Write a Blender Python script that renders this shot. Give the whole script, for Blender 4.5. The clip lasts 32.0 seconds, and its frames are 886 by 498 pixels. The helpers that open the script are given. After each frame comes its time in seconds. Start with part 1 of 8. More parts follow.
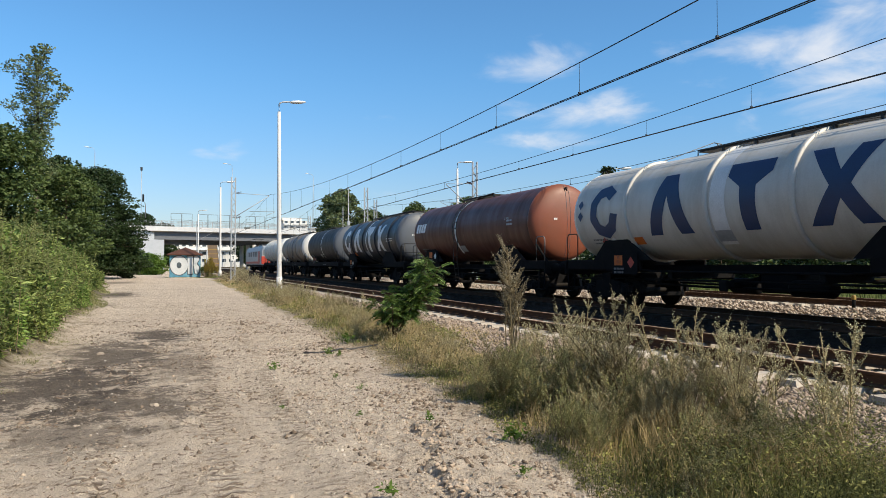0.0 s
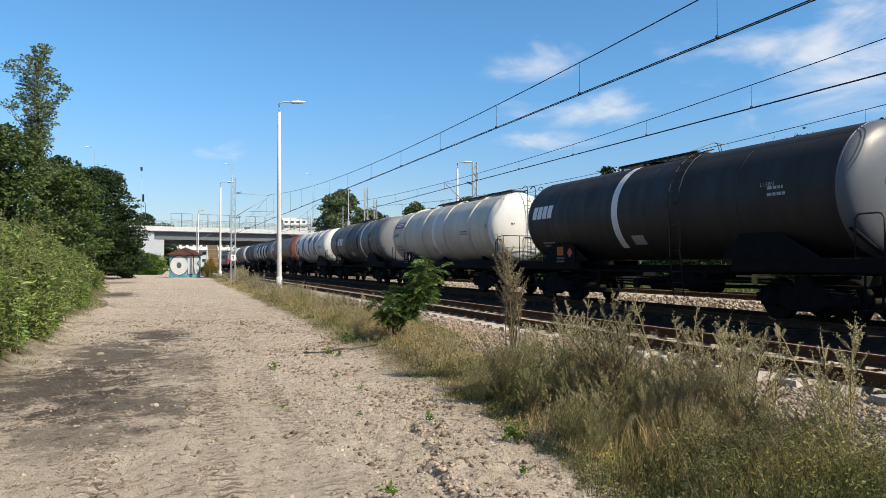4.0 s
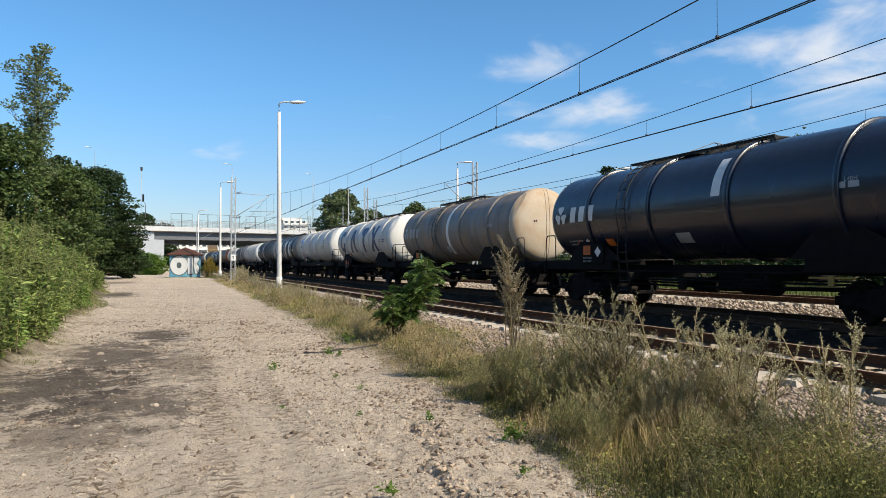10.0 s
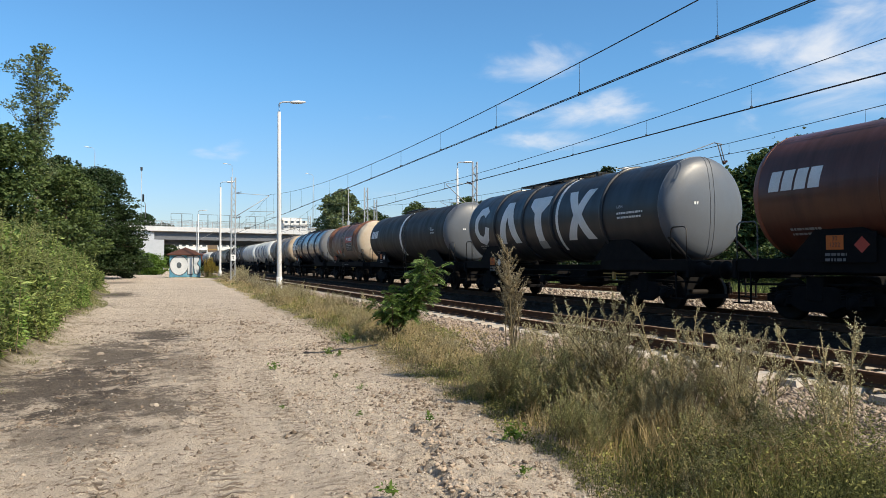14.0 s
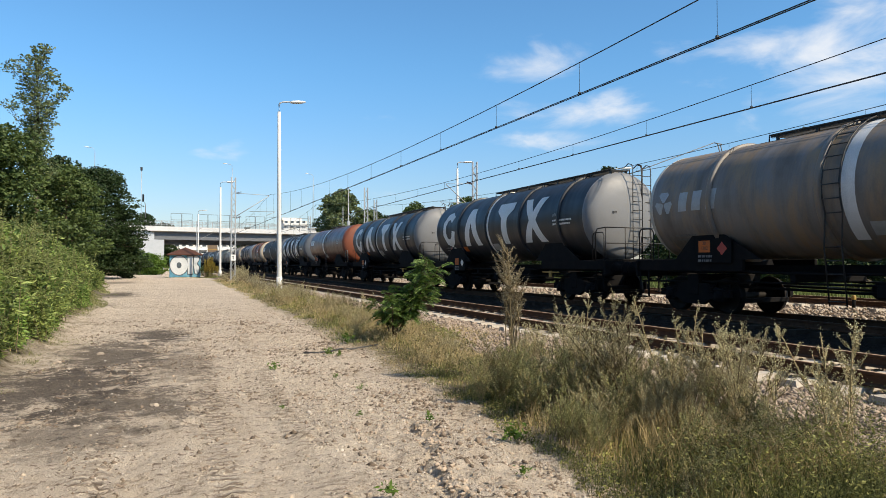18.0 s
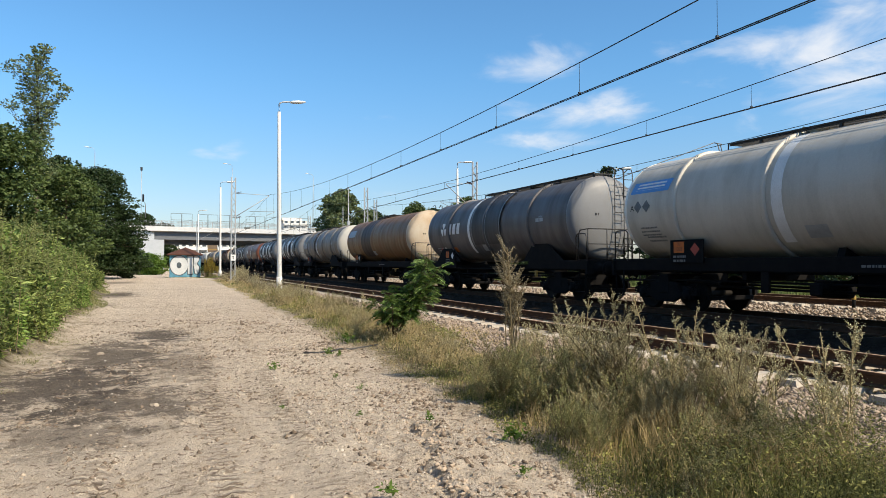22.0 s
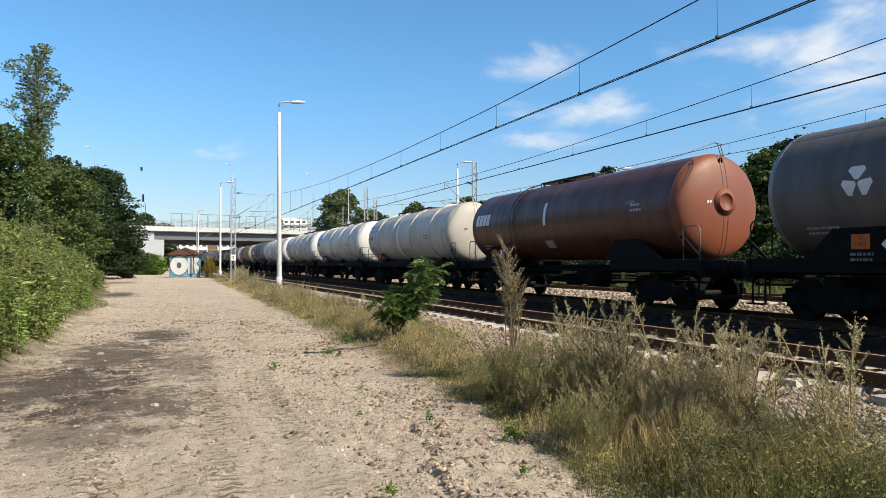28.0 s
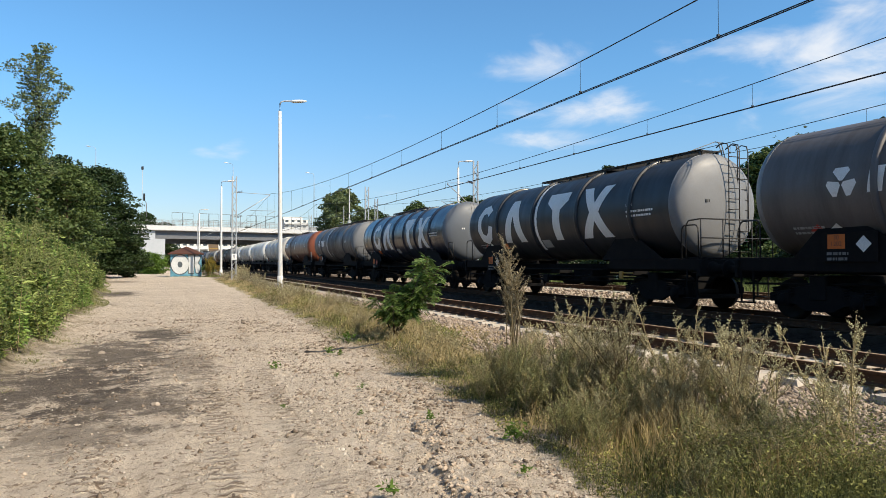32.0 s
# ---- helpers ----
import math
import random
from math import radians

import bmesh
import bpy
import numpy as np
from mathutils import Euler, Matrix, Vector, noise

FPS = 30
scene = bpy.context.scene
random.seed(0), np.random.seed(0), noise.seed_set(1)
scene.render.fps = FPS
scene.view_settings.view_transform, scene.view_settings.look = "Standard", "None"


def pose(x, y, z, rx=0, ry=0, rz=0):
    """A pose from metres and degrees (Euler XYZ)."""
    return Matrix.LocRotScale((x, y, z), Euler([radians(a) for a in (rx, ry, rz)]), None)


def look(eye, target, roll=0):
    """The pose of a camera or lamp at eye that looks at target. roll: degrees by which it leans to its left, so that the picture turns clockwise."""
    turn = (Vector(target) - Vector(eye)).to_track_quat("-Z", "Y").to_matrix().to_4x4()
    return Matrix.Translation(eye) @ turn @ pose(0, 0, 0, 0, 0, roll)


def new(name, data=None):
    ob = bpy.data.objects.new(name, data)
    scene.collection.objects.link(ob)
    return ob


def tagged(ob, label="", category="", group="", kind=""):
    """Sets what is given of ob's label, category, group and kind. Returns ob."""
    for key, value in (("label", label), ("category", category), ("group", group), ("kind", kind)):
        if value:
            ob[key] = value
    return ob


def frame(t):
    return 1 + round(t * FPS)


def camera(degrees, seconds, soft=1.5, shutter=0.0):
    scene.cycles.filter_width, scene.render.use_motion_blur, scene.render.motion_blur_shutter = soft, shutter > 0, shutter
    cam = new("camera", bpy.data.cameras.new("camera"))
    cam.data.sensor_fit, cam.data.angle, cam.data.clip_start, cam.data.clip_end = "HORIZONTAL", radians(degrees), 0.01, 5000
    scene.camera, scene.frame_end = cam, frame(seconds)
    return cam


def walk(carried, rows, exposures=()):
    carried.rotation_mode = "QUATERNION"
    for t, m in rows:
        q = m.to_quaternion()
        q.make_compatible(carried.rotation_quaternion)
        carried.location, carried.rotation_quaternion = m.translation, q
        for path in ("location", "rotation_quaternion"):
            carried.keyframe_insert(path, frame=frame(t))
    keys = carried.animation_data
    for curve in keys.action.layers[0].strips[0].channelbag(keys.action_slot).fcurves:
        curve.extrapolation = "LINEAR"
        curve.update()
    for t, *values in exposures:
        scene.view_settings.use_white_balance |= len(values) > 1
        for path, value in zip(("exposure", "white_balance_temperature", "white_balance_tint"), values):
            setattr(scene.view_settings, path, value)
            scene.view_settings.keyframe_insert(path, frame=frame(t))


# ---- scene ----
# x points across the tracks, y along them, z up; the dirt lane lies at z = 0
LENS = 65.45
EYE = (0.0, 0.0, 1.55)
cam = camera(LENS, 32.0, soft=0.4)
walk(cam, [
    (0.0, pose(*EYE, 91.22, 0, -22.245)),
    (30.4, pose(*EYE, 91.22, 0, -22.245)),
    (31.2, pose(*EYE, 91.20, 0, -22.215)),
    (32.0, pose(*EYE, 91.15, 0, -22.175)),
], exposures=[(0.0, 0.14, 7000, 10), (12.0, 0.15, 7000, 10), (18.0, 0.26, 7250, 10), (32.0, 0.27, 7250, 10)])

# ---- sky and sun ----
SUN = Vector((0.43, -0.62, 0.665)).normalized()


def make_world():
    world = bpy.data.worlds.new("sky")
    scene.world = world
    world.use_nodes = True
    nt = world.node_tree
    nt.nodes.clear()
    out = nt.nodes.new("ShaderNodeOutputWorld")
    bg = nt.nodes.new("ShaderNodeBackground")
    sky = nt.nodes.new("ShaderNodeTexSky")
    sky.sky_type = "NISHITA"
    sky.sun_disc = False
    sky.sun_elevation = math.asin(SUN.z)
    sky.sun_rotation = math.atan2(SUN.x, SUN.y)
    sky.air_density, sky.dust_density, sky.ozone_density = 1.0, 0.6, 1.6
    bg.inputs["Strength"].default_value = 0.135
    # thin fair-weather clouds in the sky, by direction
    co = nt.nodes.new("ShaderNodeTexCoord")
    mapping = nt.nodes.new("ShaderNodeMapping")
    mapping.inputs["Scale"].default_value = (5.0, 5.0, 13.0)
    nt.links.new(co.outputs["Generated"], mapping.inputs["Vector"])
    nz = nt.nodes.new("ShaderNodeTexNoise")
    nz.inputs["Scale"].default_value = 1.6
    nz.inputs["Detail"].default_value = 9.0
    nz.inputs["Roughness"].default_value = 0.55
    nz.inputs["Distortion"].default_value = 0.35
    nt.links.new(mapping.outputs["Vector"], nz.inputs["Vector"])
    total = None
    for way, width, thin, amount in CLOUDS:
        sub = nt.nodes.new("ShaderNodeVectorMath")
        sub.operation = "SUBTRACT"
        nt.links.new(co.outputs["Generated"], sub.inputs[0])
        sub.inputs[1].default_value = Vector(way).normalized()
        sc = nt.nodes.new("ShaderNodeVectorMath")
        sc.operation = "MULTIPLY"
        nt.links.new(sub.outputs[0], sc.inputs[0])
        sc.inputs[1].default_value = (1 / width, 1 / width, 1 / thin)
        ln = nt.nodes.new("ShaderNodeVectorMath")
        ln.operation = "LENGTH"
        nt.links.new(sc.outputs[0], ln.inputs[0])
        mr = nt.nodes.new("ShaderNodeMapRange")
        mr.interpolation_type = "SMOOTHSTEP"
        mr.inputs["From Min"].default_value = 1.0
        mr.inputs["From Max"].default_value = 0.0
        mr.inputs["To Max"].default_value = amount
        nt.links.new(ln.outputs["Value"], mr.inputs["Value"])
        if total is None:
            total = mr.outputs[0]
        else:
            add = nt.nodes.new("ShaderNodeMath")
            add.operation = "MAXIMUM"
            nt.links.new(total, add.inputs[0])
            nt.links.new(mr.outputs[0], add.inputs[1])
            total = add.outputs[0]
    # cloud density: noise above a threshold that falls where a cloud lies
    thr = nt.nodes.new("ShaderNodeMath")
    thr.operation = "MULTIPLY_ADD"
    nt.links.new(total, thr.inputs[0])
    thr.inputs[1].default_value = 0.42
    thr.inputs[2].default_value = -0.66
    dens = nt.nodes.new("ShaderNodeMath")
    dens.operation = "ADD"
    nt.links.new(nz.outputs["Fac"], dens.inputs[0])
    nt.links.new(thr.outputs[0], dens.inputs[1])
    cl = nt.nodes.new("ShaderNodeMapRange")
    cl.interpolation_type = "SMOOTHSTEP"
    cl.inputs["From Min"].default_value = 0.0
    cl.inputs["From Max"].default_value = 0.42
    cl.inputs["To Max"].default_value = 0.84
    nt.links.new(dens.outputs[0], cl.inputs["Value"])
    mix = nt.nodes.new("ShaderNodeMix")
    mix.data_type = "RGBA"
    nt.links.new(cl.outputs[0], mix.inputs["Factor"])
    tint = nt.nodes.new("ShaderNodeMix")
    tint.data_type = "RGBA"
    tint.blend_type = "MULTIPLY"
    tint.inputs["Factor"].default_value = 1.0
    # the sky pales towards the horizon
    sep = nt.nodes.new("ShaderNodeSeparateXYZ")
    nt.links.new(co.outputs["Generated"], sep.inputs[0])
    rise = nt.nodes.new("ShaderNodeMapRange")
    rise.interpolation_type = "SMOOTHSTEP"
    rise.inputs["From Min"].default_value, rise.inputs["From Max"].default_value = -0.02, 0.30
    nt.links.new(sep.outputs[2], rise.inputs["Value"])
    grade = nt.nodes.new("ShaderNodeMix")
    grade.data_type = "RGBA"
    nt.links.new(rise.outputs[0], grade.inputs["Factor"])
    grade.inputs["A"].default_value = SKY_LOW
    grade.inputs["B"].default_value = SKY_HIGH
    over = nt.nodes.new("ShaderNodeMapRange")
    over.interpolation_type = "SMOOTHSTEP"
    over.inputs["From Min"].default_value, over.inputs["From Max"].default_value = 0.38, 0.8
    nt.links.new(sep.outputs[2], over.inputs["Value"])
    zenith = nt.nodes.new("ShaderNodeMix")
    zenith.data_type = "RGBA"
    nt.links.new(over.outputs[0], zenith.inputs["Factor"])
    nt.links.new(grade.outputs["Result"], zenith.inputs["A"])
    zenith.inputs["B"].default_value = SKY_TOP
    nt.links.new(zenith.outputs["Result"], tint.inputs["B"])
    nt.links.new(sky.outputs[0], tint.inputs["A"])
    nt.links.new(tint.outputs["Result"], mix.inputs["A"])
    mix.inputs["B"].default_value = (5.6, 6.0, 6.7, 1)
    nt.links.new(mix.outputs["Result"], bg.inputs["Color"])
    nt.links.new(bg.outputs[0], out.inputs[0])


SKY_LOW, SKY_HIGH, SKY_TOP = (0.66, 0.71, 0.88, 1), (0.51, 0.96, 1.27, 1), (0.80, 0.92, 0.96, 1)
CLOUDS = [
    ((0.745, 0.612, 0.266), 0.24, 0.078, 1.08),
    ((0.800, 0.530, 0.290), 0.24, 0.100, 1.1),
    ((0.760, 0.600, 0.240), 0.42, 0.13, 0.74),
    ((0.545, 0.810, 0.215), 0.20, 0.048, 0.96),
    ((0.493, 0.825, 0.277), 0.13, 0.055, 0.68),
    ((0.520, 0.840, 0.175), 0.16, 0.030, 0.72),
    ((0.070, 0.985, 0.158), 0.10, 0.030, 0.50),
    ((0.250, 0.960, 0.10), 0.22, 0.04, 0.4),
    ((-0.6, -0.5, 0.45), 0.4, 0.15, 0.9),
    ((0.7, -0.6, 0.3), 0.3, 0.1, 0.8),
]
make_world()
sun_data = bpy.data.lights.new("sun", "SUN")
sun_data.energy = 5.0
sun_data.angle = radians(0.55)
sun_data.color = (1.0, 0.90, 0.74)
sun = new("sun", sun_data)
sun.matrix_world = look(SUN * 60, (0, 0, 0))


# ---- materials ----
def ramp_node(nt, source, stops):
    r = nt.nodes.new("ShaderNodeValToRGB")
    els = r.color_ramp.elements
    while len(els) < len(stops):
        els.new(0.5)
    for e, (p, c) in zip(els, stops):
        e.position = p
        e.color = (*c, 1)
    nt.links.new(source, r.inputs[0])
    return r.outputs[0]


def tex_noise(nt, vec, scale, detail=4.0, rough=0.55, dist=0.0):
    n = nt.nodes.new("ShaderNodeTexNoise")
    n.inputs["Scale"].default_value = scale
    n.inputs["Detail"].default_value = detail
    n.inputs["Roughness"].default_value = rough
    n.inputs["Distortion"].default_value = dist
    if vec is not None:
        nt.links.new(vec, n.inputs["Vector"])
    return n.outputs["Fac"]


def mapped(nt, scale=(1, 1, 1), kind="Object"):
    co = nt.nodes.new("ShaderNodeTexCoord")
    m = nt.nodes.new("ShaderNodeMapping")
    m.inputs["Scale"].default_value = scale
    nt.links.new(co.outputs[kind], m.inputs["Vector"])
    return m.outputs[0]


def blend(nt, fac, a, b, mode="MIX"):
    m = nt.nodes.new("ShaderNodeMix")
    m.data_type = "RGBA"
    m.blend_type = mode
    for sock, val in (("Factor", fac), ("A", a), ("B", b)):
        if isinstance(val, (int, float)):
            m.inputs[sock].default_value = val
        elif isinstance(val, tuple):
            m.inputs[sock].default_value = (*val[:3], 1)
        else:
            nt.links.new(val, m.inputs[sock])
    return m.outputs["Result"]


def math_node(nt, op, a, b):
    m = nt.nodes.new("ShaderNodeMath")
    m.operation = op
    for i, val in enumerate((a, b)):
        if isinstance(val, (int, float)):
            m.inputs[i].default_value = val
        else:
            nt.links.new(val, m.inputs[i])
    return m.outputs[0]


def start_mat(name, rough=0.6, metal=0.0):
    m = bpy.data.materials.new(name)
    m.use_nodes = True
    nt = m.node_tree
    b = nt.nodes["Principled BSDF"]
    b.inputs["Roughness"].default_value = rough
    b.inputs["Metallic"].default_value = metal
    return m, nt, b


def bump(nt, b, height, strength=0.3, dist=0.02):
    n = nt.nodes.new("ShaderNodeBump")
    n.inputs["Strength"].default_value = strength
    n.inputs["Distance"].default_value = dist
    nt.links.new(height, n.inputs["Height"])
    nt.links.new(n.outputs[0], b.inputs["Normal"])


def worn(name, base, second, scale=3.0, rough=0.6, metal=0.0, bumped=0.15, vary=0.0):
    """A paint, metal, concrete or stone surface with stains at two scales."""
    m, nt, b = start_mat(name, rough, metal)
    if rough > 0.65:
        b.inputs["Specular IOR Level"].default_value = 0.15
    v = mapped(nt)
    big = ramp_node(nt, tex_noise(nt, v, scale, 6, 0.6), [(0.35, base), (0.72, second)])
    fine = tex_noise(nt, v, scale * 14, 4, 0.6)
    col = blend(nt, 0.35, big, ramp_node(nt, fine, [(0.3, tuple(c * 0.6 for c in base)), (0.7, tuple(min(1, c * 1.25) for c in base))]))
    if vary:
        info = nt.nodes.new("ShaderNodeObjectInfo")
        hsv = nt.nodes.new("ShaderNodeHueSaturation")
        nt.links.new(col, hsv.inputs["Color"])
        nt.links.new(math_node(nt, "ADD", math_node(nt, "MULTIPLY", info.outputs["Random"], vary), 1 - vary / 2), hsv.inputs["Value"])
        col = hsv.outputs[0]
    nt.links.new(col, b.inputs["Base Color"])
    bump(nt, b, fine, bumped, 0.01)
    return m


def foliage(name, dark, light, trans=0.25, rough=0.55, patchy=False, vary=0.0):
    """Leaves: colour varies from leaf to leaf, and some light passes through."""
    m, nt, b = start_mat(name, rough)
    geo = nt.nodes.new("ShaderNodeNewGeometry")
    col = ramp_node(nt, geo.outputs["Random Per Island"], [(0.0, dark), (0.55, tuple((a + c) / 2 for a, c in zip(dark, light))), (1.0, light)])
    b.inputs["Specular IOR Level"].default_value = 0.3
    big = tex_noise(nt, mapped(nt), 0.6 if not patchy else 1.4, 3)
    if patchy:
        big = math_node(nt, "MULTIPLY", ramp_node(nt, big, [(0.42, (0, 0, 0)), (0.66, (1, 1, 1))]), 0.45)
    col = blend(nt, big, col, tuple(c * 0.75 for c in dark))
    if vary:
        info = nt.nodes.new("ShaderNodeObjectInfo")
        hsv = nt.nodes.new("ShaderNodeHueSaturation")
        nt.links.new(col, hsv.inputs["Color"])
        nt.links.new(math_node(nt, "ADD", math_node(nt, "MULTIPLY", info.outputs["Random"], vary), 1 - vary * 0.55), hsv.inputs["Value"])
        col = hsv.outputs[0]
    nt.links.new(col, b.inputs["Base Color"])
    tr = nt.nodes.new("ShaderNodeBsdfTranslucent")
    nt.links.new(col, tr.inputs["Color"])
    mix = nt.nodes.new("ShaderNodeMixShader")
    mix.inputs[0].default_value = trans
    nt.links.new(b.outputs[0], mix.inputs[1])
    nt.links.new(tr.outputs[0], mix.inputs[2])
    nt.links.new(mix.outputs[0], nt.nodes["Material Output"].inputs[0])
    return m


def tank_paint(name, base, grime, amount=0.5, rough=0.45, rust=None, rust_amount=0.0, gloss=0.0, bleach=None):
    """Tank paint: broad staining, streaks that run down the shell, brake dust, rust."""
    m, nt, b = start_mat(name, rough)
    v = mapped(nt)
    streak = tex_noise(nt, mapped(nt, (0.5, 2.2, 0.35)), 1.2, 6, 0.62)
    cloud = tex_noise(nt, v, 0.55, 5, 0.6)
    fac = math_node(nt, "MULTIPLY", streak, cloud)
    mask = nt.nodes.new("ShaderNodeMapRange")
    mask.inputs["From Min"].default_value = 0.19
    mask.inputs["From Max"].default_value = 0.35
    mask.inputs["To Max"].default_value = amount
    nt.links.new(fac, mask.inputs["Value"])
    col = blend(nt, mask.outputs[0], base, grime)
    if rust:
        rn = tex_noise(nt, mapped(nt, (0.6, 1.6, 0.5)), 1.1, 8, 0.68, 0.4)
        rm = nt.nodes.new("ShaderNodeMapRange")
        rm.inputs["From Min"].default_value = 0.62 - 0.3 * rust_amount
        rm.inputs["From Max"].default_value = 0.80 - 0.3 * rust_amount
        rm.inputs["To Max"].default_value = 0.9
        nt.links.new(rn, rm.inputs["Value"])
        col = blend(nt, rm.outputs[0], col, rust)
    if bleach:
        co = nt.nodes.new("ShaderNodeSeparateXYZ")
        nt.links.new(v, co.inputs[0])
        low = nt.nodes.new("ShaderNodeMapRange")
        low.inputs["From Min"].default_value, low.inputs["From Max"].default_value = 0.20, -0.55
        nt.links.new(math_node(nt, "ADD", co.outputs[2], math_node(nt, "MULTIPLY", math_node(nt, "SUBTRACT", streak, 0.5), 3.2)), low.inputs["Value"])
        col = blend(nt, math_node(nt, "MULTIPLY", low.outputs[0], 0.8), col, bleach)
    fine = tex_noise(nt, v, 26.0, 4, 0.6)
    col = blend(nt, 0.22, col, ramp_node(nt, fine, [(0.3, tuple(c * 0.55 for c in base)), (0.75, base)]))
    nt.links.new(col, b.inputs["Base Color"])
    nt.links.new(ramp_node(nt, streak, [(0.3, (rough - 0.1,) * 3), (0.8, (min(1, rough + 0.3),) * 3)]), b.inputs["Roughness"])
    b.inputs["Coat Weight"].default_value = gloss
    b.inputs["Coat Roughness"].default_value = 0.14
    bump(nt, b, cloud, 0.03, 0.05)
    return m


MAT = {}
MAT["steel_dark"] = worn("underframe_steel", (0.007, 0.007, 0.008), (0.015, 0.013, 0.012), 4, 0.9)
MAT["steel_grey"] = worn("grey_steel", (0.16, 0.17, 0.18), (0.09, 0.085, 0.08), 5, 0.6)
MAT["girder"] = worn("grey_girder_paint", (0.13, 0.14, 0.16), (0.10, 0.105, 0.115), 1.5, 0.6)
MAT["galv"] = worn("galvanised_steel", (0.42, 0.44, 0.46), (0.30, 0.31, 0.32), 6, 0.5, 0.3)
# rusty rails: web darkened for shade, head paled for sunlight
MAT["rail_rust"] = worn("rusty_rail", (0.115, 0.062, 0.038), (0.06, 0.035, 0.024), 8, 0.95)
MAT["rail_head"] = worn("rusty_rail_head", (0.54, 0.39, 0.27), (0.34, 0.23, 0.155), 8, 0.7)
# head of the train's own rails, darkened with the train's shade
MAT["rail_shaded"] = worn("shaded_rail_head", (0.10, 0.078, 0.062), (0.07, 0.05, 0.04), 8, 0.7)
MAT["sleeper"] = worn("concrete_sleeper", (0.54, 0.49, 0.43), (0.33, 0.28, 0.225), 4, 0.9, vary=0.3)
MAT["concrete"] = worn("weathered_concrete", (0.56, 0.54, 0.50), (0.42, 0.40, 0.37), 2, 0.85)
MAT["post"] = worn("pale_lamp_post", (0.66, 0.66, 0.65), (0.54, 0.54, 0.53), 2, 0.8)
MAT["white_paint"] = worn("white_paint", (0.78, 0.79, 0.79), (0.66, 0.66, 0.64), 3, 0.5, bumped=0.04)
MAT["blue_paint"] = worn("blue_lettering", (0.012, 0.044, 0.130), (0.012, 0.036, 0.10), 3, 0.5, bumped=0.03)
MAT["sky_blue"] = worn("light_blue_sign", (0.09, 0.33, 0.72), (0.08, 0.28, 0.6), 3, 0.5, bumped=0.03)
MAT["orange"] = worn("orange_plate", (0.62, 0.14, 0.013), (0.45, 0.11, 0.014), 5, 0.6, bumped=0.03)
MAT["red"] = worn("red_paint", (0.50, 0.055, 0.035), (0.36, 0.05, 0.03), 5, 0.5, bumped=0.03)
MAT["yellow"] = worn("yellow_lever", (0.40, 0.25, 0.05), (0.26, 0.17, 0.05), 5, 0.5, bumped=0.03)
MAT["black"] = worn("black_paint", (0.018, 0.018, 0.02), (0.035, 0.033, 0.03), 5, 0.55)
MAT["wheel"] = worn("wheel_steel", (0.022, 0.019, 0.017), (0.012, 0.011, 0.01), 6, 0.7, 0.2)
# sleepers under the train, its shade painted into their colour
MAT["shade_sleeper"] = worn("shade_sleeper", (0.055, 0.042, 0.033), (0.03, 0.025, 0.02), 5, 0.9)
MAT["wire"] = worn("copper_wire", (0.05, 0.055, 0.06), (0.03, 0.03, 0.03), 6, 0.6, 0.3)
MAT["insulator"] = worn("brown_insulator", (0.09, 0.035, 0.025), (0.05, 0.02, 0.02), 6, 0.25)
MAT["bark"] = worn("bark", (0.10, 0.075, 0.055), (0.055, 0.042, 0.033), 6, 0.9, bumped=0.6)
MAT["stone"] = worn("field_stone", (0.36, 0.30, 0.24), (0.22, 0.18, 0.15), 9, 0.9, vary=0.7)
MAT["leaf_dark"] = foliage("dark_leaves", (0.022, 0.044, 0.014), (0.065, 0.11, 0.032))
MAT["leaf_mid"] = foliage("green_leaves", (0.062, 0.105, 0.030), (0.19, 0.245, 0.080))
MAT["leaf_grey"] = foliage("poplar_leaves", (0.085, 0.125, 0.055), (0.27, 0.32, 0.15), 0.35, patchy=True)
MAT["leaf_bright"] = foliage("fresh_leaves", (0.085, 0.17, 0.025), (0.22, 0.33, 0.06), 0.35)
MAT["grass"] = foliage("green_grass", (0.08, 0.10, 0.028), (0.40, 0.395, 0.155), 0.3, patchy=True)
MAT["straw"] = foliage("dry_grass", (0.36, 0.28, 0.13), (0.78, 0.62, 0.36), 0.3, patchy=True)
MAT["goldenrod"] = foliage("goldenrod_plumes", (0.30, 0.24, 0.05), (0.75, 0.57, 0.12), 0.35)
MAT["dry_herb"] = foliage("dry_herbs", (0.08, 0.068, 0.036), (0.58, 0.50, 0.30), 0.35, patchy=True)
MAT["seed_head"] = foliage("dry_seed_heads", (0.26, 0.22, 0.14), (0.74, 0.66, 0.47), 0.4)
MAT["weed"] = foliage("mugwort", (0.18, 0.165, 0.08), (0.92, 0.84, 0.54), 0.4, patchy=True, vary=0.8)
MAT["herb"] = foliage("green_herbs", (0.12, 0.135, 0.036), (0.50, 0.49, 0.17), 0.4, patchy=True)
MAT["nettle"] = foliage("nettle_leaves", (0.035, 0.085, 0.016), (0.33, 0.47, 0.12), 0.4, patchy=True, vary=0.9)
MAT["bank_herb"] = foliage("bank_herb_leaves", (0.055, 0.085, 0.022), (0.44, 0.53, 0.17), 0.4, patchy=True, vary=0.9)
MAT["weed_green"] = foliage("dark_weeds", (0.025, 0.034, 0.012), (0.29, 0.31, 0.12), 0.35, patchy=True)
MAT["weed_leaf"] = foliage("leafy_weed", (0.06, 0.066, 0.028), (0.60, 0.59, 0.28), 0.35, patchy=True, vary=0.7)
MAT["leaf_locust"] = foliage("locust_leaves", (0.05, 0.115, 0.024), (0.20, 0.31, 0.072), 0.3, patchy=True)
MAT["flower"] = foliage("greenish_plumes", (0.18, 0.21, 0.07), (0.36, 0.39, 0.16), 0.3)


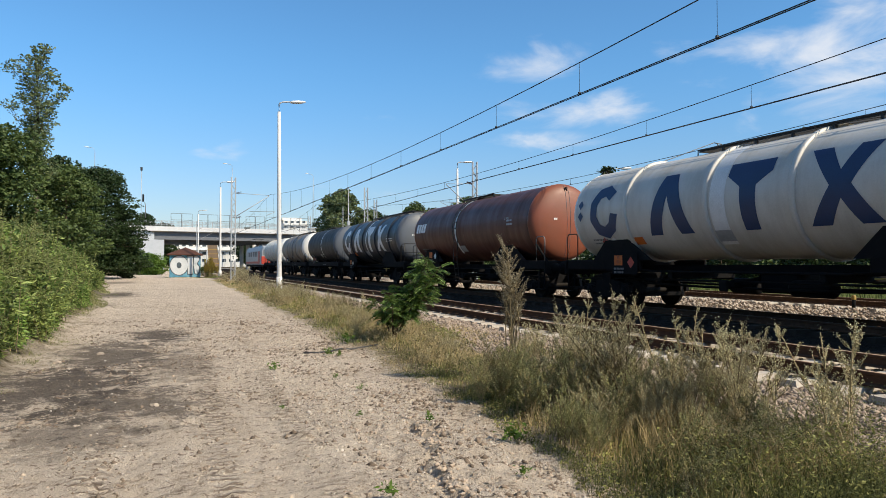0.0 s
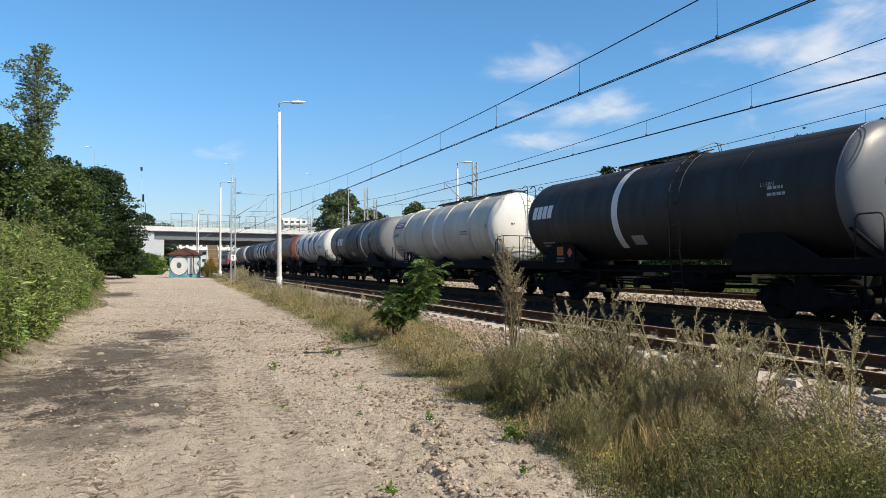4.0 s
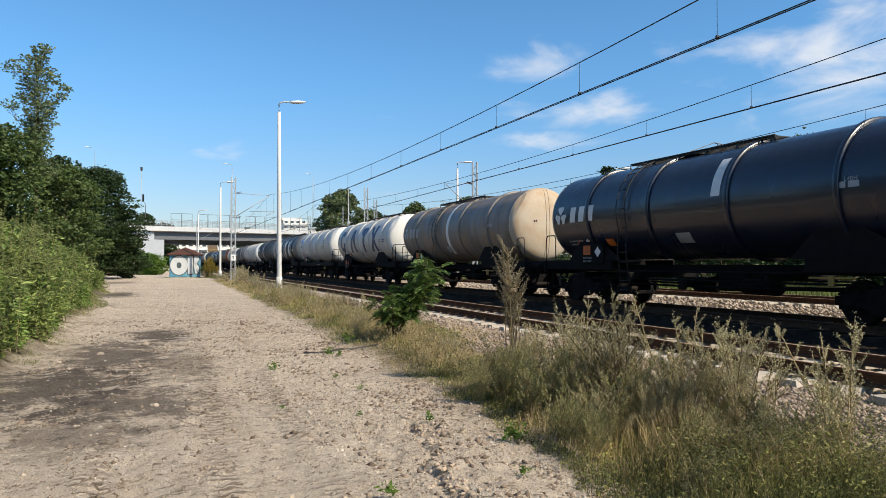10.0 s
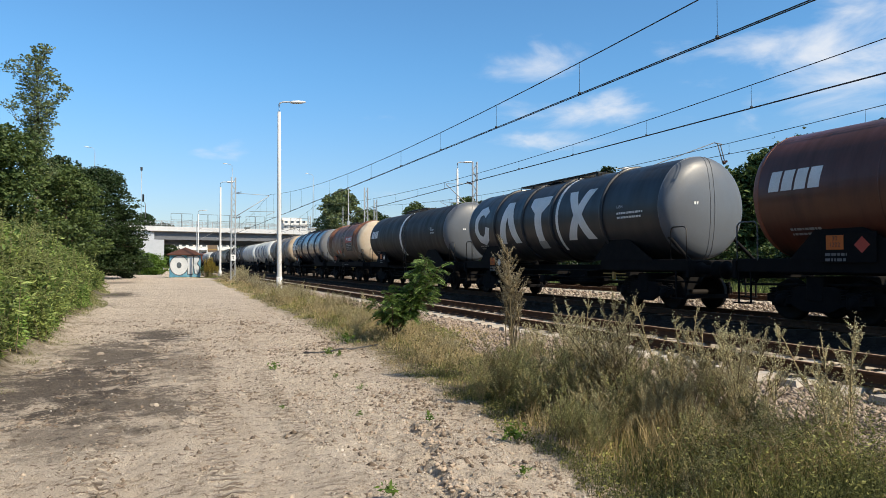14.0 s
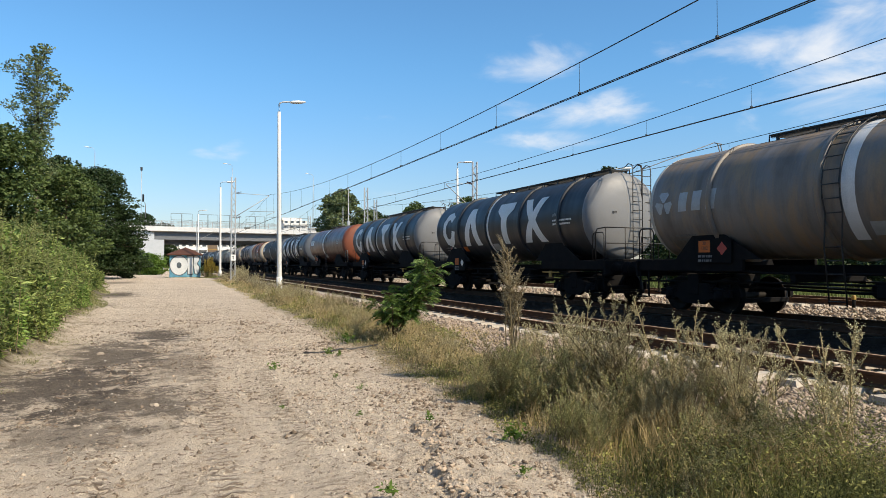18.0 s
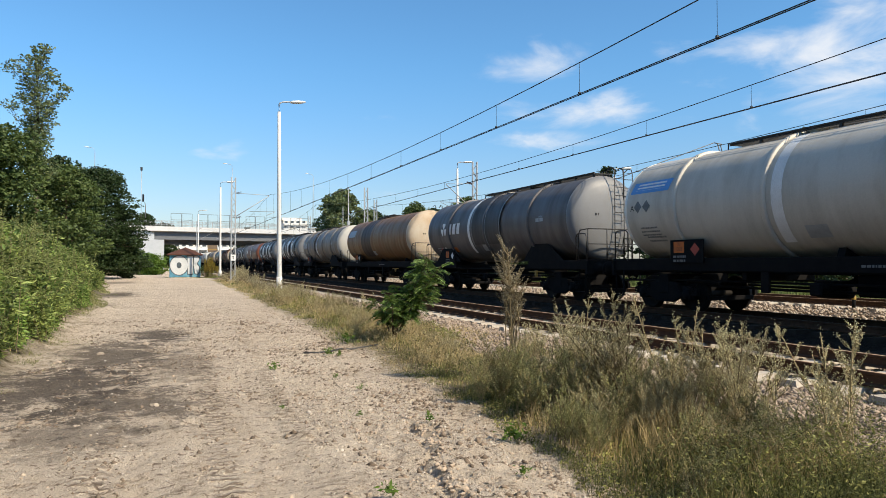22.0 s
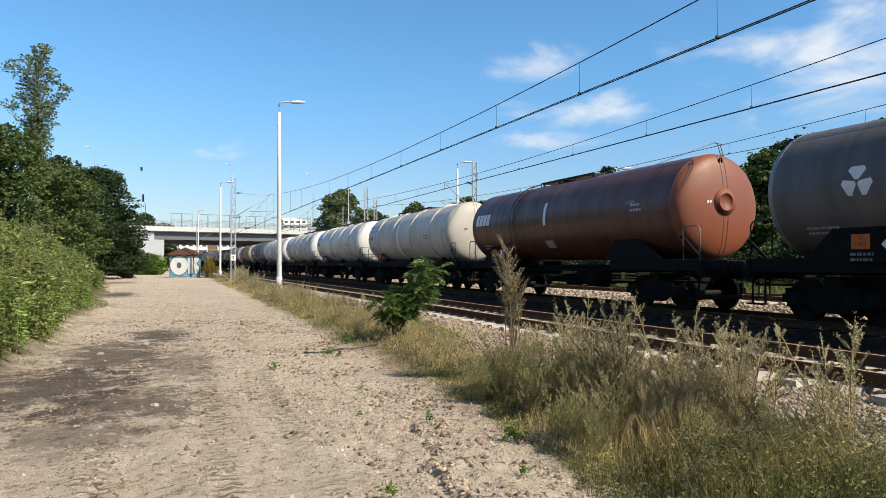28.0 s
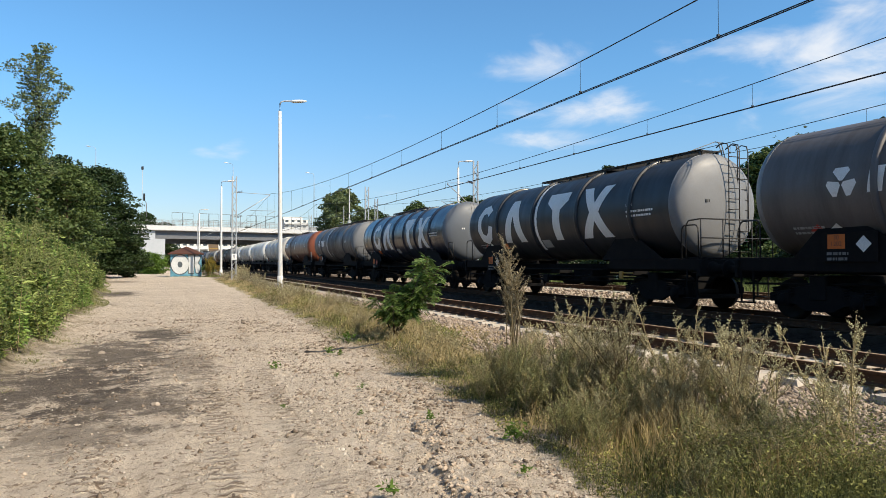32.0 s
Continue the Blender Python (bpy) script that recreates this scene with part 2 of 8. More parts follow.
# ---- mesh helpers ----
def words(text, size):
    """Lettering in the built-in font as a flat mesh, centred, that faces -y."""
    curve = bpy.data.curves.new("lettering", "FONT")
    curve.body, curve.size, curve.align_x, curve.align_y = text, size, "CENTER", "CENTER"
    ob = bpy.data.objects.new("lettering", curve)
    me = bpy.data.meshes.new_from_object(ob)
    bpy.data.objects.remove(ob)
    me.transform(Matrix.Rotation(radians(90), 4, "X"))
    return me



def part(name, data, material, parent=None, label="", at=None):
    """One mesh object from a bmesh or a mesh, under a thing or a part."""
    if isinstance(data, bmesh.types.BMesh):
        me = bpy.data.meshes.new(name)
        data.to_mesh(me)
        data.free()
    else:
        me = data
    if material is not None and not me.materials:
        me.materials.append(material)
    ob = new(name, me)
    if parent is not None:
        ob.parent = parent
    if at is not None:
        ob.matrix_basis = at
    if label:
        tagged(ob, label)
    return ob


def thing(name, at, label, category, group="", kind=""):
    ob = new(name)
    ob.empty_display_size = 0.3
    ob.matrix_basis = at
    return tagged(ob, label, category, group, kind)


def smooth(bm, angle=0.6):
    for face in bm.faces:
        face.smooth = True
    for e in bm.edges:
        if len(e.link_faces) == 2 and e.calc_face_angle(0) > angle:
            e.smooth = False
    return bm


def add_box(bm, x0, x1, y0, y1, z0, z1, bev=0.0, m=None):
    g = bmesh.ops.create_cube(bm, size=1.0)
    vs = g["verts"]
    for v in vs:
        v.co = Vector(((x0 + x1) / 2 + v.co.x * (x1 - x0), (y0 + y1) / 2 + v.co.y * (y1 - y0), (z0 + z1) / 2 + v.co.z * (z1 - z0)))
        if m is not None:
            v.co = m @ v.co
    if bev:
        es = list({e for v in vs for e in v.link_edges})
        bmesh.ops.bevel(bm, geom=es, offset=bev, segments=1, affect="EDGES")
    return bm


def box(*a, **k):
    return add_box(bmesh.new(), *a, **k)


def add_tube(bm, pts, r, n=6, r_end=None, caps=True):
    """A round bar along a line of points."""
    pts = [Vector(p) for p in pts]
    rings = []
    for i, p in enumerate(pts):
        d = (pts[min(i + 1, len(pts) - 1)] - pts[max(i - 1, 0)]).normalized()
        side = d.cross(Vector((0, 0, 1)))
        if side.length < 1e-3:
            side = d.cross(Vector((1, 0, 0)))
        side.normalize()
        up = side.cross(d)
        rr = r if r_end is None else r + (r_end - r) * i / max(1, len(pts) - 1)
        rings.append([bm.verts.new(p + rr * (math.cos(a) * side + math.sin(a) * up)) for a in (2 * math.pi * j / n for j in range(n))])
    for a, b in zip(rings, rings[1:]):
        for j in range(n):
            f = bm.faces.new((a[j], b[j], b[(j + 1) % n], a[(j + 1) % n]))
            f.smooth = n > 4
    if caps:
        bm.faces.new(list(rings[0]))
        bm.faces.new(list(reversed(rings[-1])))
    return bm


def tube(pts, r, n=6, r_end=None):
    return add_tube(bmesh.new(), pts, r, n, r_end)


def lathe(profile, seg=40, m=None):
    """A turned body about the y axis from (radius, y) pairs."""
    bm = bmesh.new()
    rings = []
    for r, y in profile:
        if r < 1e-5:
            rings.append([bm.verts.new((0, y, 0))])
        else:
            rings.append([bm.verts.new((r * math.cos(2 * math.pi * j / seg), y, r * math.sin(2 * math.pi * j / seg))) for j in range(seg)])
    for a, b in zip(rings, rings[1:]):
        for j in range(seg):
            k = (j + 1) % seg
            if len(a) == 1 and len(b) > 1:
                bm.faces.new((a[0], b[j], b[k]))
            elif len(b) == 1 and len(a) > 1:
                bm.faces.new((a[j], b[0], a[k]))
            elif len(a) > 1:
                bm.faces.new((a[j], b[j], b[k], a[k]))
    smooth(bm, 0.7)
    if m is not None:
        bmesh.ops.transform(bm, matrix=m, verts=bm.verts)
    bmesh.ops.recalc_face_normals(bm, faces=bm.faces)
    return bm


def soup(name, verts, faces, material, smooth_faces=False):
    """A mesh from many small faces, through numpy arrays: verts (n, 3), faces (m, 3 or 4)."""
    me = bpy.data.meshes.new(name)
    verts, faces = np.asarray(verts, np.float32), np.asarray(faces, np.int32)
    k = faces.shape[1]
    me.vertices.add(len(verts))
    me.vertices.foreach_set("co", verts.ravel())
    me.loops.add(faces.size)
    me.loops.foreach_set("vertex_index", faces.ravel())
    me.polygons.add(len(faces))
    me.polygons.foreach_set("loop_start", np.arange(0, faces.size, k, dtype=np.int32))
    me.update(calc_edges=True)
    me.validate()
    if smooth_faces:
        me.polygons.foreach_set("use_smooth", np.ones(len(faces), bool))
    me.materials.append(material)
    return me


# ---- ground ----
RAIL_TOP = 0.27
NEAR_AXIS, TRAIN_AXIS, FAR_AXIS = 8.57, 14.2, 19.3
CURVE_START, CURVE_RADIUS = 140.0, 818.0


def bend(y):
    """How far the tracks have swung aside at y: straight up to the bridge, a wide curve beyond."""
    d = np.maximum(0.0, y - CURVE_START)
    return np.sqrt(CURVE_RADIUS ** 2 - d ** 2) - CURVE_RADIUS


def along(s):
    """The pose of a wagon that has run s metres along the track."""
    a = max(0.0, s - CURVE_START) / CURVE_RADIUS
    return (Matrix.Translation((TRAIN_AXIS + CURVE_RADIUS * (math.cos(a) - 1), CURVE_START + CURVE_RADIUS * math.sin(a) if a else s, RAIL_TOP)) @ Matrix.Rotation(a, 4, "Z"))


def smoothstep(a, b, t):
    t = np.clip((t - a) / (b - a), 0, 1)
    return t * t * (3 - 2 * t)


def value_noise(x, y, seed):
    """Smooth noise on a plane for numpy arrays, from -1 to 1."""
    xi, yi = np.floor(x).astype(np.int64), np.floor(y).astype(np.int64)
    xf, yf = x - xi, y - yi

    def corner(i, j):
        n = (i * 374761393 + j * 668265263 + seed * 974711) & 0x7FFFFFFF
        n = ((n ^ (n >> 13)) * 1274126177) & 0x7FFFFFFF
        return ((n ^ (n >> 16)) & 0xFFFF) / 32767.5 - 1

    u, v = xf * xf * (3 - 2 * xf), yf * yf * (3 - 2 * yf)
    return (corner(xi, yi) * (1 - u) + corner(xi + 1, yi) * u) * (1 - v) + (corner(xi, yi + 1) * (1 - u) + corner(xi + 1, yi + 1) * u) * v


def lane_left(y):
    return -1.75 - 0.012 * np.clip(y, 0, 30) - 0.060 * np.clip(y - 30, 0, 60) + 0.16 * np.sin(y * 0.5) * smoothstep(4, 12, y)


def lane_right(y):
    return np.interp(y, (0, 3.8, 5.0, 9.0, 14.0, 23.0, 47.0, 90.0), (2.5, 2.62, 2.90, 3.12, 3.30, 3.62, 4.0, 4.6)) + 0.07 * np.sin(y * 0.9 + 1) + 0.20 * value_noise(y * 1.9, y * 0.0, 77) + 0.06 * value_noise(y * 7, y * 0.0, 78)


def crust_edge(y):
    """Where the broken step runs along the lane."""
    return np.interp(y, (4.2, 4.6, 5.0, 5.45, 5.9, 6.6), (1.84, 1.89, 1.97, 2.08, 2.20, 2.21)) + 0.025 * np.sin(y * 11) + 0.05 * value_noise(y * 5, y * 0, 8)


def ground_height(x, y):
    x, y = np.asarray(x, float), np.asarray(y, float)
    left, right = lane_left(y), lane_right(y)
    near = np.exp(-((np.maximum(y, 0) / 45) ** 2))
    z = 0.035 * value_noise(x * 0.7, y * 0.5, 1) + 0.018 * value_noise(x * 2.3, y * 1.7, 2) * near
    z += 0.011 * value_noise(x * 6, y * 5, 3) * near + 0.013 * value_noise(x * 13, y * 11, 4) * near
    # crumbs and dents
    close = np.exp(-((np.maximum(y, 0) / 22) ** 2)) * smoothstep(-0.3, 0.5, x - left) * (1 - smoothstep(0.2, 1.2, x - right))
    lump = value_noise(x * 9, y * 8, 5) + 0.6 * value_noise(x * 19, y * 17, 6)
    rough = 0.45 + 0.55 * smoothstep(-0.3, 0.5, value_noise(x * 0.9, y * 0.6, 7))
    z += (0.050 * np.maximum(0, lump - 0.55) + 0.006 * value_noise(x * 24, y * 22, 9)) * close * rough
    for mx, my, mh, mr in ((-2.2, 20.8, 0.20, 0.42), (-1.65, 24.6, 0.15, 0.36), (-2.0, 18.2, 0.12, 0.5)):
        z += mh * np.exp(-((x - mx) / mr) ** 2 - ((y - my) / (mr * 1.8)) ** 2) * (1 + 0.4 * value_noise(x * 7, y * 6, 12))
    # wheel ruts that follow the lane
    c = (left + right) / 2
    for off, deep, wide in ((0.35, 0.030, 0.16), (-0.75, 0.026, 0.18), (1.25, 0.018, 0.14)):
        z -= deep * np.exp(-(((x - c - off + 0.10 * np.sin(y * 0.45 + off * 3)) / wide) ** 2)) * (0.7 + 0.3 * np.sin(y * 9.0 + off)) * smoothstep(1.5, 5, y)
    # crusted step along the right-hand edge of the lane
    edge = crust_edge(y)
    z -= 0.030 * np.exp(-(((x - edge + 0.02) / 0.035) ** 2)) * smoothstep(3.9, 4.4, y) * (1 - smoothstep(6.3, 6.8, y))
    z += 0.035 * smoothstep(-0.02, 0.03, x - edge) * (1 - smoothstep(0.25, 0.9, x - edge)) * smoothstep(3.6, 4.3, y) * (1 - smoothstep(6.2, 6.9, y))
    # grassy bank on one side, verge and ballast on the other
    z += (1 - smoothstep(150, 220, y)) * 0.55 * smoothstep(0.0, 3.0, left - x) + (1 - smoothstep(150, 220, y)) * 0.25 * smoothstep(0.0, 0.9, left - x) * smoothstep(6, 10, y)
    z += 0.05 * smoothstep(0.0, 2.0, x - right) * (1 - 0.4 * smoothstep(6.5, 7.2, x))
    z += 0.02 * smoothstep(5.4, 6.2, x) * (1 - smoothstep(6.6, 7.1, x))
    z -= 0.07 * smoothstep(10.0, 10.5, x) - 0.07 * smoothstep(12.3, 12.8, x)
    z += 0.22 * smoothstep(15.4, 17.4, x)
    z -= 0.05 * smoothstep(15.8, 16.4, x) - 0.05 * smoothstep(17.2, 17.8, x) + 0.1 * smoothstep(21, 23, x)
    return z


def graded(lo, a, b, hi, step, grow):
    """Grid lines from lo to hi: even steps between a and b, ever longer ones outside."""
    mid = list(np.arange(a, b, step))
    up, s = [b], step
    while up[-1] < hi:
        s = min(s * grow, 900)
        up.append(up[-1] + s)
    down, s = [], step
    p = a
    while p > lo:
        s = min(s * grow, 900)
        p -= s
        down.append(p)
    return np.array(down[::-1] + mid + up)


def ground_material():
    m, nt, b = start_mat("dirt_grass_and_ballast", 0.95)
    b.inputs["Specular IOR Level"].default_value = 0.1
    co = nt.nodes.new("ShaderNodeTexCoord")
    sep = nt.nodes.new("ShaderNodeSeparateXYZ")
    nt.links.new(co.outputs["Object"], sep.inputs[0])
    v = co.outputs["Object"]
    n_big = tex_noise(nt, v, 0.35, 6, 0.6)
    n_mid = tex_noise(nt, v, 2.2, 7, 0.65)
    n_fine = tex_noise(nt, v, 22, 5, 0.7)
    n_grit = tex_noise(nt, v, 90, 3, 0.6)
    dirt = ramp_node(nt, n_mid, [(0.28, (0.37, 0.285, 0.21)), (0.46, (0.70, 0.595, 0.485)), (0.75, (0.82, 0.725, 0.615))])
    dirt = blend(nt, 0.5, dirt, ramp_node(nt, n_fine, [(0.36, (0.25, 0.19, 0.14)), (0.46, (0.65, 0.55, 0.445)), (0.8, (0.78, 0.685, 0.575))]))
    dirt = blend(nt, 0.36, dirt, ramp_node(nt, n_grit, [(0.38, (0.22, 0.168, 0.126)), (0.5, (0.64, 0.54, 0.435)), (0.66, (0.76, 0.665, 0.56))]))
    dirt = blend(nt, math_node(nt, "MULTIPLY", ramp_node(nt, n_big, [(0.42, (0, 0, 0)), (0.62, (1, 1, 1))]), 0.25), dirt, (0.422, 0.332, 0.251))
    # tyre tracks combed along the lane
    comb = tex_noise(nt, mapped(nt, (7.0, 0.8, 1.0)), 1.0, 5, 0.7, 0.3)
    dirt = blend(nt, math_node(nt, "MULTIPLY", ramp_node(nt, comb, [(0.50, (0, 0, 0)), (0.62, (1, 1, 1))]), 0.20), dirt, (0.345, 0.268, 0.20))
    # dark specks painted for the small shadows of clods
    specks = ramp_node(nt, tex_noise(nt, v, 13, 3, 0.7, 0.6), [(0.58, (0, 0, 0)), (0.64, (1, 1, 1))])
    dirt = blend(nt, math_node(nt, "MULTIPLY", specks, 0.8), dirt, (0.191, 0.138, 0.099))
    n_streak = tex_noise(nt, mapped(nt, (1.3, 3.2, 1.0)), 1.0, 6, 0.7, 0.5)
    n_dash = tex_noise(nt, mapped(nt, (3.2, 8.5, 1.0)), 1.0, 6, 0.75, 0.7)
    worn_dark = math_node(nt, "MULTIPLY", ramp_node(nt, n_dash, [(0.54, (0, 0, 0)), (0.62, (1, 1, 1))]), ramp_node(nt, n_big, [(0.36, (0.15, 0.15, 0.15)), (0.56, (1, 1, 1))]))
    dirt = blend(nt, math_node(nt, "MULTIPLY", worn_dark, 0.65), dirt, (0.201, 0.151, 0.109))
    # treads pressed by tyres, in narrow bands that follow the lane
    ridge = nt.nodes.new("ShaderNodeTexWave")
    ridge.bands_direction = "Y"
    ridge.inputs["Scale"].default_value = 2.9
    ridge.inputs["Distortion"].default_value = 3.0
    ridge.inputs["Detail"].default_value = 3.0
    ridge.inputs["Detail Scale"].default_value = 4.0
    nt.links.new(v, ridge.inputs["Vector"])
    tread = None
    for start, slope, half in ((0.28, 0.033, 0.15), (0.87, 0.050, 0.12), (-0.55, 0.02, 0.12)):
        off = math_node(nt, "SUBTRACT", sep.outputs[0], math_node(nt, "ADD", math_node(nt, "MULTIPLY", sep.outputs[1], slope), start))
        off = math_node(nt, "ADD", off, math_node(nt, "MULTIPLY", math_node(nt, "SUBTRACT", n_mid, 0.5), 0.35))
        band = nt.nodes.new("ShaderNodeMapRange")
        band.inputs["From Min"].default_value, band.inputs["From Max"].default_value = half, half * 0.5
        nt.links.new(math_node(nt, "ABSOLUTE", off, 0.0), band.inputs["Value"])
        tread = band.outputs[0] if tread is None else math_node(nt, "MAXIMUM", tread, band.outputs[0])
    tread = math_node(nt, "MULTIPLY", tread, ramp_node(nt, n_big, [(0.38, (0.1, 0.1, 0.1)), (0.56, (1, 1, 1))]))
    reach = nt.nodes.new("ShaderNodeMapRange")
    reach.inputs["From Min"].default_value, reach.inputs["From Max"].default_value = 24.0, 11.0
    nt.links.new(sep.outputs[1], reach.inputs["Value"])
    tread = math_node(nt, "MULTIPLY", tread, reach.outputs[0])
    ridges = math_node(nt, "MULTIPLY", math_node(nt, "MULTIPLY", ramp_node(nt, ridge.outputs["Fac"], [(0.5, (0, 0, 0)), (0.85, (1, 1, 1))]), tread), ramp_node(nt, n_fine, [(0.34, (0, 0, 0)), (0.48, (1, 1, 1))]))
    dirt = blend(nt, math_node(nt, "MULTIPLY", ridges, 0.95), dirt, (0.205, 0.152, 0.112))
    # dark damp and sooty patches in the lane
    for (cx, cy), (wx, wy), amount in (((-1.2, 10.0), (1.25, 2.6), 1.0), ((0.0, 16.2), (0.95, 2.0), 1.0), ((-0.75, 13.0), (1.2, 3.4), 0.9), ((-0.35, 8.4), (1.2, 1.3), 0.85), ((-0.8, 7.1), (1.0, 1.1), 0.62), ((0.25, 11.6), (0.8, 2.6), 0.6),
                                       ((-2.1, 38.0), (1.4, 4.5), 1.0), ((-3.3, 62.0), (2.0, 5.0), 0.7), ((-1.9, 28.0), (0.6, 2.0), 0.6)):
        sub = nt.nodes.new("ShaderNodeVectorMath")
        sub.operation = "SUBTRACT"
        nt.links.new(v, sub.inputs[0])
        sub.inputs[1].default_value = (cx, cy, 0)
        sc = nt.nodes.new("ShaderNodeVectorMath")
        sc.operation = "MULTIPLY"
        nt.links.new(sub.outputs[0], sc.inputs[0])
        sc.inputs[1].default_value = (1 / wx, 1 / wy, 0)
        ln = nt.nodes.new("ShaderNodeVectorMath")
        ln.operation = "LENGTH"
        nt.links.new(sc.outputs[0], ln.inputs[0])
        f = math_node(nt, "SUBTRACT", math_node(nt, "ADD", math_node(nt, "MULTIPLY", math_node(nt, "ADD", n_mid, n_streak), 1.25), math_node(nt, "MULTIPLY", n_fine, 1.0)), math_node(nt, "MULTIPLY", ln.outputs["Value"], 0.62))
        mr = nt.nodes.new("ShaderNodeMapRange")
        mr.inputs["From Min"].default_value = 1.24
        mr.inputs["From Max"].default_value = 1.46
        mr.inputs["To Max"].default_value = 0.90 * amount
        nt.links.new(f, mr.inputs["Value"])
        dirt = blend(nt, mr.outputs[0], dirt, ramp_node(nt, n_fine, [(0.3, (0.05, 0.042, 0.036)), (0.5, (0.095, 0.080, 0.069)), (0.8, (0.21, 0.175, 0.145))]))
    soil = ramp_node(nt, n_mid, [(0.3, (0.06, 0.05, 0.028)), (0.5, (0.12, 0.10, 0.055)), (0.75, (0.25, 0.19, 0.115))])
    vor = nt.nodes.new("ShaderNodeTexVoronoi")
    vor.inputs["Scale"].default_value = 17
    nt.links.new(v, vor.inputs["Vector"])
    hue = ramp_node(nt, vor.outputs["Color"], [(0.2, (0.18, 0.125, 0.09)), (0.5, (0.31, 0.23, 0.17)), (0.8, (0.43, 0.345, 0.275))])
    ballast = blend(nt, ramp_node(nt, vor.outputs["Distance"], [(0.25, (0, 0, 0)), (0.75, (0.8, 0.8, 0.8))]), hue, (0.05, 0.04, 0.033))

    def edge(lo, hi, wobble):
        x = math_node(nt, "ADD", sep.outputs[0], math_node(nt, "MULTIPLY", math_node(nt, "SUBTRACT", n_mid, 0.5), wobble))
        mr = nt.nodes.new("ShaderNodeMapRange")
        mr.interpolation_type = "SMOOTHSTEP"
        mr.inputs["From Min"].default_value = lo
        mr.inputs["From Max"].default_value = hi
        nt.links.new(x, mr.inputs["Value"])
        return mr.outputs[0]

    # the lane's edges run at a slant
    slant_r = math_node(nt, "SUBTRACT", sep.outputs[0], math_node(nt, "MULTIPLY", math_node(nt, "MINIMUM", math_node(nt, "MAXIMUM", sep.outputs[1], 0.0), 60.0), 0.030))
    slant_l = math_node(nt, "ADD", sep.outputs[0], math_node(nt, "MULTIPLY", math_node(nt, "MINIMUM", math_node(nt, "MAXIMUM", sep.outputs[1], 0.0), 30.0), 0.012))
    slant_l = math_node(nt, "ADD", slant_l, math_node(nt, "MULTIPLY", math_node(nt, "SUBTRACT", math_node(nt, "MINIMUM", math_node(nt, "MAXIMUM", sep.outputs[1], 30.0), 90.0), 30.0), 0.060))
    wob = math_node(nt, "MULTIPLY", math_node(nt, "SUBTRACT", n_mid, 0.5), 1.8)
    mr = nt.nodes.new("ShaderNodeMapRange")
    mr.inputs["From Min"].default_value, mr.inputs["From Max"].default_value = 2.65, 3.45
    nt.links.new(math_node(nt, "ADD", slant_r, wob), mr.inputs["Value"])
    ml = nt.nodes.new("ShaderNodeMapRange")
    ml.inputs["From Min"].default_value, ml.inputs["From Max"].default_value = -1.6, -2.3
    nt.links.new(math_node(nt, "ADD", slant_l, wob), ml.inputs["Value"])
    col = blend(nt, mr.outputs[0], dirt, soil)
    col = blend(nt, ml.outputs[0], col, soil)
    bal = math_node(nt, "MULTIPLY", edge(4.6, 5.4, 1.2), math_node(nt, "SUBTRACT", 1.0, edge(21.5, 23.0, 1.5)))
    # the train's shade painted into the ballast of its track
    train_shade = math_node(nt, "MULTIPLY", edge(11.0, 12.0, 0.8), math_node(nt, "SUBTRACT", 1.0, edge(15.2, 15.9, 0.6)))
    ballast = blend(nt, math_node(nt, "MULTIPLY", train_shade, 0.92), ballast, (0.022, 0.017, 0.014))
    # brake dust and rust between the near rails
    dusty = math_node(nt, "MULTIPLY", edge(7.55, 7.95, 0.3), math_node(nt, "SUBTRACT", 1.0, edge(9.3, 10.2, 0.3)))
    ballast = blend(nt, math_node(nt, "MULTIPLY", dusty, 0.12), ballast, (0.11, 0.075, 0.052))
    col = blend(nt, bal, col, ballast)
    nt.links.new(col, b.inputs["Base Color"])
    tread = math_node(nt, "MULTIPLY", math_node(nt, "MULTIPLY", ridge.outputs["Fac"], tread), 0.55)
    n_lump = tex_noise(nt, v, 8.5, 5, 0.65, 0.4)
    h = math_node(nt, "ADD", math_node(nt, "MULTIPLY", n_fine, 1.0), math_node(nt, "MULTIPLY", n_grit, 0.7))
    h = math_node(nt, "ADD", h, math_node(nt, "ADD", tread, math_node(nt, "MULTIPLY", n_lump, 0.5)))
    h = math_node(nt, "ADD", h, math_node(nt, "MULTIPLY", math_node(nt, "MULTIPLY", vor.outputs["Distance"], bal), -1.2))
    bump(nt, b, h, 0.9, 0.055)
    return m


MAT["ground"] = ground_material()


def build_ground():
    xs = graded(-4200, -2.4, 4.4, 4200, 0.036, 1.075)
    ys = graded(-4200, 3.0, 13.0, 4200, 0.038, 1.025)
    gx, gy = np.meshgrid(xs, ys)
    gz = ground_height(gx, gy)
    far = smoothstep(150, 400, np.hypot(gx, gy))
    gz = gz * (1 - far)
    nx, ny = len(xs), len(ys)
    idx = np.arange(nx * ny).reshape(ny, nx)
    faces = np.stack([idx[:-1, :-1], idx[:-1, 1:], idx[1:, 1:], idx[1:, :-1]], -1).reshape(-1, 4)
    me = soup("ground", np.stack([gx, gy, gz], -1).reshape(-1, 3), faces, MAT["ground"], True)
    tagged(new("ground", me), "sandy dirt lane with grassy verges and ballast", "ground", kind="structure")


build_ground()


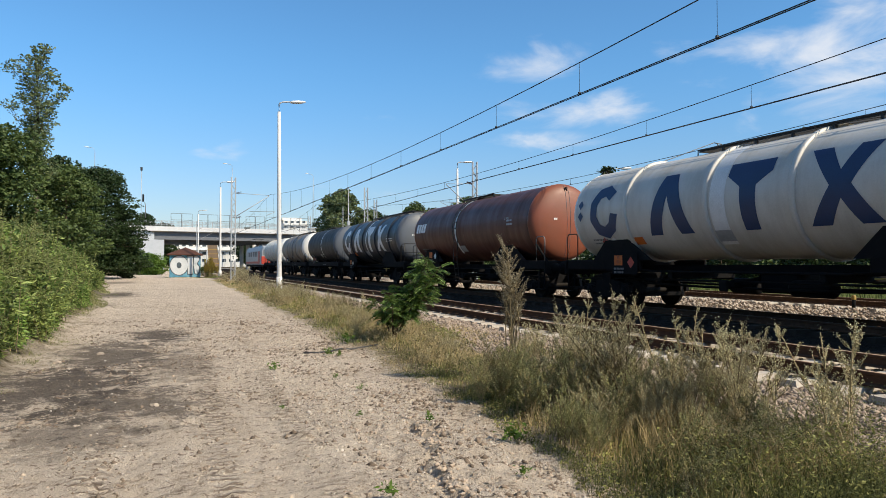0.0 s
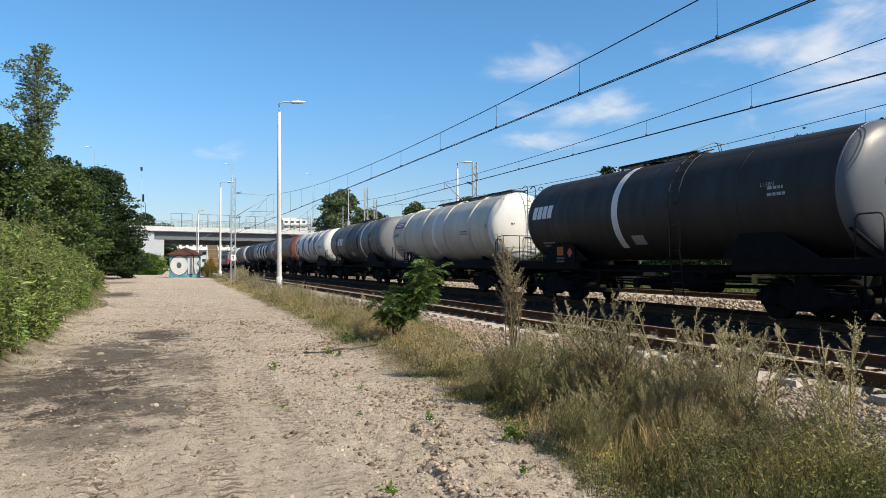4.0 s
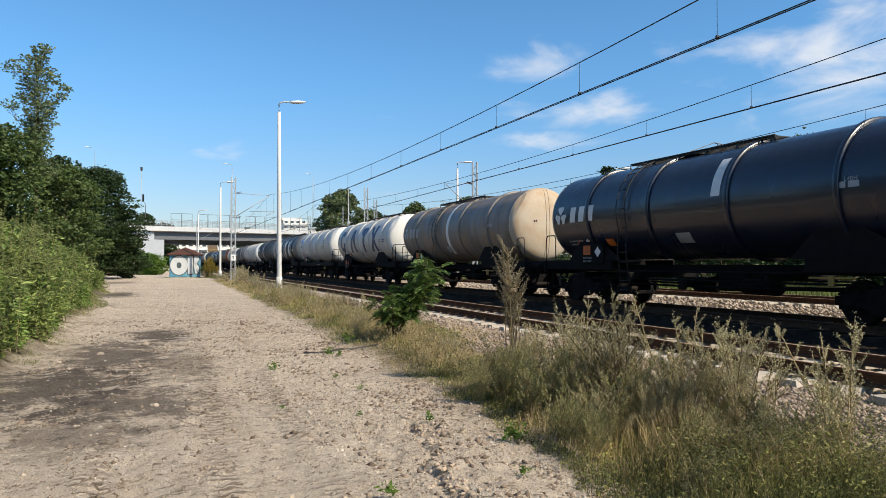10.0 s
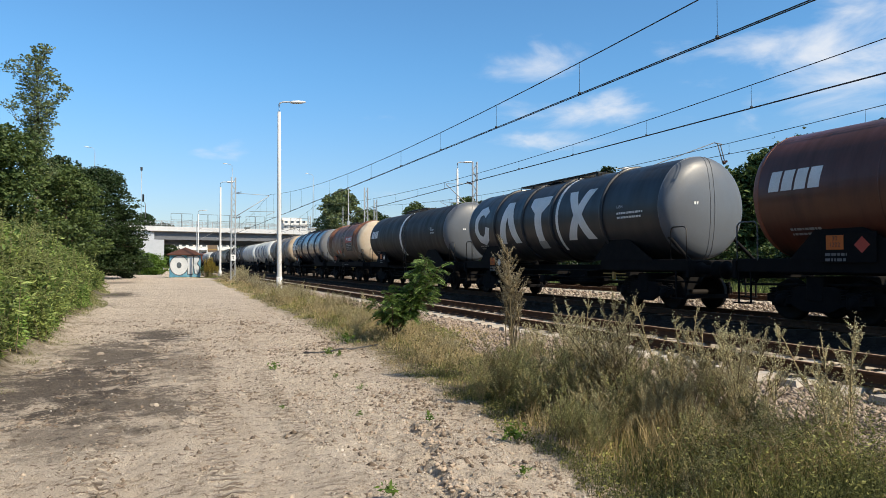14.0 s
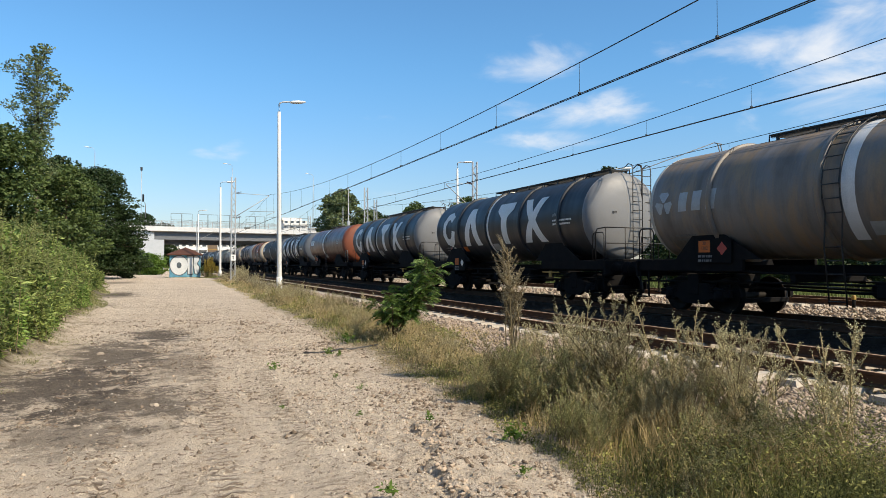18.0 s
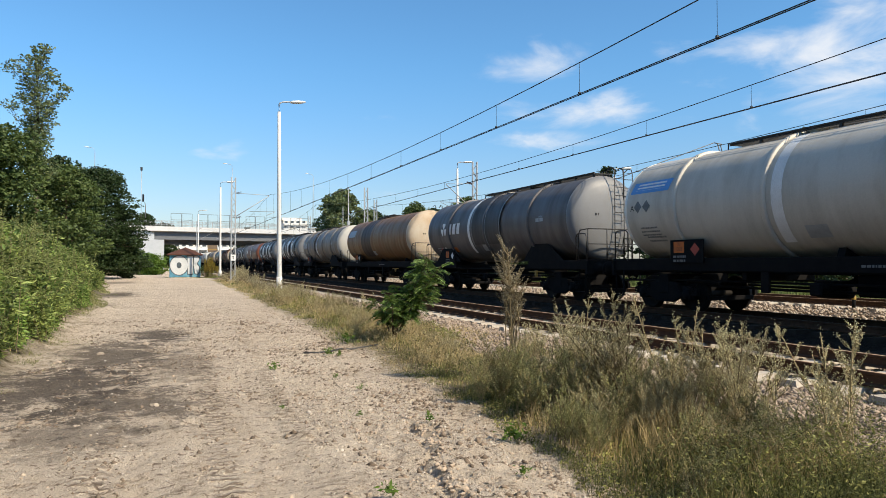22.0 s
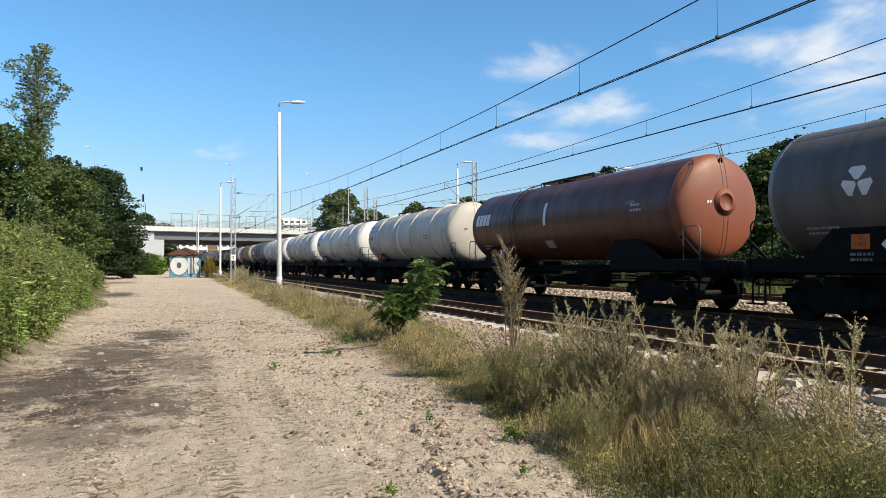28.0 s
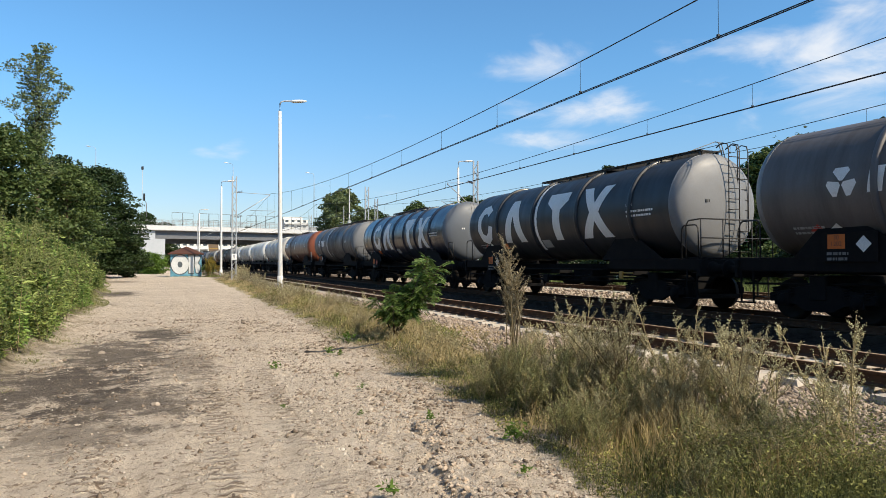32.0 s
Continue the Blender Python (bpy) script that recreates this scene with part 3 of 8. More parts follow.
# ---- tracks ----
def rail_mesh(y0, y1):
    prof = [(-0.075, 0), (0.075, 0), (0.075, 0.012), (0.012, 0.034), (0.009, 0.122), (0.034, 0.136), (0.036, 0.164), (0.028, 0.172), (-0.028, 0.172), (-0.036, 0.164), (-0.034, 0.136), (-0.009, 0.122), (-0.012, 0.034), (-0.075, 0.012)]
    bm = bmesh.new()
    rows = [[bm.verts.new((x + float(bend(y)), y, z)) for x, z in prof] for y in np.append(np.linspace(y0, CURVE_START, 6), np.arange(CURVE_START + 20, y1 + 1, 20))]
    for a, b in zip(rows, rows[1:]):
        for j in range(len(prof)):
            f = bm.faces.new((a[j], a[(j + 1) % len(prof)], b[(j + 1) % len(prof)], b[j]))
            f.material_index = 1 if j == 7 else 0
    bm.faces.new(rows[0]), bm.faces.new(list(reversed(rows[-1])))
    bmesh.ops.recalc_face_normals(bm, faces=bm.faces)
    me = bpy.data.meshes.new("rail")
    bm.to_mesh(me)
    bm.free()
    return me


def sleeper_mesh():
    bm = bmesh.new()
    prof = [(-1.3, 0.0), (-0.45, -0.02), (0.45, -0.02), (1.3, 0.0)]
    rows = []
    for x, z in prof:
        w = 0.11 if abs(x) > 1 else 0.10
        rows.append([bm.verts.new((x, s * ww, zz)) for s, ww, zz in ((-1, w + 0.03, -0.2), (1, w + 0.03, -0.2), (1, w, z), (-1, w, z))])
    for a, b in zip(rows, rows[1:]):
        for j in range(4):
            bm.faces.new((a[j], b[j], b[(j + 1) % 4], a[(j + 1) % 4]))
    bm.faces.new(rows[0]), bm.faces.new(list(reversed(rows[-1])))
    bmesh.ops.recalc_face_normals(bm, faces=bm.faces)
    return bm


def build_track(axis, label, y0, y1, near_end, under_train, wood="sleeper", lift=0.0):
    t = thing("railway_track", pose(axis, 0, RAIL_TOP - 0.172 + lift), label, "railway track", "railway tracks", "structure")
    rail = rail_mesh(y0, y1)
    rail.materials.append(MAT["rail_rust"])
    rail.materials.append(MAT["rail_shaded"] if under_train else MAT["rail_head"])
    for s in (-0.753, 0.753):
        part("rail", rail, None, t, "rusty steel rail", pose(s, 0, 0))
    bm = sleeper_mesh()
    me = bpy.data.meshes.new("sleeper")
    bm.to_mesh(me)
    me.materials.append(MAT[wood])
    bm.free()
    # fastenings, one joined piece a rail side
    n = 0
    for i in range(int((near_end - 1) / 0.6)):
        y = 1.0 + i * 0.6
        part("sleeper", me, None, t, at=pose(random.uniform(-0.03, 0.03), y, -0.004, 0, 0, random.uniform(-0.6, 0.6)))
        n += 1
    base = np.array([v.co[:] for v in me.vertices])
    quads = np.array([p.vertices[:] for p in me.polygons if len(p.vertices) == 4])
    ysr = np.concatenate([np.arange(y0, 1.0 - 0.3, 0.6), np.arange(1.0 + 0.6 * n, min(y1, 220), 0.6)])
    vs = np.concatenate([base + (float(bend(y)), y, -0.004) for y in ysr])
    fs = np.concatenate([quads + len(base) * k for k in range(len(ysr))])
    tagged(part("sleepers", soup("sleepers", vs, fs, MAT[wood]), None, t), "far row of concrete sleepers", kind="stuff")
    clip = bmesh.new()
    for i in range(int((min(near_end, 50) + 4) / 0.6)):
        y = 1.0 - 4.2 + i * 0.6
        for s in (-0.753, 0.753):
            for d in (-0.115, 0.115):
                add_tube(clip, [(s + d * 0.6, y - 0.06, 0.02), (s + d, y - 0.05, 0.05), (s + d * 1.25, y, 0.055), (s + d, y + 0.05, 0.05), (s + d * 0.6, y + 0.06, 0.02)], 0.011, 4)
    tagged(part("rail_clips", clip, MAT["rail_rust"], t), "spring clips holding the rails", kind="stuff")


build_track(NEAR_AXIS, "empty track of rusty rails on concrete sleepers in ballast", -60, 420, 62, False)
build_track(TRAIN_AXIS, "track under the tank train on sleepers darkened with its shade", -60, 420, 40, True, "shade_sleeper")
build_track(FAR_AXIS, "empty track beyond the train on pale sleepers", -60, 420, 40, False, lift=0.22)


def scatter_stones(name, count, x_of, y_of, size, material, label, sink=0.3, keep=None):
    """Many small angular stones in one mesh."""
    oct_v = np.array([(1, 0, 0), (-1, 0, 0), (0, 1, 0), (0, -1, 0), (0, 0, 1), (0, 0, -1)], float)
    oct_f = np.array([(0, 2, 4), (2, 1, 4), (1, 3, 4), (3, 0, 4), (2, 0, 5), (1, 2, 5), (3, 1, 5), (0, 3, 5)])
    rng = np.random.default_rng(len(name) * 7 + count)
    y = y_of(rng, count)
    x = x_of(rng, y)
    s = size(rng, y)
    if keep is not None:
        k = keep(rng, x, y)
        x, y, s = x[k], y[k], s[k]
        count = len(x)
    v = oct_v[None] * (1 + rng.uniform(-0.35, 0.35, (count, 6, 1))) * s[:, None, None] * rng.uniform(0.65, 1.25, (count, 1, 3))
    v += rng.normal(0, 0.18, v.shape) * s[:, None, None]
    a = rng.uniform(0, 6.28, count)
    ca, sa = np.cos(a)[:, None], np.sin(a)[:, None]
    v = np.stack([v[..., 0] * ca - v[..., 1] * sa, v[..., 0] * sa + v[..., 1] * ca, v[..., 2] * 0.75], -1)
    v += np.stack([x, y, ground_height(x, y) + s * sink], -1)[:, None]
    f = oct_f[None] + 6 * np.arange(count)[:, None, None]
    return tagged(new(name, soup(name, v.reshape(-1, 3), f.reshape(-1, 3), material)), label, "stones", kind="stuff")


def off_patches(rng, x, y):
    """Fewer clods on the dark patches of the lane, more towards the verge."""
    dark = np.zeros_like(x)
    for cx, cy, wx, wy in ((-1.2, 10.0, 1.3, 2.8), (0.0, 16.2, 1.0, 2.2), (-0.75, 13.0, 1.3, 3.6), (-0.35, 8.4, 1.2, 1.4)):
        dark = np.maximum(dark, 1 - np.hypot((x - cx) / wx, (y - cy) / wy))
    u = (x - lane_left(y)) / (lane_right(y) - lane_left(y))
    return (rng.random(len(x)) > dark * 2.2) & (rng.random(len(x)) < 0.35 + 0.9 * smoothstep(0.4, 1.0, u)) & (value_noise(x * 1.6, y * 1.2, 91) + 0.6 * value_noise(x * 5, y * 4, 92) > 0.05)


def island_mat(name, dark, mid, light):
    m, nt, b = start_mat(name, 0.9)
    geo = nt.nodes.new("ShaderNodeNewGeometry")
    col = ramp_node(nt, geo.outputs["Random Per Island"], [(0.0, dark), (0.5, mid), (1.0, light)])
    fine = tex_noise(nt, mapped(nt), 40, 4)
    col = blend(nt, 0.3, col, ramp_node(nt, fine, [(0.3, dark), (0.7, light)]))
    nt.links.new(col, b.inputs["Base Color"])
    bump(nt, b, fine, 0.3, 0.01)
    return m


MAT["ballast"] = island_mat("ballast_stones", (0.13, 0.095, 0.07), (0.28, 0.215, 0.165), (0.46, 0.375, 0.30))
MAT["clod"] = island_mat("dry_clods", (0.19, 0.138, 0.10), (0.37, 0.285, 0.212), (0.53, 0.425, 0.33))
MAT["pebble"] = island_mat("pebbles", (0.15, 0.12, 0.095), (0.36, 0.29, 0.22), (0.60, 0.54, 0.47))
scatter_stones("ballast", 42000, lambda r, y: 4.6 + 6.0 * r.random(len(y)) ** 0.85, lambda r, n: 2.5 + 34 * r.random(n) ** 1.5, lambda r, y: r.uniform(0.016, 0.044, len(y)) * (1 + y / 40),
               MAT["ballast"], "coarse reddish ballast stones between the rails", 0.05, lambda r, x, y: (x < 7.30) | (x > 9.92) | (np.abs((y - 1.0 + 0.3) % 0.6 - 0.3) > 0.17))
MAT["ballast_pale"] = island_mat("pale_ballast_stones", (0.24, 0.18, 0.135), (0.42, 0.335, 0.26), (0.58, 0.49, 0.40))
scatter_stones("ballast", 12000, lambda r, y: r.uniform(15.3, 21.0, len(y)), lambda r, n: 4 + 50 * r.random(n) ** 1.4, lambda r, y: r.uniform(0.03, 0.055, len(y)) * (1 + y / 60),
               MAT["ballast_pale"], "coarse pale ballast stones beyond the train", keep=lambda r, x, y: (x < 17.95) | (x > 20.65) | (np.abs((y - 1.0 + 0.3) % 0.6 - 0.3) > 0.17))
scatter_stones("clods", 20000, lambda r, y: lane_left(y) + (lane_right(y) - lane_left(y)) * r.random(len(y)) ** 0.8 + r.normal(0, 0.3, len(y)), lambda r, n: 2.6 + 22 * r.random(n) ** 1.6,
               lambda r, y: 0.004 + 0.020 * r.random(len(y)) ** 4 + 0.0004 * y, MAT["clod"], "crumbled clods of dry dirt on the lane", -0.15, off_patches)
scatter_stones("gravel", 4200, lambda r, y: lane_left(y) + (lane_right(y) - lane_left(y)) * r.random(len(y)) ** 0.7 + r.normal(0, 0.4, len(y)), lambda r, n: 2.6 + 26 * r.random(n) ** 1.7,
               lambda r, y: 0.004 + 0.013 * r.random(len(y)) ** 3 + 0.0003 * y, MAT["pebble"], "pebbles and clods strewn over the dirt lane")

scatter_stones("clods", 9000, lambda r, y: lane_right(y) + 0.15 - 1.9 * r.random(len(y)) ** 1.3, lambda r, n: 3.2 + 15 * r.random(n) ** 1.2, lambda r, y: 0.005 + 0.026 * r.random(len(y)) ** 4 + 0.0005 * y,
               MAT["pebble"], "crumbled stones along the lane's edge", -0.25, lambda r, x, y: value_noise(x * 1.8, y * 1.5, 97) + 0.5 * value_noise(x * 6, y * 5, 98) > -0.05)

MAT["dark_clod"] = island_mat("dark_clods", (0.09, 0.066, 0.048), (0.18, 0.135, 0.10), (0.29, 0.222, 0.165))
scatter_stones("dark_clods", 9000, lambda r, y: lane_left(y) + (lane_right(y) - lane_left(y)) * r.random(len(y)) ** 1.15, lambda r, n: 3.6 + 17 * r.random(n) ** 1.4, lambda r, y: 0.007 + 0.028 * r.random(len(y)) ** 2.6 + 0.0006 * y,
               MAT["dark_clod"], "dark damp clods of earth on the lane", -0.1, lambda r, x, y: (value_noise(x * 2.1, y * 1.4, 93) + 0.5 * value_noise(x * 6, y * 5, 96) > 0.22) & (x > lane_left(y) + 0.2))
scatter_stones("dark_clods", 3200, lambda r, y: lane_right(y) - 1.6 * r.random(len(y)) ** 1.4, lambda r, n: 3.4 + 16 * r.random(n) ** 1.3, lambda r, y: 0.006 + 0.030 * r.random(len(y)) ** 3 + 0.0006 * y,
               MAT["dark_clod"], "dark clods along the lane's edge", 0.0, lambda r, x, y: value_noise(x * 2.5, y * 2, 94) > 0.15)


# ---- tank wagons ----
TANK = {
    "cover": tank_paint("dark_cover_plate", (0.055, 0.052, 0.055), (0.035, 0.03, 0.03), 0.5, 0.55),
    "white": tank_paint("white_tank", (0.64, 0.62, 0.57), (0.38, 0.345, 0.285), 0.5, 0.4),
    "cream": tank_paint("cream_tank", (0.58, 0.55, 0.49), (0.33, 0.30, 0.25), 0.55, 0.45),
    "grey": tank_paint("grey_tank", (0.122, 0.113, 0.115), (0.064, 0.055, 0.051), 0.65, 0.52, gloss=0.07),
    "palegrey": tank_paint("pale_grey_tank", (0.60, 0.585, 0.55), (0.33, 0.31, 0.28), 0.5, 0.45),
    "black": tank_paint("black_tank", (0.017, 0.020, 0.027), (0.040, 0.042, 0.045), 0.45, 0.46, gloss=0.11),
    "matt_black": tank_paint("matt_black_tank", (0.018, 0.017, 0.017), (0.034, 0.030, 0.028), 0.5, 0.58),
    "blue": tank_paint("dark_blue_tank", (0.008, 0.014, 0.034), (0.018, 0.022, 0.032), 0.4, 0.30, gloss=0.4),
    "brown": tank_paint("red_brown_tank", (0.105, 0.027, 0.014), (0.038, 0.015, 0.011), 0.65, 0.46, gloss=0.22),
    "rust_grey": tank_paint("rust_stained_grey_tank", (0.215, 0.20, 0.19), (0.10, 0.075, 0.055), 0.7, 0.5, (0.34, 0.225, 0.12), 0.50),
    "rust": tank_paint("rust_stained_brown_tank", (0.235, 0.090, 0.040), (0.11, 0.050, 0.029), 0.7, 0.5, (0.28, 0.17, 0.10), 0.20, bleach=(0.33, 0.285, 0.225)),
    "tan": tank_paint("rust_stained_tan_tank", (0.27, 0.148, 0.058), (0.10, 0.048, 0.022), 0.75, 0.5, (0.22, 0.085, 0.026), 0.66),
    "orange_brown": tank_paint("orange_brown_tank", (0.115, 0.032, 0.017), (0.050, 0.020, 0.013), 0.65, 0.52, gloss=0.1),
    "dark_band": tank_paint("dark_brown_band", (0.060, 0.032, 0.018), (0.035, 0.02, 0.013), 0.6, 0.55),
}
# white and orange ends: paler copies of the shell paint, sunlight painted in
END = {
    # pale grey, lighter than the dark shells it closes
    "bare": tank_paint("pale_grey_end", (0.20, 0.208, 0.222), (0.15, 0.153, 0.158), 0.5, 0.45),
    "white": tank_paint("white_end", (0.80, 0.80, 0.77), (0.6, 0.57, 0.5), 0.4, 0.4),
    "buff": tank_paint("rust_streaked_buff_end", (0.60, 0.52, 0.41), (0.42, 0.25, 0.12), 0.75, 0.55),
    "orange": tank_paint("sunlit_orange_end", (0.25, 0.070, 0.034), (0.16, 0.060, 0.036), 0.6, 0.45),
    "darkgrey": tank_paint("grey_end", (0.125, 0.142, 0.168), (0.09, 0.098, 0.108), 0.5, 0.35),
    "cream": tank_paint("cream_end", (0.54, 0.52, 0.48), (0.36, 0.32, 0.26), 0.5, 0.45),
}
RADIUS, TANK_MID = 1.47, 2.86
MESH = {}


def kept(key, make):
    """A mesh that alike parts share."""
    if key not in MESH:
        bm = make()
        me = bpy.data.meshes.new(key[0])
        bm.to_mesh(me)
        bm.free()
        MESH[key] = me
    return MESH[key]


def put(key, make, material, parent, label="", at=None):
    me = kept((*key, material.name), make)
    return part(key[0], me, material, parent, label, at)


def dish(L, sign):
    R = RADIUS
    prof = [(R, 0.46), (R * 0.988, 0.37), (R * 0.955, 0.285), (R * 0.89, 0.205), (R * 0.76, 0.125), (R * 0.54, 0.06), (R * 0.27, 0.015), (0, 0.0)]
    return lathe([(r, sign * (L / 2 - d)) for r, d in prof], 56)


def end_line(L, dx):
    """A thin upright weld on the rear end of a tank."""
    R = RADIUS
    prof = [(R * 0.995, 0.40), (R * 0.955, 0.285), (R * 0.89, 0.205), (R * 0.76, 0.125), (R * 0.54, 0.06), (R * 0.27, 0.015), (0.1, 0.001)]
    line = [(dx, -(L / 2 - d) - 0.002, r) for r, d in prof]
    return tube(line + [(x, y, -z) for x, y, z in reversed(line)], 0.008, 4)


def shell(L):
    return lathe([(RADIUS, -L / 2 + 0.46), (RADIUS, -L / 6), (RADIUS, L / 6), (RADIUS, L / 2 - 0.46)], 56)


def hoop(w=0.065, h=0.075, seg=48):
    r = RADIUS - 0.004
    return lathe([(r, -w), (r + h * 0.85, -w * 0.9), (r + h, -w * 0.6), (r + h, w * 0.6), (r + h * 0.85, w * 0.9), (r, w)], seg)


def strap(w, a0, a1, lift=0.006):
    """A painted band round part of the shell on the lane's side; angles from the axis height, degrees."""
    bm = bmesh.new()
    r = RADIUS + lift
    n = 20
    rows = []
    for i in range(n + 1):
        a = radians(a0 + (a1 - a0) * i / n)
        rows.append([bm.verts.new((-r * math.cos(a), y, r * math.sin(a))) for y in (-w / 2, w / 2)])
    for p, q in zip(rows, rows[1:]):
        bm.faces.new((p[0], p[1], q[1], q[0])).smooth = True
    bmesh.ops.recalc_face_normals(bm, faces=bm.faces)
    return bm


def decal(polys, lift=0.007, skew=0.0):
    """Flat painted shapes bent round the shell: polygons of (along, up) in metres, along runs to the reader's right."""
    bm = bmesh.new()
    for poly in polys:
        vs = [bm.verts.new((s, 0, h)) for s, h in poly]
        f = bm.faces.new(vs)
    bmesh.ops.triangulate(bm, faces=bm.faces)
    hs = [v.co.z for v in bm.verts]
    k = min(hs) + 0.1
    while k < max(hs):
        bmesh.ops.bisect_plane(bm, geom=bm.verts[:] + bm.edges[:] + bm.faces[:], plane_co=(0, 0, k), plane_no=(0, 0, 1))
        k += 0.1
    r = RADIUS + lift
    for v in bm.verts:
        s, h = v.co.x + skew * v.co.z, v.co.z
        a = h / RADIUS
        v.co = Vector((-r * math.cos(a), -s, r * math.sin(a)))
    for f in bm.faces:
        f.smooth = True
    bmesh.ops.recalc_face_normals(bm, faces=bm.faces)
    return bm


def bars(rows, w, h, gap, seed=0, ragged=0.3):
    """Lines of unreadable writing as bars."""
    rng = random.Random(seed)
    out = []
    for i in range(rows):
        z = -i * (h + gap)
        x = -w / 2
        end = w / 2 - rng.random() * ragged * w
        while x < end:
            d = rng.uniform(0.6, 2.2) * h
            out.append([(x, z), (min(x + d, end), z), (min(x + d, end), z + h), (x, z + h)])
            x += d + h * 0.4
    return out


def shift(polys, s, h, k=1.0):
    return [[(s + a * k, h + b * k) for a, b in p] for p in polys]


def rect(w, h):
    return [[(-w / 2, -h / 2), (w / 2, -h / 2), (w / 2, h / 2), (-w / 2, h / 2)]]


def ring(w, h, t, a0=0, a1=360, n=12):
    out = []
    for i in range(n):
        a, b = radians(a0 + (a1 - a0) * i / n), radians(a0 + (a1 - a0) * (i + 1) / n)
        out.append([(w * math.cos(a), h * math.sin(a)), (w * math.cos(b), h * math.sin(b)), ((w - t) * math.cos(b), (h - t) * math.sin(b)), ((w - t) * math.cos(a), (h - t) * math.sin(a))])
    return out


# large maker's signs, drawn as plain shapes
SHAPE_RING = ring(0.82, 0.88, 0.40, 42, 352, 8)
SHAPE_WEDGE = [[(-0.98, -0.86), (-0.30, 0.86), (0.0, 0.86), (0.0, 0.22), (-0.42, -0.86)], [(0.98, -0.86), (0.30, 0.86), (0.0, 0.86), (0.0, 0.22), (0.42, -0.86)]]
SHAPE_POST = [[(-0.25, -0.86), (0.25, -0.86), (0.28, 0.22), (0.76, 0.52), (0.76, 0.86), (-0.76, 0.86), (-0.76, 0.52), (-0.28, 0.22)]]
SHAPE_GLASS = [[(-0.92, 0.86), (-0.36, 0.86), (0.0, 0.30), (0.36, 0.86), (0.92, 0.86), (0.28, 0.0), (-0.28, 0.0)], [(-0.28, 0.0), (0.28, 0.0), (0.94, -0.86), (0.38, -0.86), (0.0, -0.28), (-0.38, -0.86), (-0.94, -0.86)]]


def blades(size):
    """A three-armed mark."""
    out = []
    for k in range(3):
        a = radians(90 + 120 * k)
        c, s = math.cos(a), math.sin(a)
        out.append([(size * (x * c - y * s), size * (x * s + y * c)) for x, y in ((0.12, -0.12), (0.75, -0.62), (1.0, -0.45), (1.0, 0.45), (0.75, 0.62), (0.12, 0.12))])
    return out


def slanted_sign(size):
    """Three slanted bars behind a three-armed mark."""
    k = size
    return [[((c - 0.36) * k, -0.5 * k), ((c + 0.26) * k, -0.5 * k), ((c + 0.40) * k, 0.5 * k), ((c - 0.22) * k, 0.5 * k)] for c in (-0.5, 0.5, 1.5)]


def side_frame():
    bm = bmesh.new()
    prof = [(-1.28, 0.60), (-1.28, 0.42), (-0.62, 0.36), (-0.34, 0.22), (0.34, 0.22), (0.62, 0.36), (1.28, 0.42), (1.28, 0.60), (0.75, 0.68), (0.4, 0.78), (-0.4, 0.78), (-0.75, 0.68)]
    a = [bm.verts.new((-0.06, y, z)) for y, z in prof]
    b = [bm.verts.new((0.06, y, z)) for y, z in prof]
    bm.faces.new(a), bm.faces.new(list(reversed(b)))
    for i in range(len(prof)):
        j = (i + 1) % len(prof)
        bm.faces.new((a[i], b[i], b[j], a[j]))
    bmesh.ops.recalc_face_normals(bm, faces=bm.faces)
    bmesh.ops.bevel(bm, geom=bm.edges[:], offset=0.012, segments=1, affect="EDGES")
    return bm


def wheelset_mesh():
    bm = bmesh.new()
    prof = [(0.0, -0.85), (0.065, -0.85), (0.075, -0.80), (0.12, -0.79), (0.40, -0.765), (0.455, -0.80), (0.465, -0.69), (0.492, -0.675), (0.492, -0.655), (0.40, -0.66), (0.39, -0.71), (0.12, -0.66), (0.085, -0.6)]
    full = prof + [(r, -y) for r, y in reversed(prof)]
    ring_bm = lathe(full, 28, Matrix.Rotation(radians(90), 4, "Z"))
    return ring_bm


def axle_box():
    bm = bmesh.new()
    add_box(bm, -0.1, 0.1, -0.17, 0.17, -0.16, 0.16, 0.03)
    cap = lathe([(0.0, -0.14), (0.11, -0.14), (0.13, -0.1), (0.13, 0)], 14, Matrix.Rotation(radians(90), 4, "Z") @ Matrix.Rotation(radians(180), 4, "Z"))
    me = bpy.data.meshes.new("tmp")
    cap.to_mesh(me)
    cap.free()
    bm.from_mesh(me)
    bpy.data.meshes.remove(me)
    return bm


def spring():
    bm = bmesh.new()
    pts = [(0.075 * math.cos(a), 0.075 * math.sin(a), -0.1 + 0.22 * a / 25.2) for a in np.arange(0, 25.2, 0.9)]
    add_tube(bm, pts, 0.02, 4)
    return bm


WHEELSETS = []


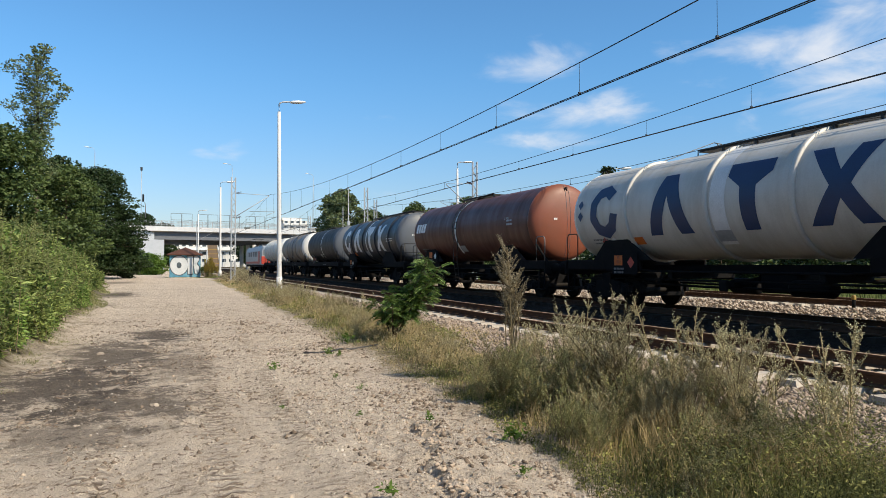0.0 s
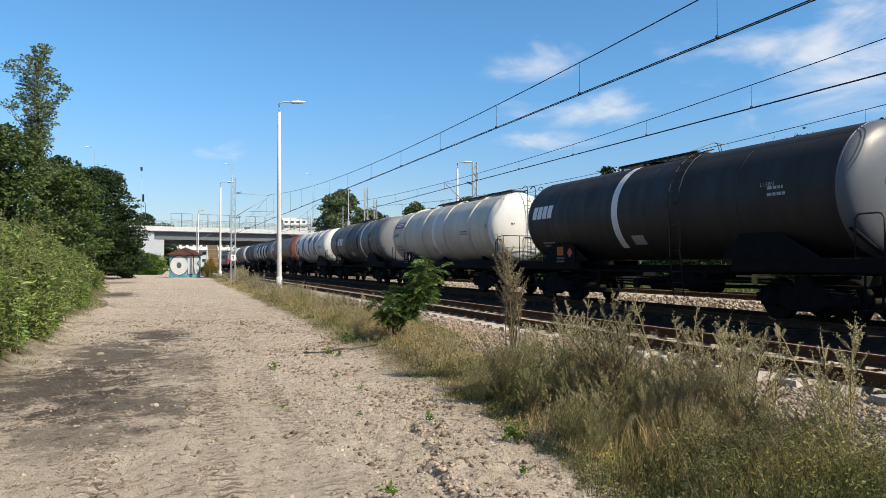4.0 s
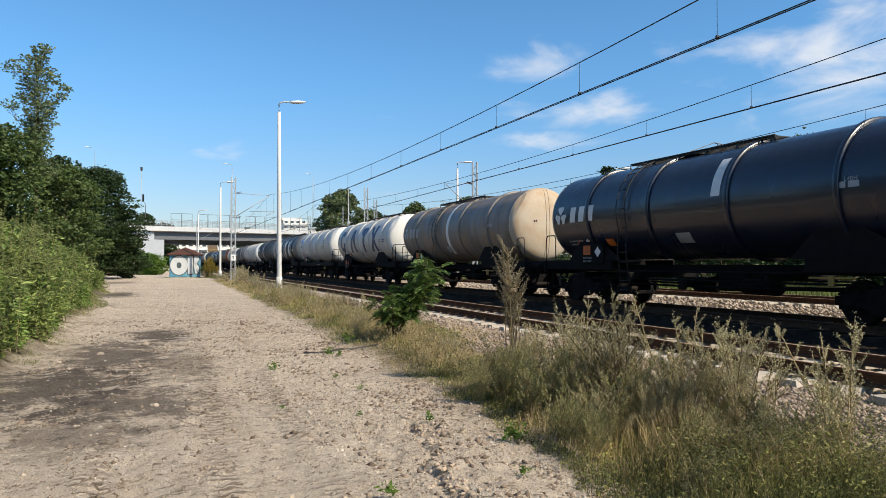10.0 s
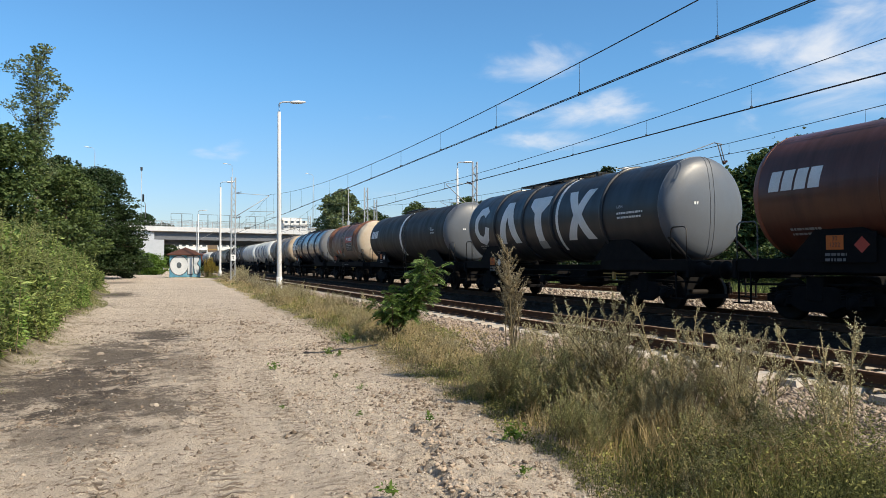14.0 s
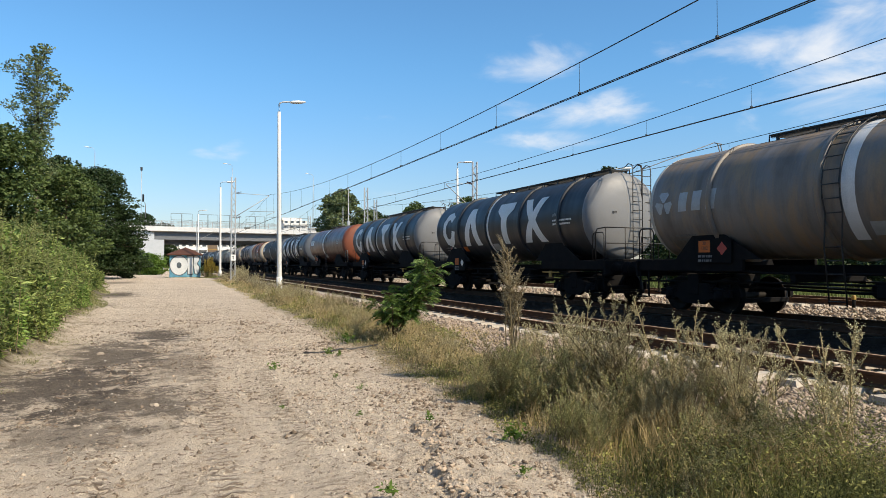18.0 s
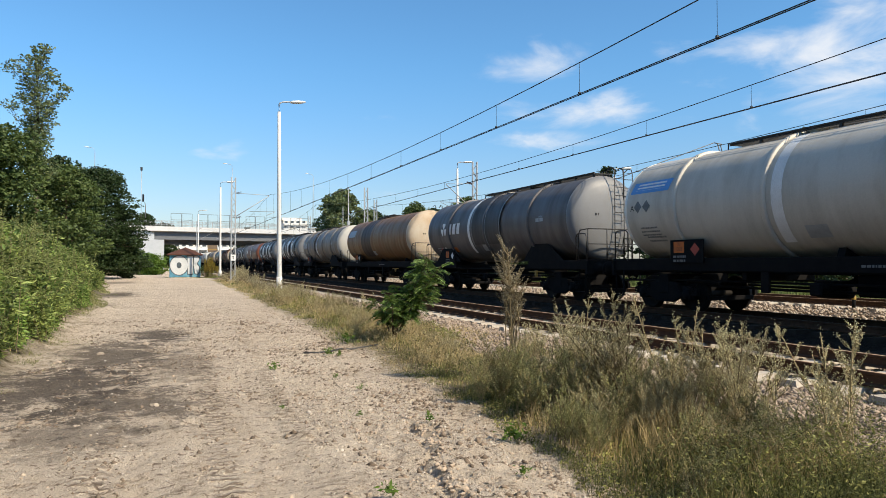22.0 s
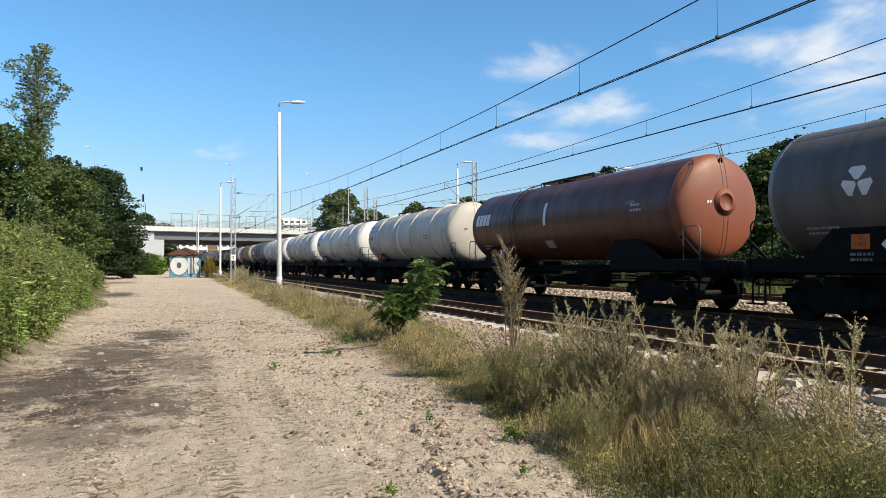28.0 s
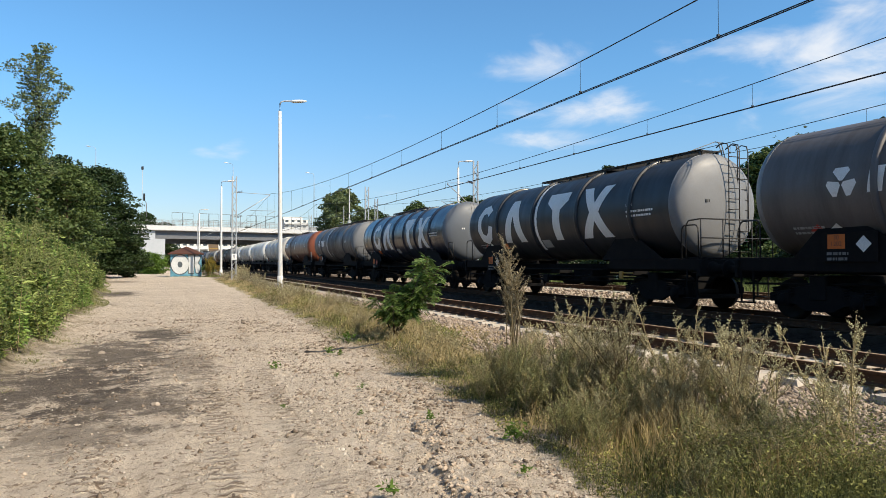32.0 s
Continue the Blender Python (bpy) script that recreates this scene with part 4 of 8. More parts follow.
def bogie(wagon, y):
    g = new("bogie")
    g.parent = wagon
    g.matrix_basis = pose(0, y, 0)
    g.empty_display_size = 0.2
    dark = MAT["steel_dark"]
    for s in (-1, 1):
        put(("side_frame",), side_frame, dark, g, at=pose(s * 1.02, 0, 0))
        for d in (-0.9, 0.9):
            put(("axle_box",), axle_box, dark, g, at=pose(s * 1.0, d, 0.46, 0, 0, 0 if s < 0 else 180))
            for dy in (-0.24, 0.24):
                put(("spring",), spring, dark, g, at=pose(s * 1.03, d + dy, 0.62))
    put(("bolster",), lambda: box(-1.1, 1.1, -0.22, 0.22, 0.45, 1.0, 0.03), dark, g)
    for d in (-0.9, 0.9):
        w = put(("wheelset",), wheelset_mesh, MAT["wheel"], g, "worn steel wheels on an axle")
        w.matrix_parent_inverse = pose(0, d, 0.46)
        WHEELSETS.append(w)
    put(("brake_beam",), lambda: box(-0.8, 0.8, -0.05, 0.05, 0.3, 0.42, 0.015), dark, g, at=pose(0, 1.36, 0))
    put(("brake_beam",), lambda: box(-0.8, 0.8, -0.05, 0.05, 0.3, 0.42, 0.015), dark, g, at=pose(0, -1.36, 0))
    return g


def buffer_mesh():
    return lathe([(0.0, 0.62), (0.12, 0.62), (0.235, 0.605), (0.235, 0.575), (0.10, 0.55), (0.085, 0.34), (0.12, 0.33), (0.13, 0.04), (0.2, 0.03), (0.2, 0.0), (0, 0)], 20)


def ladder_mesh(h, w=0.38, step=0.29, top_loop=True):
    bm = bmesh.new()
    for s in (-w / 2, w / 2):
        pts = [(s, 0, 0), (s, 0, h)]
        if top_loop:
            pts += [(s, 0.05, h + 0.16), (s, 0.24, h + 0.22), (s, 0.45, h + 0.12)]
        add_tube(bm, pts, 0.017, 5)
    z = 0.2
    while z < h:
        add_tube(bm, [(-w / 2, 0, z), (w / 2, 0, z)], 0.013, 5)
        z += step
    return bm


def loop_rail(w, h):
    """A hoop-shaped grab rail."""
    return tube([(0, 0, 0), (0, 0, h - 0.1), (0, 0.06, h - 0.02), (0, 0.12, h), (0, w - 0.12, h), (0, w - 0.06, h - 0.02), (0, w, h - 0.1), (0, w, 0)], 0.02, 6)


def end_rails():
    """The rails of the brakeman's platform at the wagon's end."""
    bm = bmesh.new()
    for x in (-1.25, -0.5, 0.5, 1.25):
        add_tube(bm, [(x, 0, 0), (x, 0, 1.05)], 0.018, 5)
    add_tube(bm, [(-1.25, 0.55, 0.0), (-1.25, 0.55, 0.9), (-1.25, 0.45, 1.02), (-1.25, 0, 1.05), (1.25, 0, 1.05), (1.25, 0.45, 1.02), (1.25, 0.55, 0.9), (1.25, 0.55, 0.0)], 0.02, 6)
    add_tube(bm, [(-1.25, 0, 0.55), (1.25, 0, 0.55)], 0.015, 5)
    return bm


def catwalk(L):
    bm = bmesh.new()
    add_box(bm, -0.32, -0.28, -L / 2, L / 2, 0, 0.045)
    add_box(bm, 0.28, 0.32, -L / 2, L / 2, 0, 0.045)
    y = -L / 2
    while y < L / 2:
        add_box(bm, -0.28, 0.28, y, y + 0.06, 0.006, 0.036)
        y += 0.13
    y = -L / 2 + 0.1
    while y < L / 2:
        add_box(bm, -0.34, -0.27, y, y + 0.06, -0.12, 0.0)
        add_box(bm, 0.27, 0.34, y, y + 0.06, -0.12, 0.0)
        y += 1.1
    return bm


def top_rail(L, h=0.07):
    bm = bmesh.new()
    add_tube(bm, [(0, -L / 2, -0.1), (0, -L / 2, h), (0, L / 2, h), (0, L / 2, -0.1)], 0.02, 5)
    y = -L / 2 + 1.0
    while y < L / 2:
        add_tube(bm, [(0, y, 0), (0, y, h)], 0.014, 4)
        y += 1.0
    return bm


def dome():
    return lathe([(0.0, 0.17), (0.20, 0.165), (0.25, 0.14), (0.26, 0.11), (0.30, 0.11), (0.30, 0.07), (0.25, 0.07), (0.25, -0.1)], 20, Matrix.Rotation(radians(90), 4, "X"))


def side_plate():
    bm = bmesh.new()
    add_box(bm, -0.012, 0.012, -0.62, 0.62, 0, 0.62, 0.005)
    return bm


def saddle(y0=0.0):
    """A cradle between frame and shell."""
    bm = bmesh.new()
    r = RADIUS + 0.004
    prof = [(r * math.sin(radians(a)), TANK_MID - r * math.cos(radians(a))) for a in np.linspace(-33, 33, 15)]
    n = len(prof)
    for dy in (-0.09, 0.09):
        for x, z in prof:
            bm.verts.new((x, dy, z))
        bm.verts.new((1.0, dy, 1.2)), bm.verts.new((-1.0, dy, 1.2))
    bm.verts.ensure_lookup_table()
    k = n + 2
    bm.faces.new([bm.verts[i] for i in range(k)])
    bm.faces.new([bm.verts[k + i] for i in reversed(range(k))])
    for i in range(k):
        j = (i + 1) % k
        bm.faces.new((bm.verts[i], bm.verts[j], bm.verts[k + j], bm.verts[k + i]))
    bmesh.ops.recalc_face_normals(bm, faces=bm.faces)
    return bm


def cradle_plate():
    """A side plate that joins the shell to the stub sill, wide below and narrow above."""
    bm = bmesh.new()
    low = [(-1.26, -1.55, 1.38), (-1.26, 1.35, 1.38)]
    top = [(-1.20, 0.75, 2.02), (-1.20, -0.35, 2.02)]
    outer = [bm.verts.new(p) for p in low + top]
    inner = [bm.verts.new((x + 0.03, y, z)) for x, y, z in low + top]
    bm.faces.new(outer), bm.faces.new(list(reversed(inner)))
    for i in range(4):
        j = (i + 1) % 4
        bm.faces.new((outer[i], inner[i], inner[j], outer[j]))
    bmesh.ops.recalc_face_normals(bm, faces=bm.faces)
    return bm


def flat_sign(polys, lift):
    """Flat shapes on an upright plate that faces the lane."""
    bm = bmesh.new()
    for p in polys:
        bm.faces.new([bm.verts.new((-lift, -s, h)) for s, h in p])
    bmesh.ops.recalc_face_normals(bm, faces=bm.faces)
    for f in bm.faces:
        if f.normal.x > 0:
            f.normal_flip()
    return bm


def tank_wagon(rear, L, paint, end, label, sign="", hoops=4, band=None, ladder=False, walkway="half", frame="full", side_ladder=None, cover=False, seed=0, hang=1.12):
    """One tank wagon. rear: where the tank's rear end stands along the track at the clip's start; L: length of the tank."""
    p = L + 2 * hang
    w = thing("tank_wagon", pose(TRAIN_AXIS, rear + L / 2, RAIL_TOP), label, "tank wagon", "wagons of the train")
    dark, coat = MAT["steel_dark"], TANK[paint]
    rng = random.Random(seed)
    up = pose(0, 0, TANK_MID)
    put(("tank_shell", L), lambda: shell(L), coat, w, at=up)
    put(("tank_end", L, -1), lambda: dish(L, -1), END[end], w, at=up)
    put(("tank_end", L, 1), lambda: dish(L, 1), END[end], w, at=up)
    put(("weld_seam",), lambda: hoop(0.02, 0.012), END[end], w, at=pose(0, -L / 2 + 0.47, TANK_MID))
    put(("weld_seam",), lambda: hoop(0.02, 0.012), END[end], w, at=pose(0, L / 2 - 0.47, TANK_MID))
    places = [L / 2 - (0.5 - (i + 0.75) / (hoops + 0.5)) * (L - 0.6) for i in range(hoops)]
    if sign.startswith("large"):
        places = {30: (2.5, 4.65, 6.85, 8.75, 10.6, 12.8), 17: (2.95, 5.3, 7.4, 10.4)}.get(seed, (3.1, 6.0 if sign == "large_white" else 6.35, 8.95, 11.8))
    if sign == "red_mark":
        places = (1.4, 2.1, 8.65, 9.25)
    for at in places:
        y = L / 2 - at
        put(("hoop",), hoop, coat, w, at=pose(0, y, TANK_MID))
    if not hoops:
        for y in (0.24 * L, -0.02 * L, -0.27 * L):
            put(("weld_seam",), lambda: hoop(0.02, 0.010), coat, w, at=pose(0, y, TANK_MID))
    # frame
    e = p / 2 - 0.62
    frameless = sign in ("large_white", "large_blue", "small_white") or sign == "blades"
    for s in (-1, 1):
        if frameless:
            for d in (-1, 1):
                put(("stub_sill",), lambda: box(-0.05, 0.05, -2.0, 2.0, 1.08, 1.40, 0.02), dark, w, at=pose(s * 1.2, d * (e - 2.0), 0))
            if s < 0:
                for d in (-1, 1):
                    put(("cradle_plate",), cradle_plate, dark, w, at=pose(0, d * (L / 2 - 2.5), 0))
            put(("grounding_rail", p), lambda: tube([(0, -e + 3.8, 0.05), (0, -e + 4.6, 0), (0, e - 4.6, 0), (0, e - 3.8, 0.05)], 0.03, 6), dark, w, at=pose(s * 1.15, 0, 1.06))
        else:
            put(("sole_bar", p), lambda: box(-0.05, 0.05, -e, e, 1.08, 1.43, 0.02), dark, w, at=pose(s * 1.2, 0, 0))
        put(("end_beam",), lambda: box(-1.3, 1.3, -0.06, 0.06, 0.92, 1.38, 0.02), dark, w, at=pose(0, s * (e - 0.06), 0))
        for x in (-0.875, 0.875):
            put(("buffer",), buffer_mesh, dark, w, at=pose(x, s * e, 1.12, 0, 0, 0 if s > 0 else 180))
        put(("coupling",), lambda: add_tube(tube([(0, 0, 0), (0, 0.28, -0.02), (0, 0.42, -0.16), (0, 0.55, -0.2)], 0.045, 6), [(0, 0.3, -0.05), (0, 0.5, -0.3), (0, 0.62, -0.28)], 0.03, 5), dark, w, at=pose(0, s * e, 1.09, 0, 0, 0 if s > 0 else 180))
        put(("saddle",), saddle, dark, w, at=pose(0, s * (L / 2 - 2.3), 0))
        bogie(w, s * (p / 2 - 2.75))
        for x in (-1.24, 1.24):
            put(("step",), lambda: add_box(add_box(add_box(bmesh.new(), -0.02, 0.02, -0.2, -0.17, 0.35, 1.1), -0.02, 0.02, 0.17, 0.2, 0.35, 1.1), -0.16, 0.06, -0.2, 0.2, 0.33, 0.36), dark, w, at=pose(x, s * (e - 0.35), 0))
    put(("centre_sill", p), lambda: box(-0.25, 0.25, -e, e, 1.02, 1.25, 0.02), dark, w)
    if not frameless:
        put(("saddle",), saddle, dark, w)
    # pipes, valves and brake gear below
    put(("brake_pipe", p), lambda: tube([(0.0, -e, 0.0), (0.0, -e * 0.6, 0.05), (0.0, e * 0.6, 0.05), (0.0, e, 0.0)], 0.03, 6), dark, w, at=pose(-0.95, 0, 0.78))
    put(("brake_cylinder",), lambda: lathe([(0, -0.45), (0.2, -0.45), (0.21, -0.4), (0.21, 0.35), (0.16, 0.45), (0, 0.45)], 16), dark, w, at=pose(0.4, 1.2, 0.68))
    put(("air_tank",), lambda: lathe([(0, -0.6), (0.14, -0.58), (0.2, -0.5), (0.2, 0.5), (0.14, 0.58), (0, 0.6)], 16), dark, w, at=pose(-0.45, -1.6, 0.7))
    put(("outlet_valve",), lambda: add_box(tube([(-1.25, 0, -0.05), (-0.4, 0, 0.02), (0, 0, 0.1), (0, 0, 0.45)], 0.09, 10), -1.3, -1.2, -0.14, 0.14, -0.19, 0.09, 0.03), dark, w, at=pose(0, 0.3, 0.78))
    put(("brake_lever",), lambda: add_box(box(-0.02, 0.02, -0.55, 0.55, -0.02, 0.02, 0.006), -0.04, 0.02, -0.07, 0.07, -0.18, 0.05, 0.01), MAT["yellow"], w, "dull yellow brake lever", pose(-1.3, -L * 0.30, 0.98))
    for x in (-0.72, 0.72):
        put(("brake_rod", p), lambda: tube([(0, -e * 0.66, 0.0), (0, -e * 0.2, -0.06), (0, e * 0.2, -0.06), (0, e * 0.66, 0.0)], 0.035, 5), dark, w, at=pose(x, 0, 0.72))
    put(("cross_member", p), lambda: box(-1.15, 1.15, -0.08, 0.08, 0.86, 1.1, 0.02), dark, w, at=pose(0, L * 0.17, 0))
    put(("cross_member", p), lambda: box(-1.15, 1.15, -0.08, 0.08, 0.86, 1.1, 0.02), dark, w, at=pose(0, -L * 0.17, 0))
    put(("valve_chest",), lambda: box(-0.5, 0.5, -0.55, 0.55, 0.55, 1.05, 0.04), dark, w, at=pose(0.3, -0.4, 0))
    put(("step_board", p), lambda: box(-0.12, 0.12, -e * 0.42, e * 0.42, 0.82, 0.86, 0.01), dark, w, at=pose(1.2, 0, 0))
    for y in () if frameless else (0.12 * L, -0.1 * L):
        put(("bracket",), lambda: box(-0.04, 0.04, -0.12, 0.12, 0.6, 1.1, 0.015), dark, w, at=pose(-1.2, y, 0))
    for s in (-1, 1):
        put(("grab_rail",), lambda: loop_rail(0.62, 0.92), MAT["steel_grey"] if "brown" in paint else MAT["black"], w, at=pose(-1.24, -(e - 0.12) if s < 0 else e - 0.74, 1.36))
    # top gear
    wl = L * {"half": 0.62, "middle": 0.40, "short": 0.26}[walkway]
    wy = {"half": -0.16 * L, "middle": 0.06 * L, "short": 0.04 * L}[walkway]
    put(("catwalk", wl), lambda: catwalk(wl), MAT["black"], w, at=pose(0, wy, TANK_MID + RADIUS + 0.05))
    put(("top_rail", wl), lambda: top_rail(wl), MAT["black"], w, at=pose(-0.36, wy, TANK_MID + RADIUS + 0.035))
    put(("top_rail", wl), lambda: top_rail(wl), MAT["black"], w, at=pose(0.36, wy, TANK_MID + RADIUS + 0.035))
    put(("manhole_dome",), dome, coat, w, at=pose(0, wy + 0.3, TANK_MID + RADIUS - 0.02))
    if ladder:
        put(("end_ladder",), lambda: ladder_mesh(3.0), MAT["black"], w, at=pose(0.32, -L / 2 - 0.06, 1.38))
        put(("end_ladder",), lambda: ladder_mesh(3.0), MAT["black"], w, at=pose(0.78, -L / 2 + 0.08, 1.38))
        put(("platform_rail",), end_rails, MAT["black"], w, at=pose(0, -e + 0.02, 1.38))
        put(("end_platform",), lambda: box(-1.25, 1.25, -0.28, 0.28, 1.385, 1.425, 0.008), dark, w, at=pose(0, -e + 0.28, 0))
    else:
        if "brown" in paint:
            put(("lifting_eye",), lambda: tube([(-0.05, 0, -0.22), (-0.05, -0.05, -0.05), (-0.03, -0.06, 0.08), (0.03, -0.06, 0.08), (0.05, -0.05, -0.05), (0.05, 0, -0.22)], 0.022, 6), dark, w, at=pose(0.0, -L / 2 + 0.21, TANK_MID + 1.24))
        put(("corner_stay",), lambda: tube([(0, 0, 0), (0, 0.9, 0.75)], 0.05, 5), dark, w, at=pose(-1.15, -e + 0.1, 1.36))
        put(("corner_stay",), lambda: tube([(0, 0, 0), (0, 0.9, 0.75)], 0.05, 5), dark, w, at=pose(1.15, -e + 0.1, 1.36))
    if seed == 28:
        put(("end_manhole",), lambda: lathe([(0, -0.05), (0.22, -0.05), (0.225, -0.075), (0.25, -0.075), (0.255, -0.03), (0.37, -0.03), (0.37, 0.01), (0.28, 0.01), (0.28, 0.14)], 28), END[end], w, "round flanged manhole on the end", pose(0, -L / 2 + 0.02, TANK_MID + 0.1))
    if side_ladder is not None:
        y = side_ladder
        def curved():
            bm = bmesh.new()
            for d in (-0.2, 0.2):
                add_tube(bm, [(-1.36, d, 0.4), (-1.5, d, 1.6), *[(-(RADIUS + 0.09) * math.cos(radians(a)), d, TANK_MID + (RADIUS + 0.09) * math.sin(radians(a))) for a in range(-20, 80, 12)]], 0.018, 5)
            for z in np.arange(0.5, 1.9, 0.28):
                add_tube(bm, [(-1.4 - 0.06 * (z - 0.5), -0.2, z), (-1.4 - 0.06 * (z - 0.5), 0.2, z)], 0.014, 5)
            for a in range(-20, 80, 11):
                c, s = math.cos(radians(a)), math.sin(radians(a))
                add_tube(bm, [(-(RADIUS + 0.09) * c, -0.2, TANK_MID + (RADIUS + 0.09) * s), (-(RADIUS + 0.09) * c, 0.2, TANK_MID + (RADIUS + 0.09) * s)], 0.014, 5)
            return bm
        put(("side_ladder",), curved, MAT["black"], w, at=pose(0, y, 0))
    if cover:
        y = -0.015 * L
        put(("steel_cover",), lambda: strap(2.7, -30, 66, 0.035), TANK["cover"], w, "dark steel cover between two hoops", pose(0, y, TANK_MID))
        # pale rib colour stands in for the ribs' sunlit edges
        for d in (-1.35, 0.0, 1.35):
            put(("cover_rib",), lambda: strap(0.07, -34, 70, 0.07), END["bare"], w, at=pose(0, y + d, TANK_MID))
    # painted signs
    white = MAT["white_paint"]
    if band is not None:
        for y, bw, *arc in band:
            lo, hi = arc or (-48, 118)
            put(("painted_band", bw, lo), lambda: strap(bw, lo, hi), white if paint not in ("tan",) else TANK["dark_band"], w, "painted reflective band" if paint != "tan" else "dark brown painted band", pose(0, y * L, TANK_MID))
    face = pose(0, 0, TANK_MID)

    def mark(name, polys, material, text, key):
        o = put((name, key), lambda: decal(polys), material, w, text, face)
        if name in ("small_writing", "number_bars"):
            tagged(o, text, kind="stuff")

    front = -(L / 2)
    if sign in ("large_white", "large_blue"):
        ink = white if sign == "large_white" else MAT["blue_paint"]
        steps = (2.0, 4.9, 7.7, 10.1) if sign == "large_blue" else {30: (3.6, 5.6, 9.6, 11.7), 17: (1.75, 4.1, 6.5, 9.1)}.get(seed, (2.0, 4.5, 7.7, 10.0))
        for shp, at, nm in zip((SHAPE_RING, SHAPE_WEDGE, SHAPE_POST, SHAPE_GLASS), steps, ("ring", "wedge", "post", "hourglass")):
            mark("large_sign", shift([[(a * 0.88, b) for a, b in q] for q in shp], front + at, 0.04), ink, "large painted %s shape" % nm, (nm, L, at))
        if sign == "large_blue":
            mark("hazard_sign", shift([[(-0.14, 0), (0, -0.16), (0.14, 0), (0, 0.16)]], front + 0.75, 0.33) + shift([[(-0.14, 0), (0, -0.16), (0.14, 0), (0, 0.16)]], front + 0.75, -0.05), MAT["blue_paint"], "small blue diamonds", ("dia", L))
        mark("small_writing", shift(bars(2, 1.3, 0.06, 0.07, 3), L / 2 - 1.7, -0.1), white if sign == "large_white" else MAT["blue_paint"], "small painted inscription", ("ins", L))
    elif sign == "blades":
        ink = MAT["galv"] if paint == "rust_grey" else white
        at = 2.5 if paint == "grey" else 0.95
        mark("large_sign", shift(blades(0.31), front + at, 0.05), ink, "pale three-armed painted mark", ("bl", L, at))
        mark("large_sign", shift(slanted_sign(0.50), front + at + 0.98, 0.05), ink, "pale slanted painted shapes", ("sl", L, at))
        mark("small_writing", shift(bars(1, 0.7, 0.13, 0.08, 5), L / 2 - 2.2, -0.05), MAT["galv"], "small painted inscription", ("ins2", L))
    elif sign == "small_white":
        mark("maker_sign", shift([[(c - 0.17, -0.23), (c + 0.11, -0.23), (c + 0.17, 0.23), (c - 0.11, 0.23)] for c in (-0.51, -0.17, 0.17, 0.51)], front + 1.45, 0.26), white, "white slanted maker's sign", ("sm", L))
        mark("small_writing", shift(bars(2, 0.6, 0.07, 0.08, 6), L / 2 - 1.9, 0.1), MAT["galv"], "small painted inscription", ("ins3", L))
    elif sign in ("blue_board", "red_board"):
        ink = MAT["sky_blue"] if sign == "blue_board" else MAT["red"]
        mark("maker_sign", shift([[(-0.85, -0.18), (0.77, -0.18), (0.85, 0.18), (-0.77, 0.18)]], front + 1.45, 0.62), ink, "slanted coloured maker's board", ("bb", L))
        mark("maker_stripe", [q for q in shift([[(-0.62, -0.09), (0.55, -0.09), (0.62, 0.12), (-0.55, 0.12)]], front + 1.45, 0.62)], white, "white stripe across the board", ("bs", L))
        mark("hazard_sign", shift([[(-0.17, 0), (0, -0.18), (0.17, 0), (0, 0.18)], [(0.2, 0), (0.37, -0.18), (0.54, 0), (0.37, 0.18)]], front + 1.0, 0.05), MAT["steel_grey"], "two grey diamonds", ("gd", L))
        mark("small_writing", shift(bars(3, 0.8, 0.05, 0.06, 7), front + 1.4, -0.6), MAT["steel_grey"], "small grey inscription", ("ins4", L))
        mark("small_writing", shift(bars(2, 0.9, 0.06, 0.06, 8), L / 2 - 3.0, -0.15), MAT["steel_grey"], "small grey inscription", ("ins5", L))
    elif sign == "pale_board":
        mark("maker_sign", shift(rect(1.7, 0.5), front + 1.7, 0.55), MAT["galv"], "scuffed pale sign board", ("pb", L))
    elif sign == "red_mark":
        mark("maker_board", shift(rect(1.9, 0.44), front + 7.45, 0.20), MAT["red"], "red maker's board", ("rm", L))
        put(("maker_stripe", L), lambda: decal(shift([[(-0.72, -0.06), (-0.45, 0.02), (-0.36, -0.12), (-0.30, 0.12), (-0.62, 0.10)]] + [[(c, -0.12), (c + 0.15, -0.12), (c + 0.18, 0.12), (c + 0.03, 0.12)] for c in (-0.12, 0.08, 0.28, 0.48, 0.68)], front + 7.45, 0.20), 0.011), white, w, "plain white shapes on the red board", face)
        mark("dark_board", shift(rect(1.75, 0.58), front + 7.5, -0.36), MAT["black"], "black board under the red one", ("rm3", L))
        tagged(put(("small_writing", L, "rm4"), lambda: decal(shift(bars(4, 1.4, 0.05, 0.07, 14), front + 7.5, -0.17), 0.011), MAT["galv"], w, "", face), "small pale inscription", kind="stuff")
        mark("orange_plate", shift(rect(0.40, 0.28), front + 3.5, -0.72), MAT["orange"], "orange hazard plate", ("rm5", L))
        for k, ink in ((4.0, white), (4.5, MAT["red"])):
            mark("hazard_sign", shift([[(-0.2, 0), (0, -0.2), (0.2, 0), (0, 0.2)]], front + k, -0.70), ink, "small hazard diamond", ("rm6", L, k))
    mark("number_bars", shift(bars(2, 0.9, 0.06, 0.07, 9), front + 1.6, -0.9), MAT["galv"] if paint in ("black", "matt_black", "blue", "grey", "brown") else MAT["steel_grey"], "painted number bars", ("nb", L, paint in ("black", "matt_black", "blue", "grey", "brown")))
    mark("notice", shift(rect(0.55, 0.34), -0.02 * L, -0.95), MAT["galv"], "pale notice plate", ("np", L))
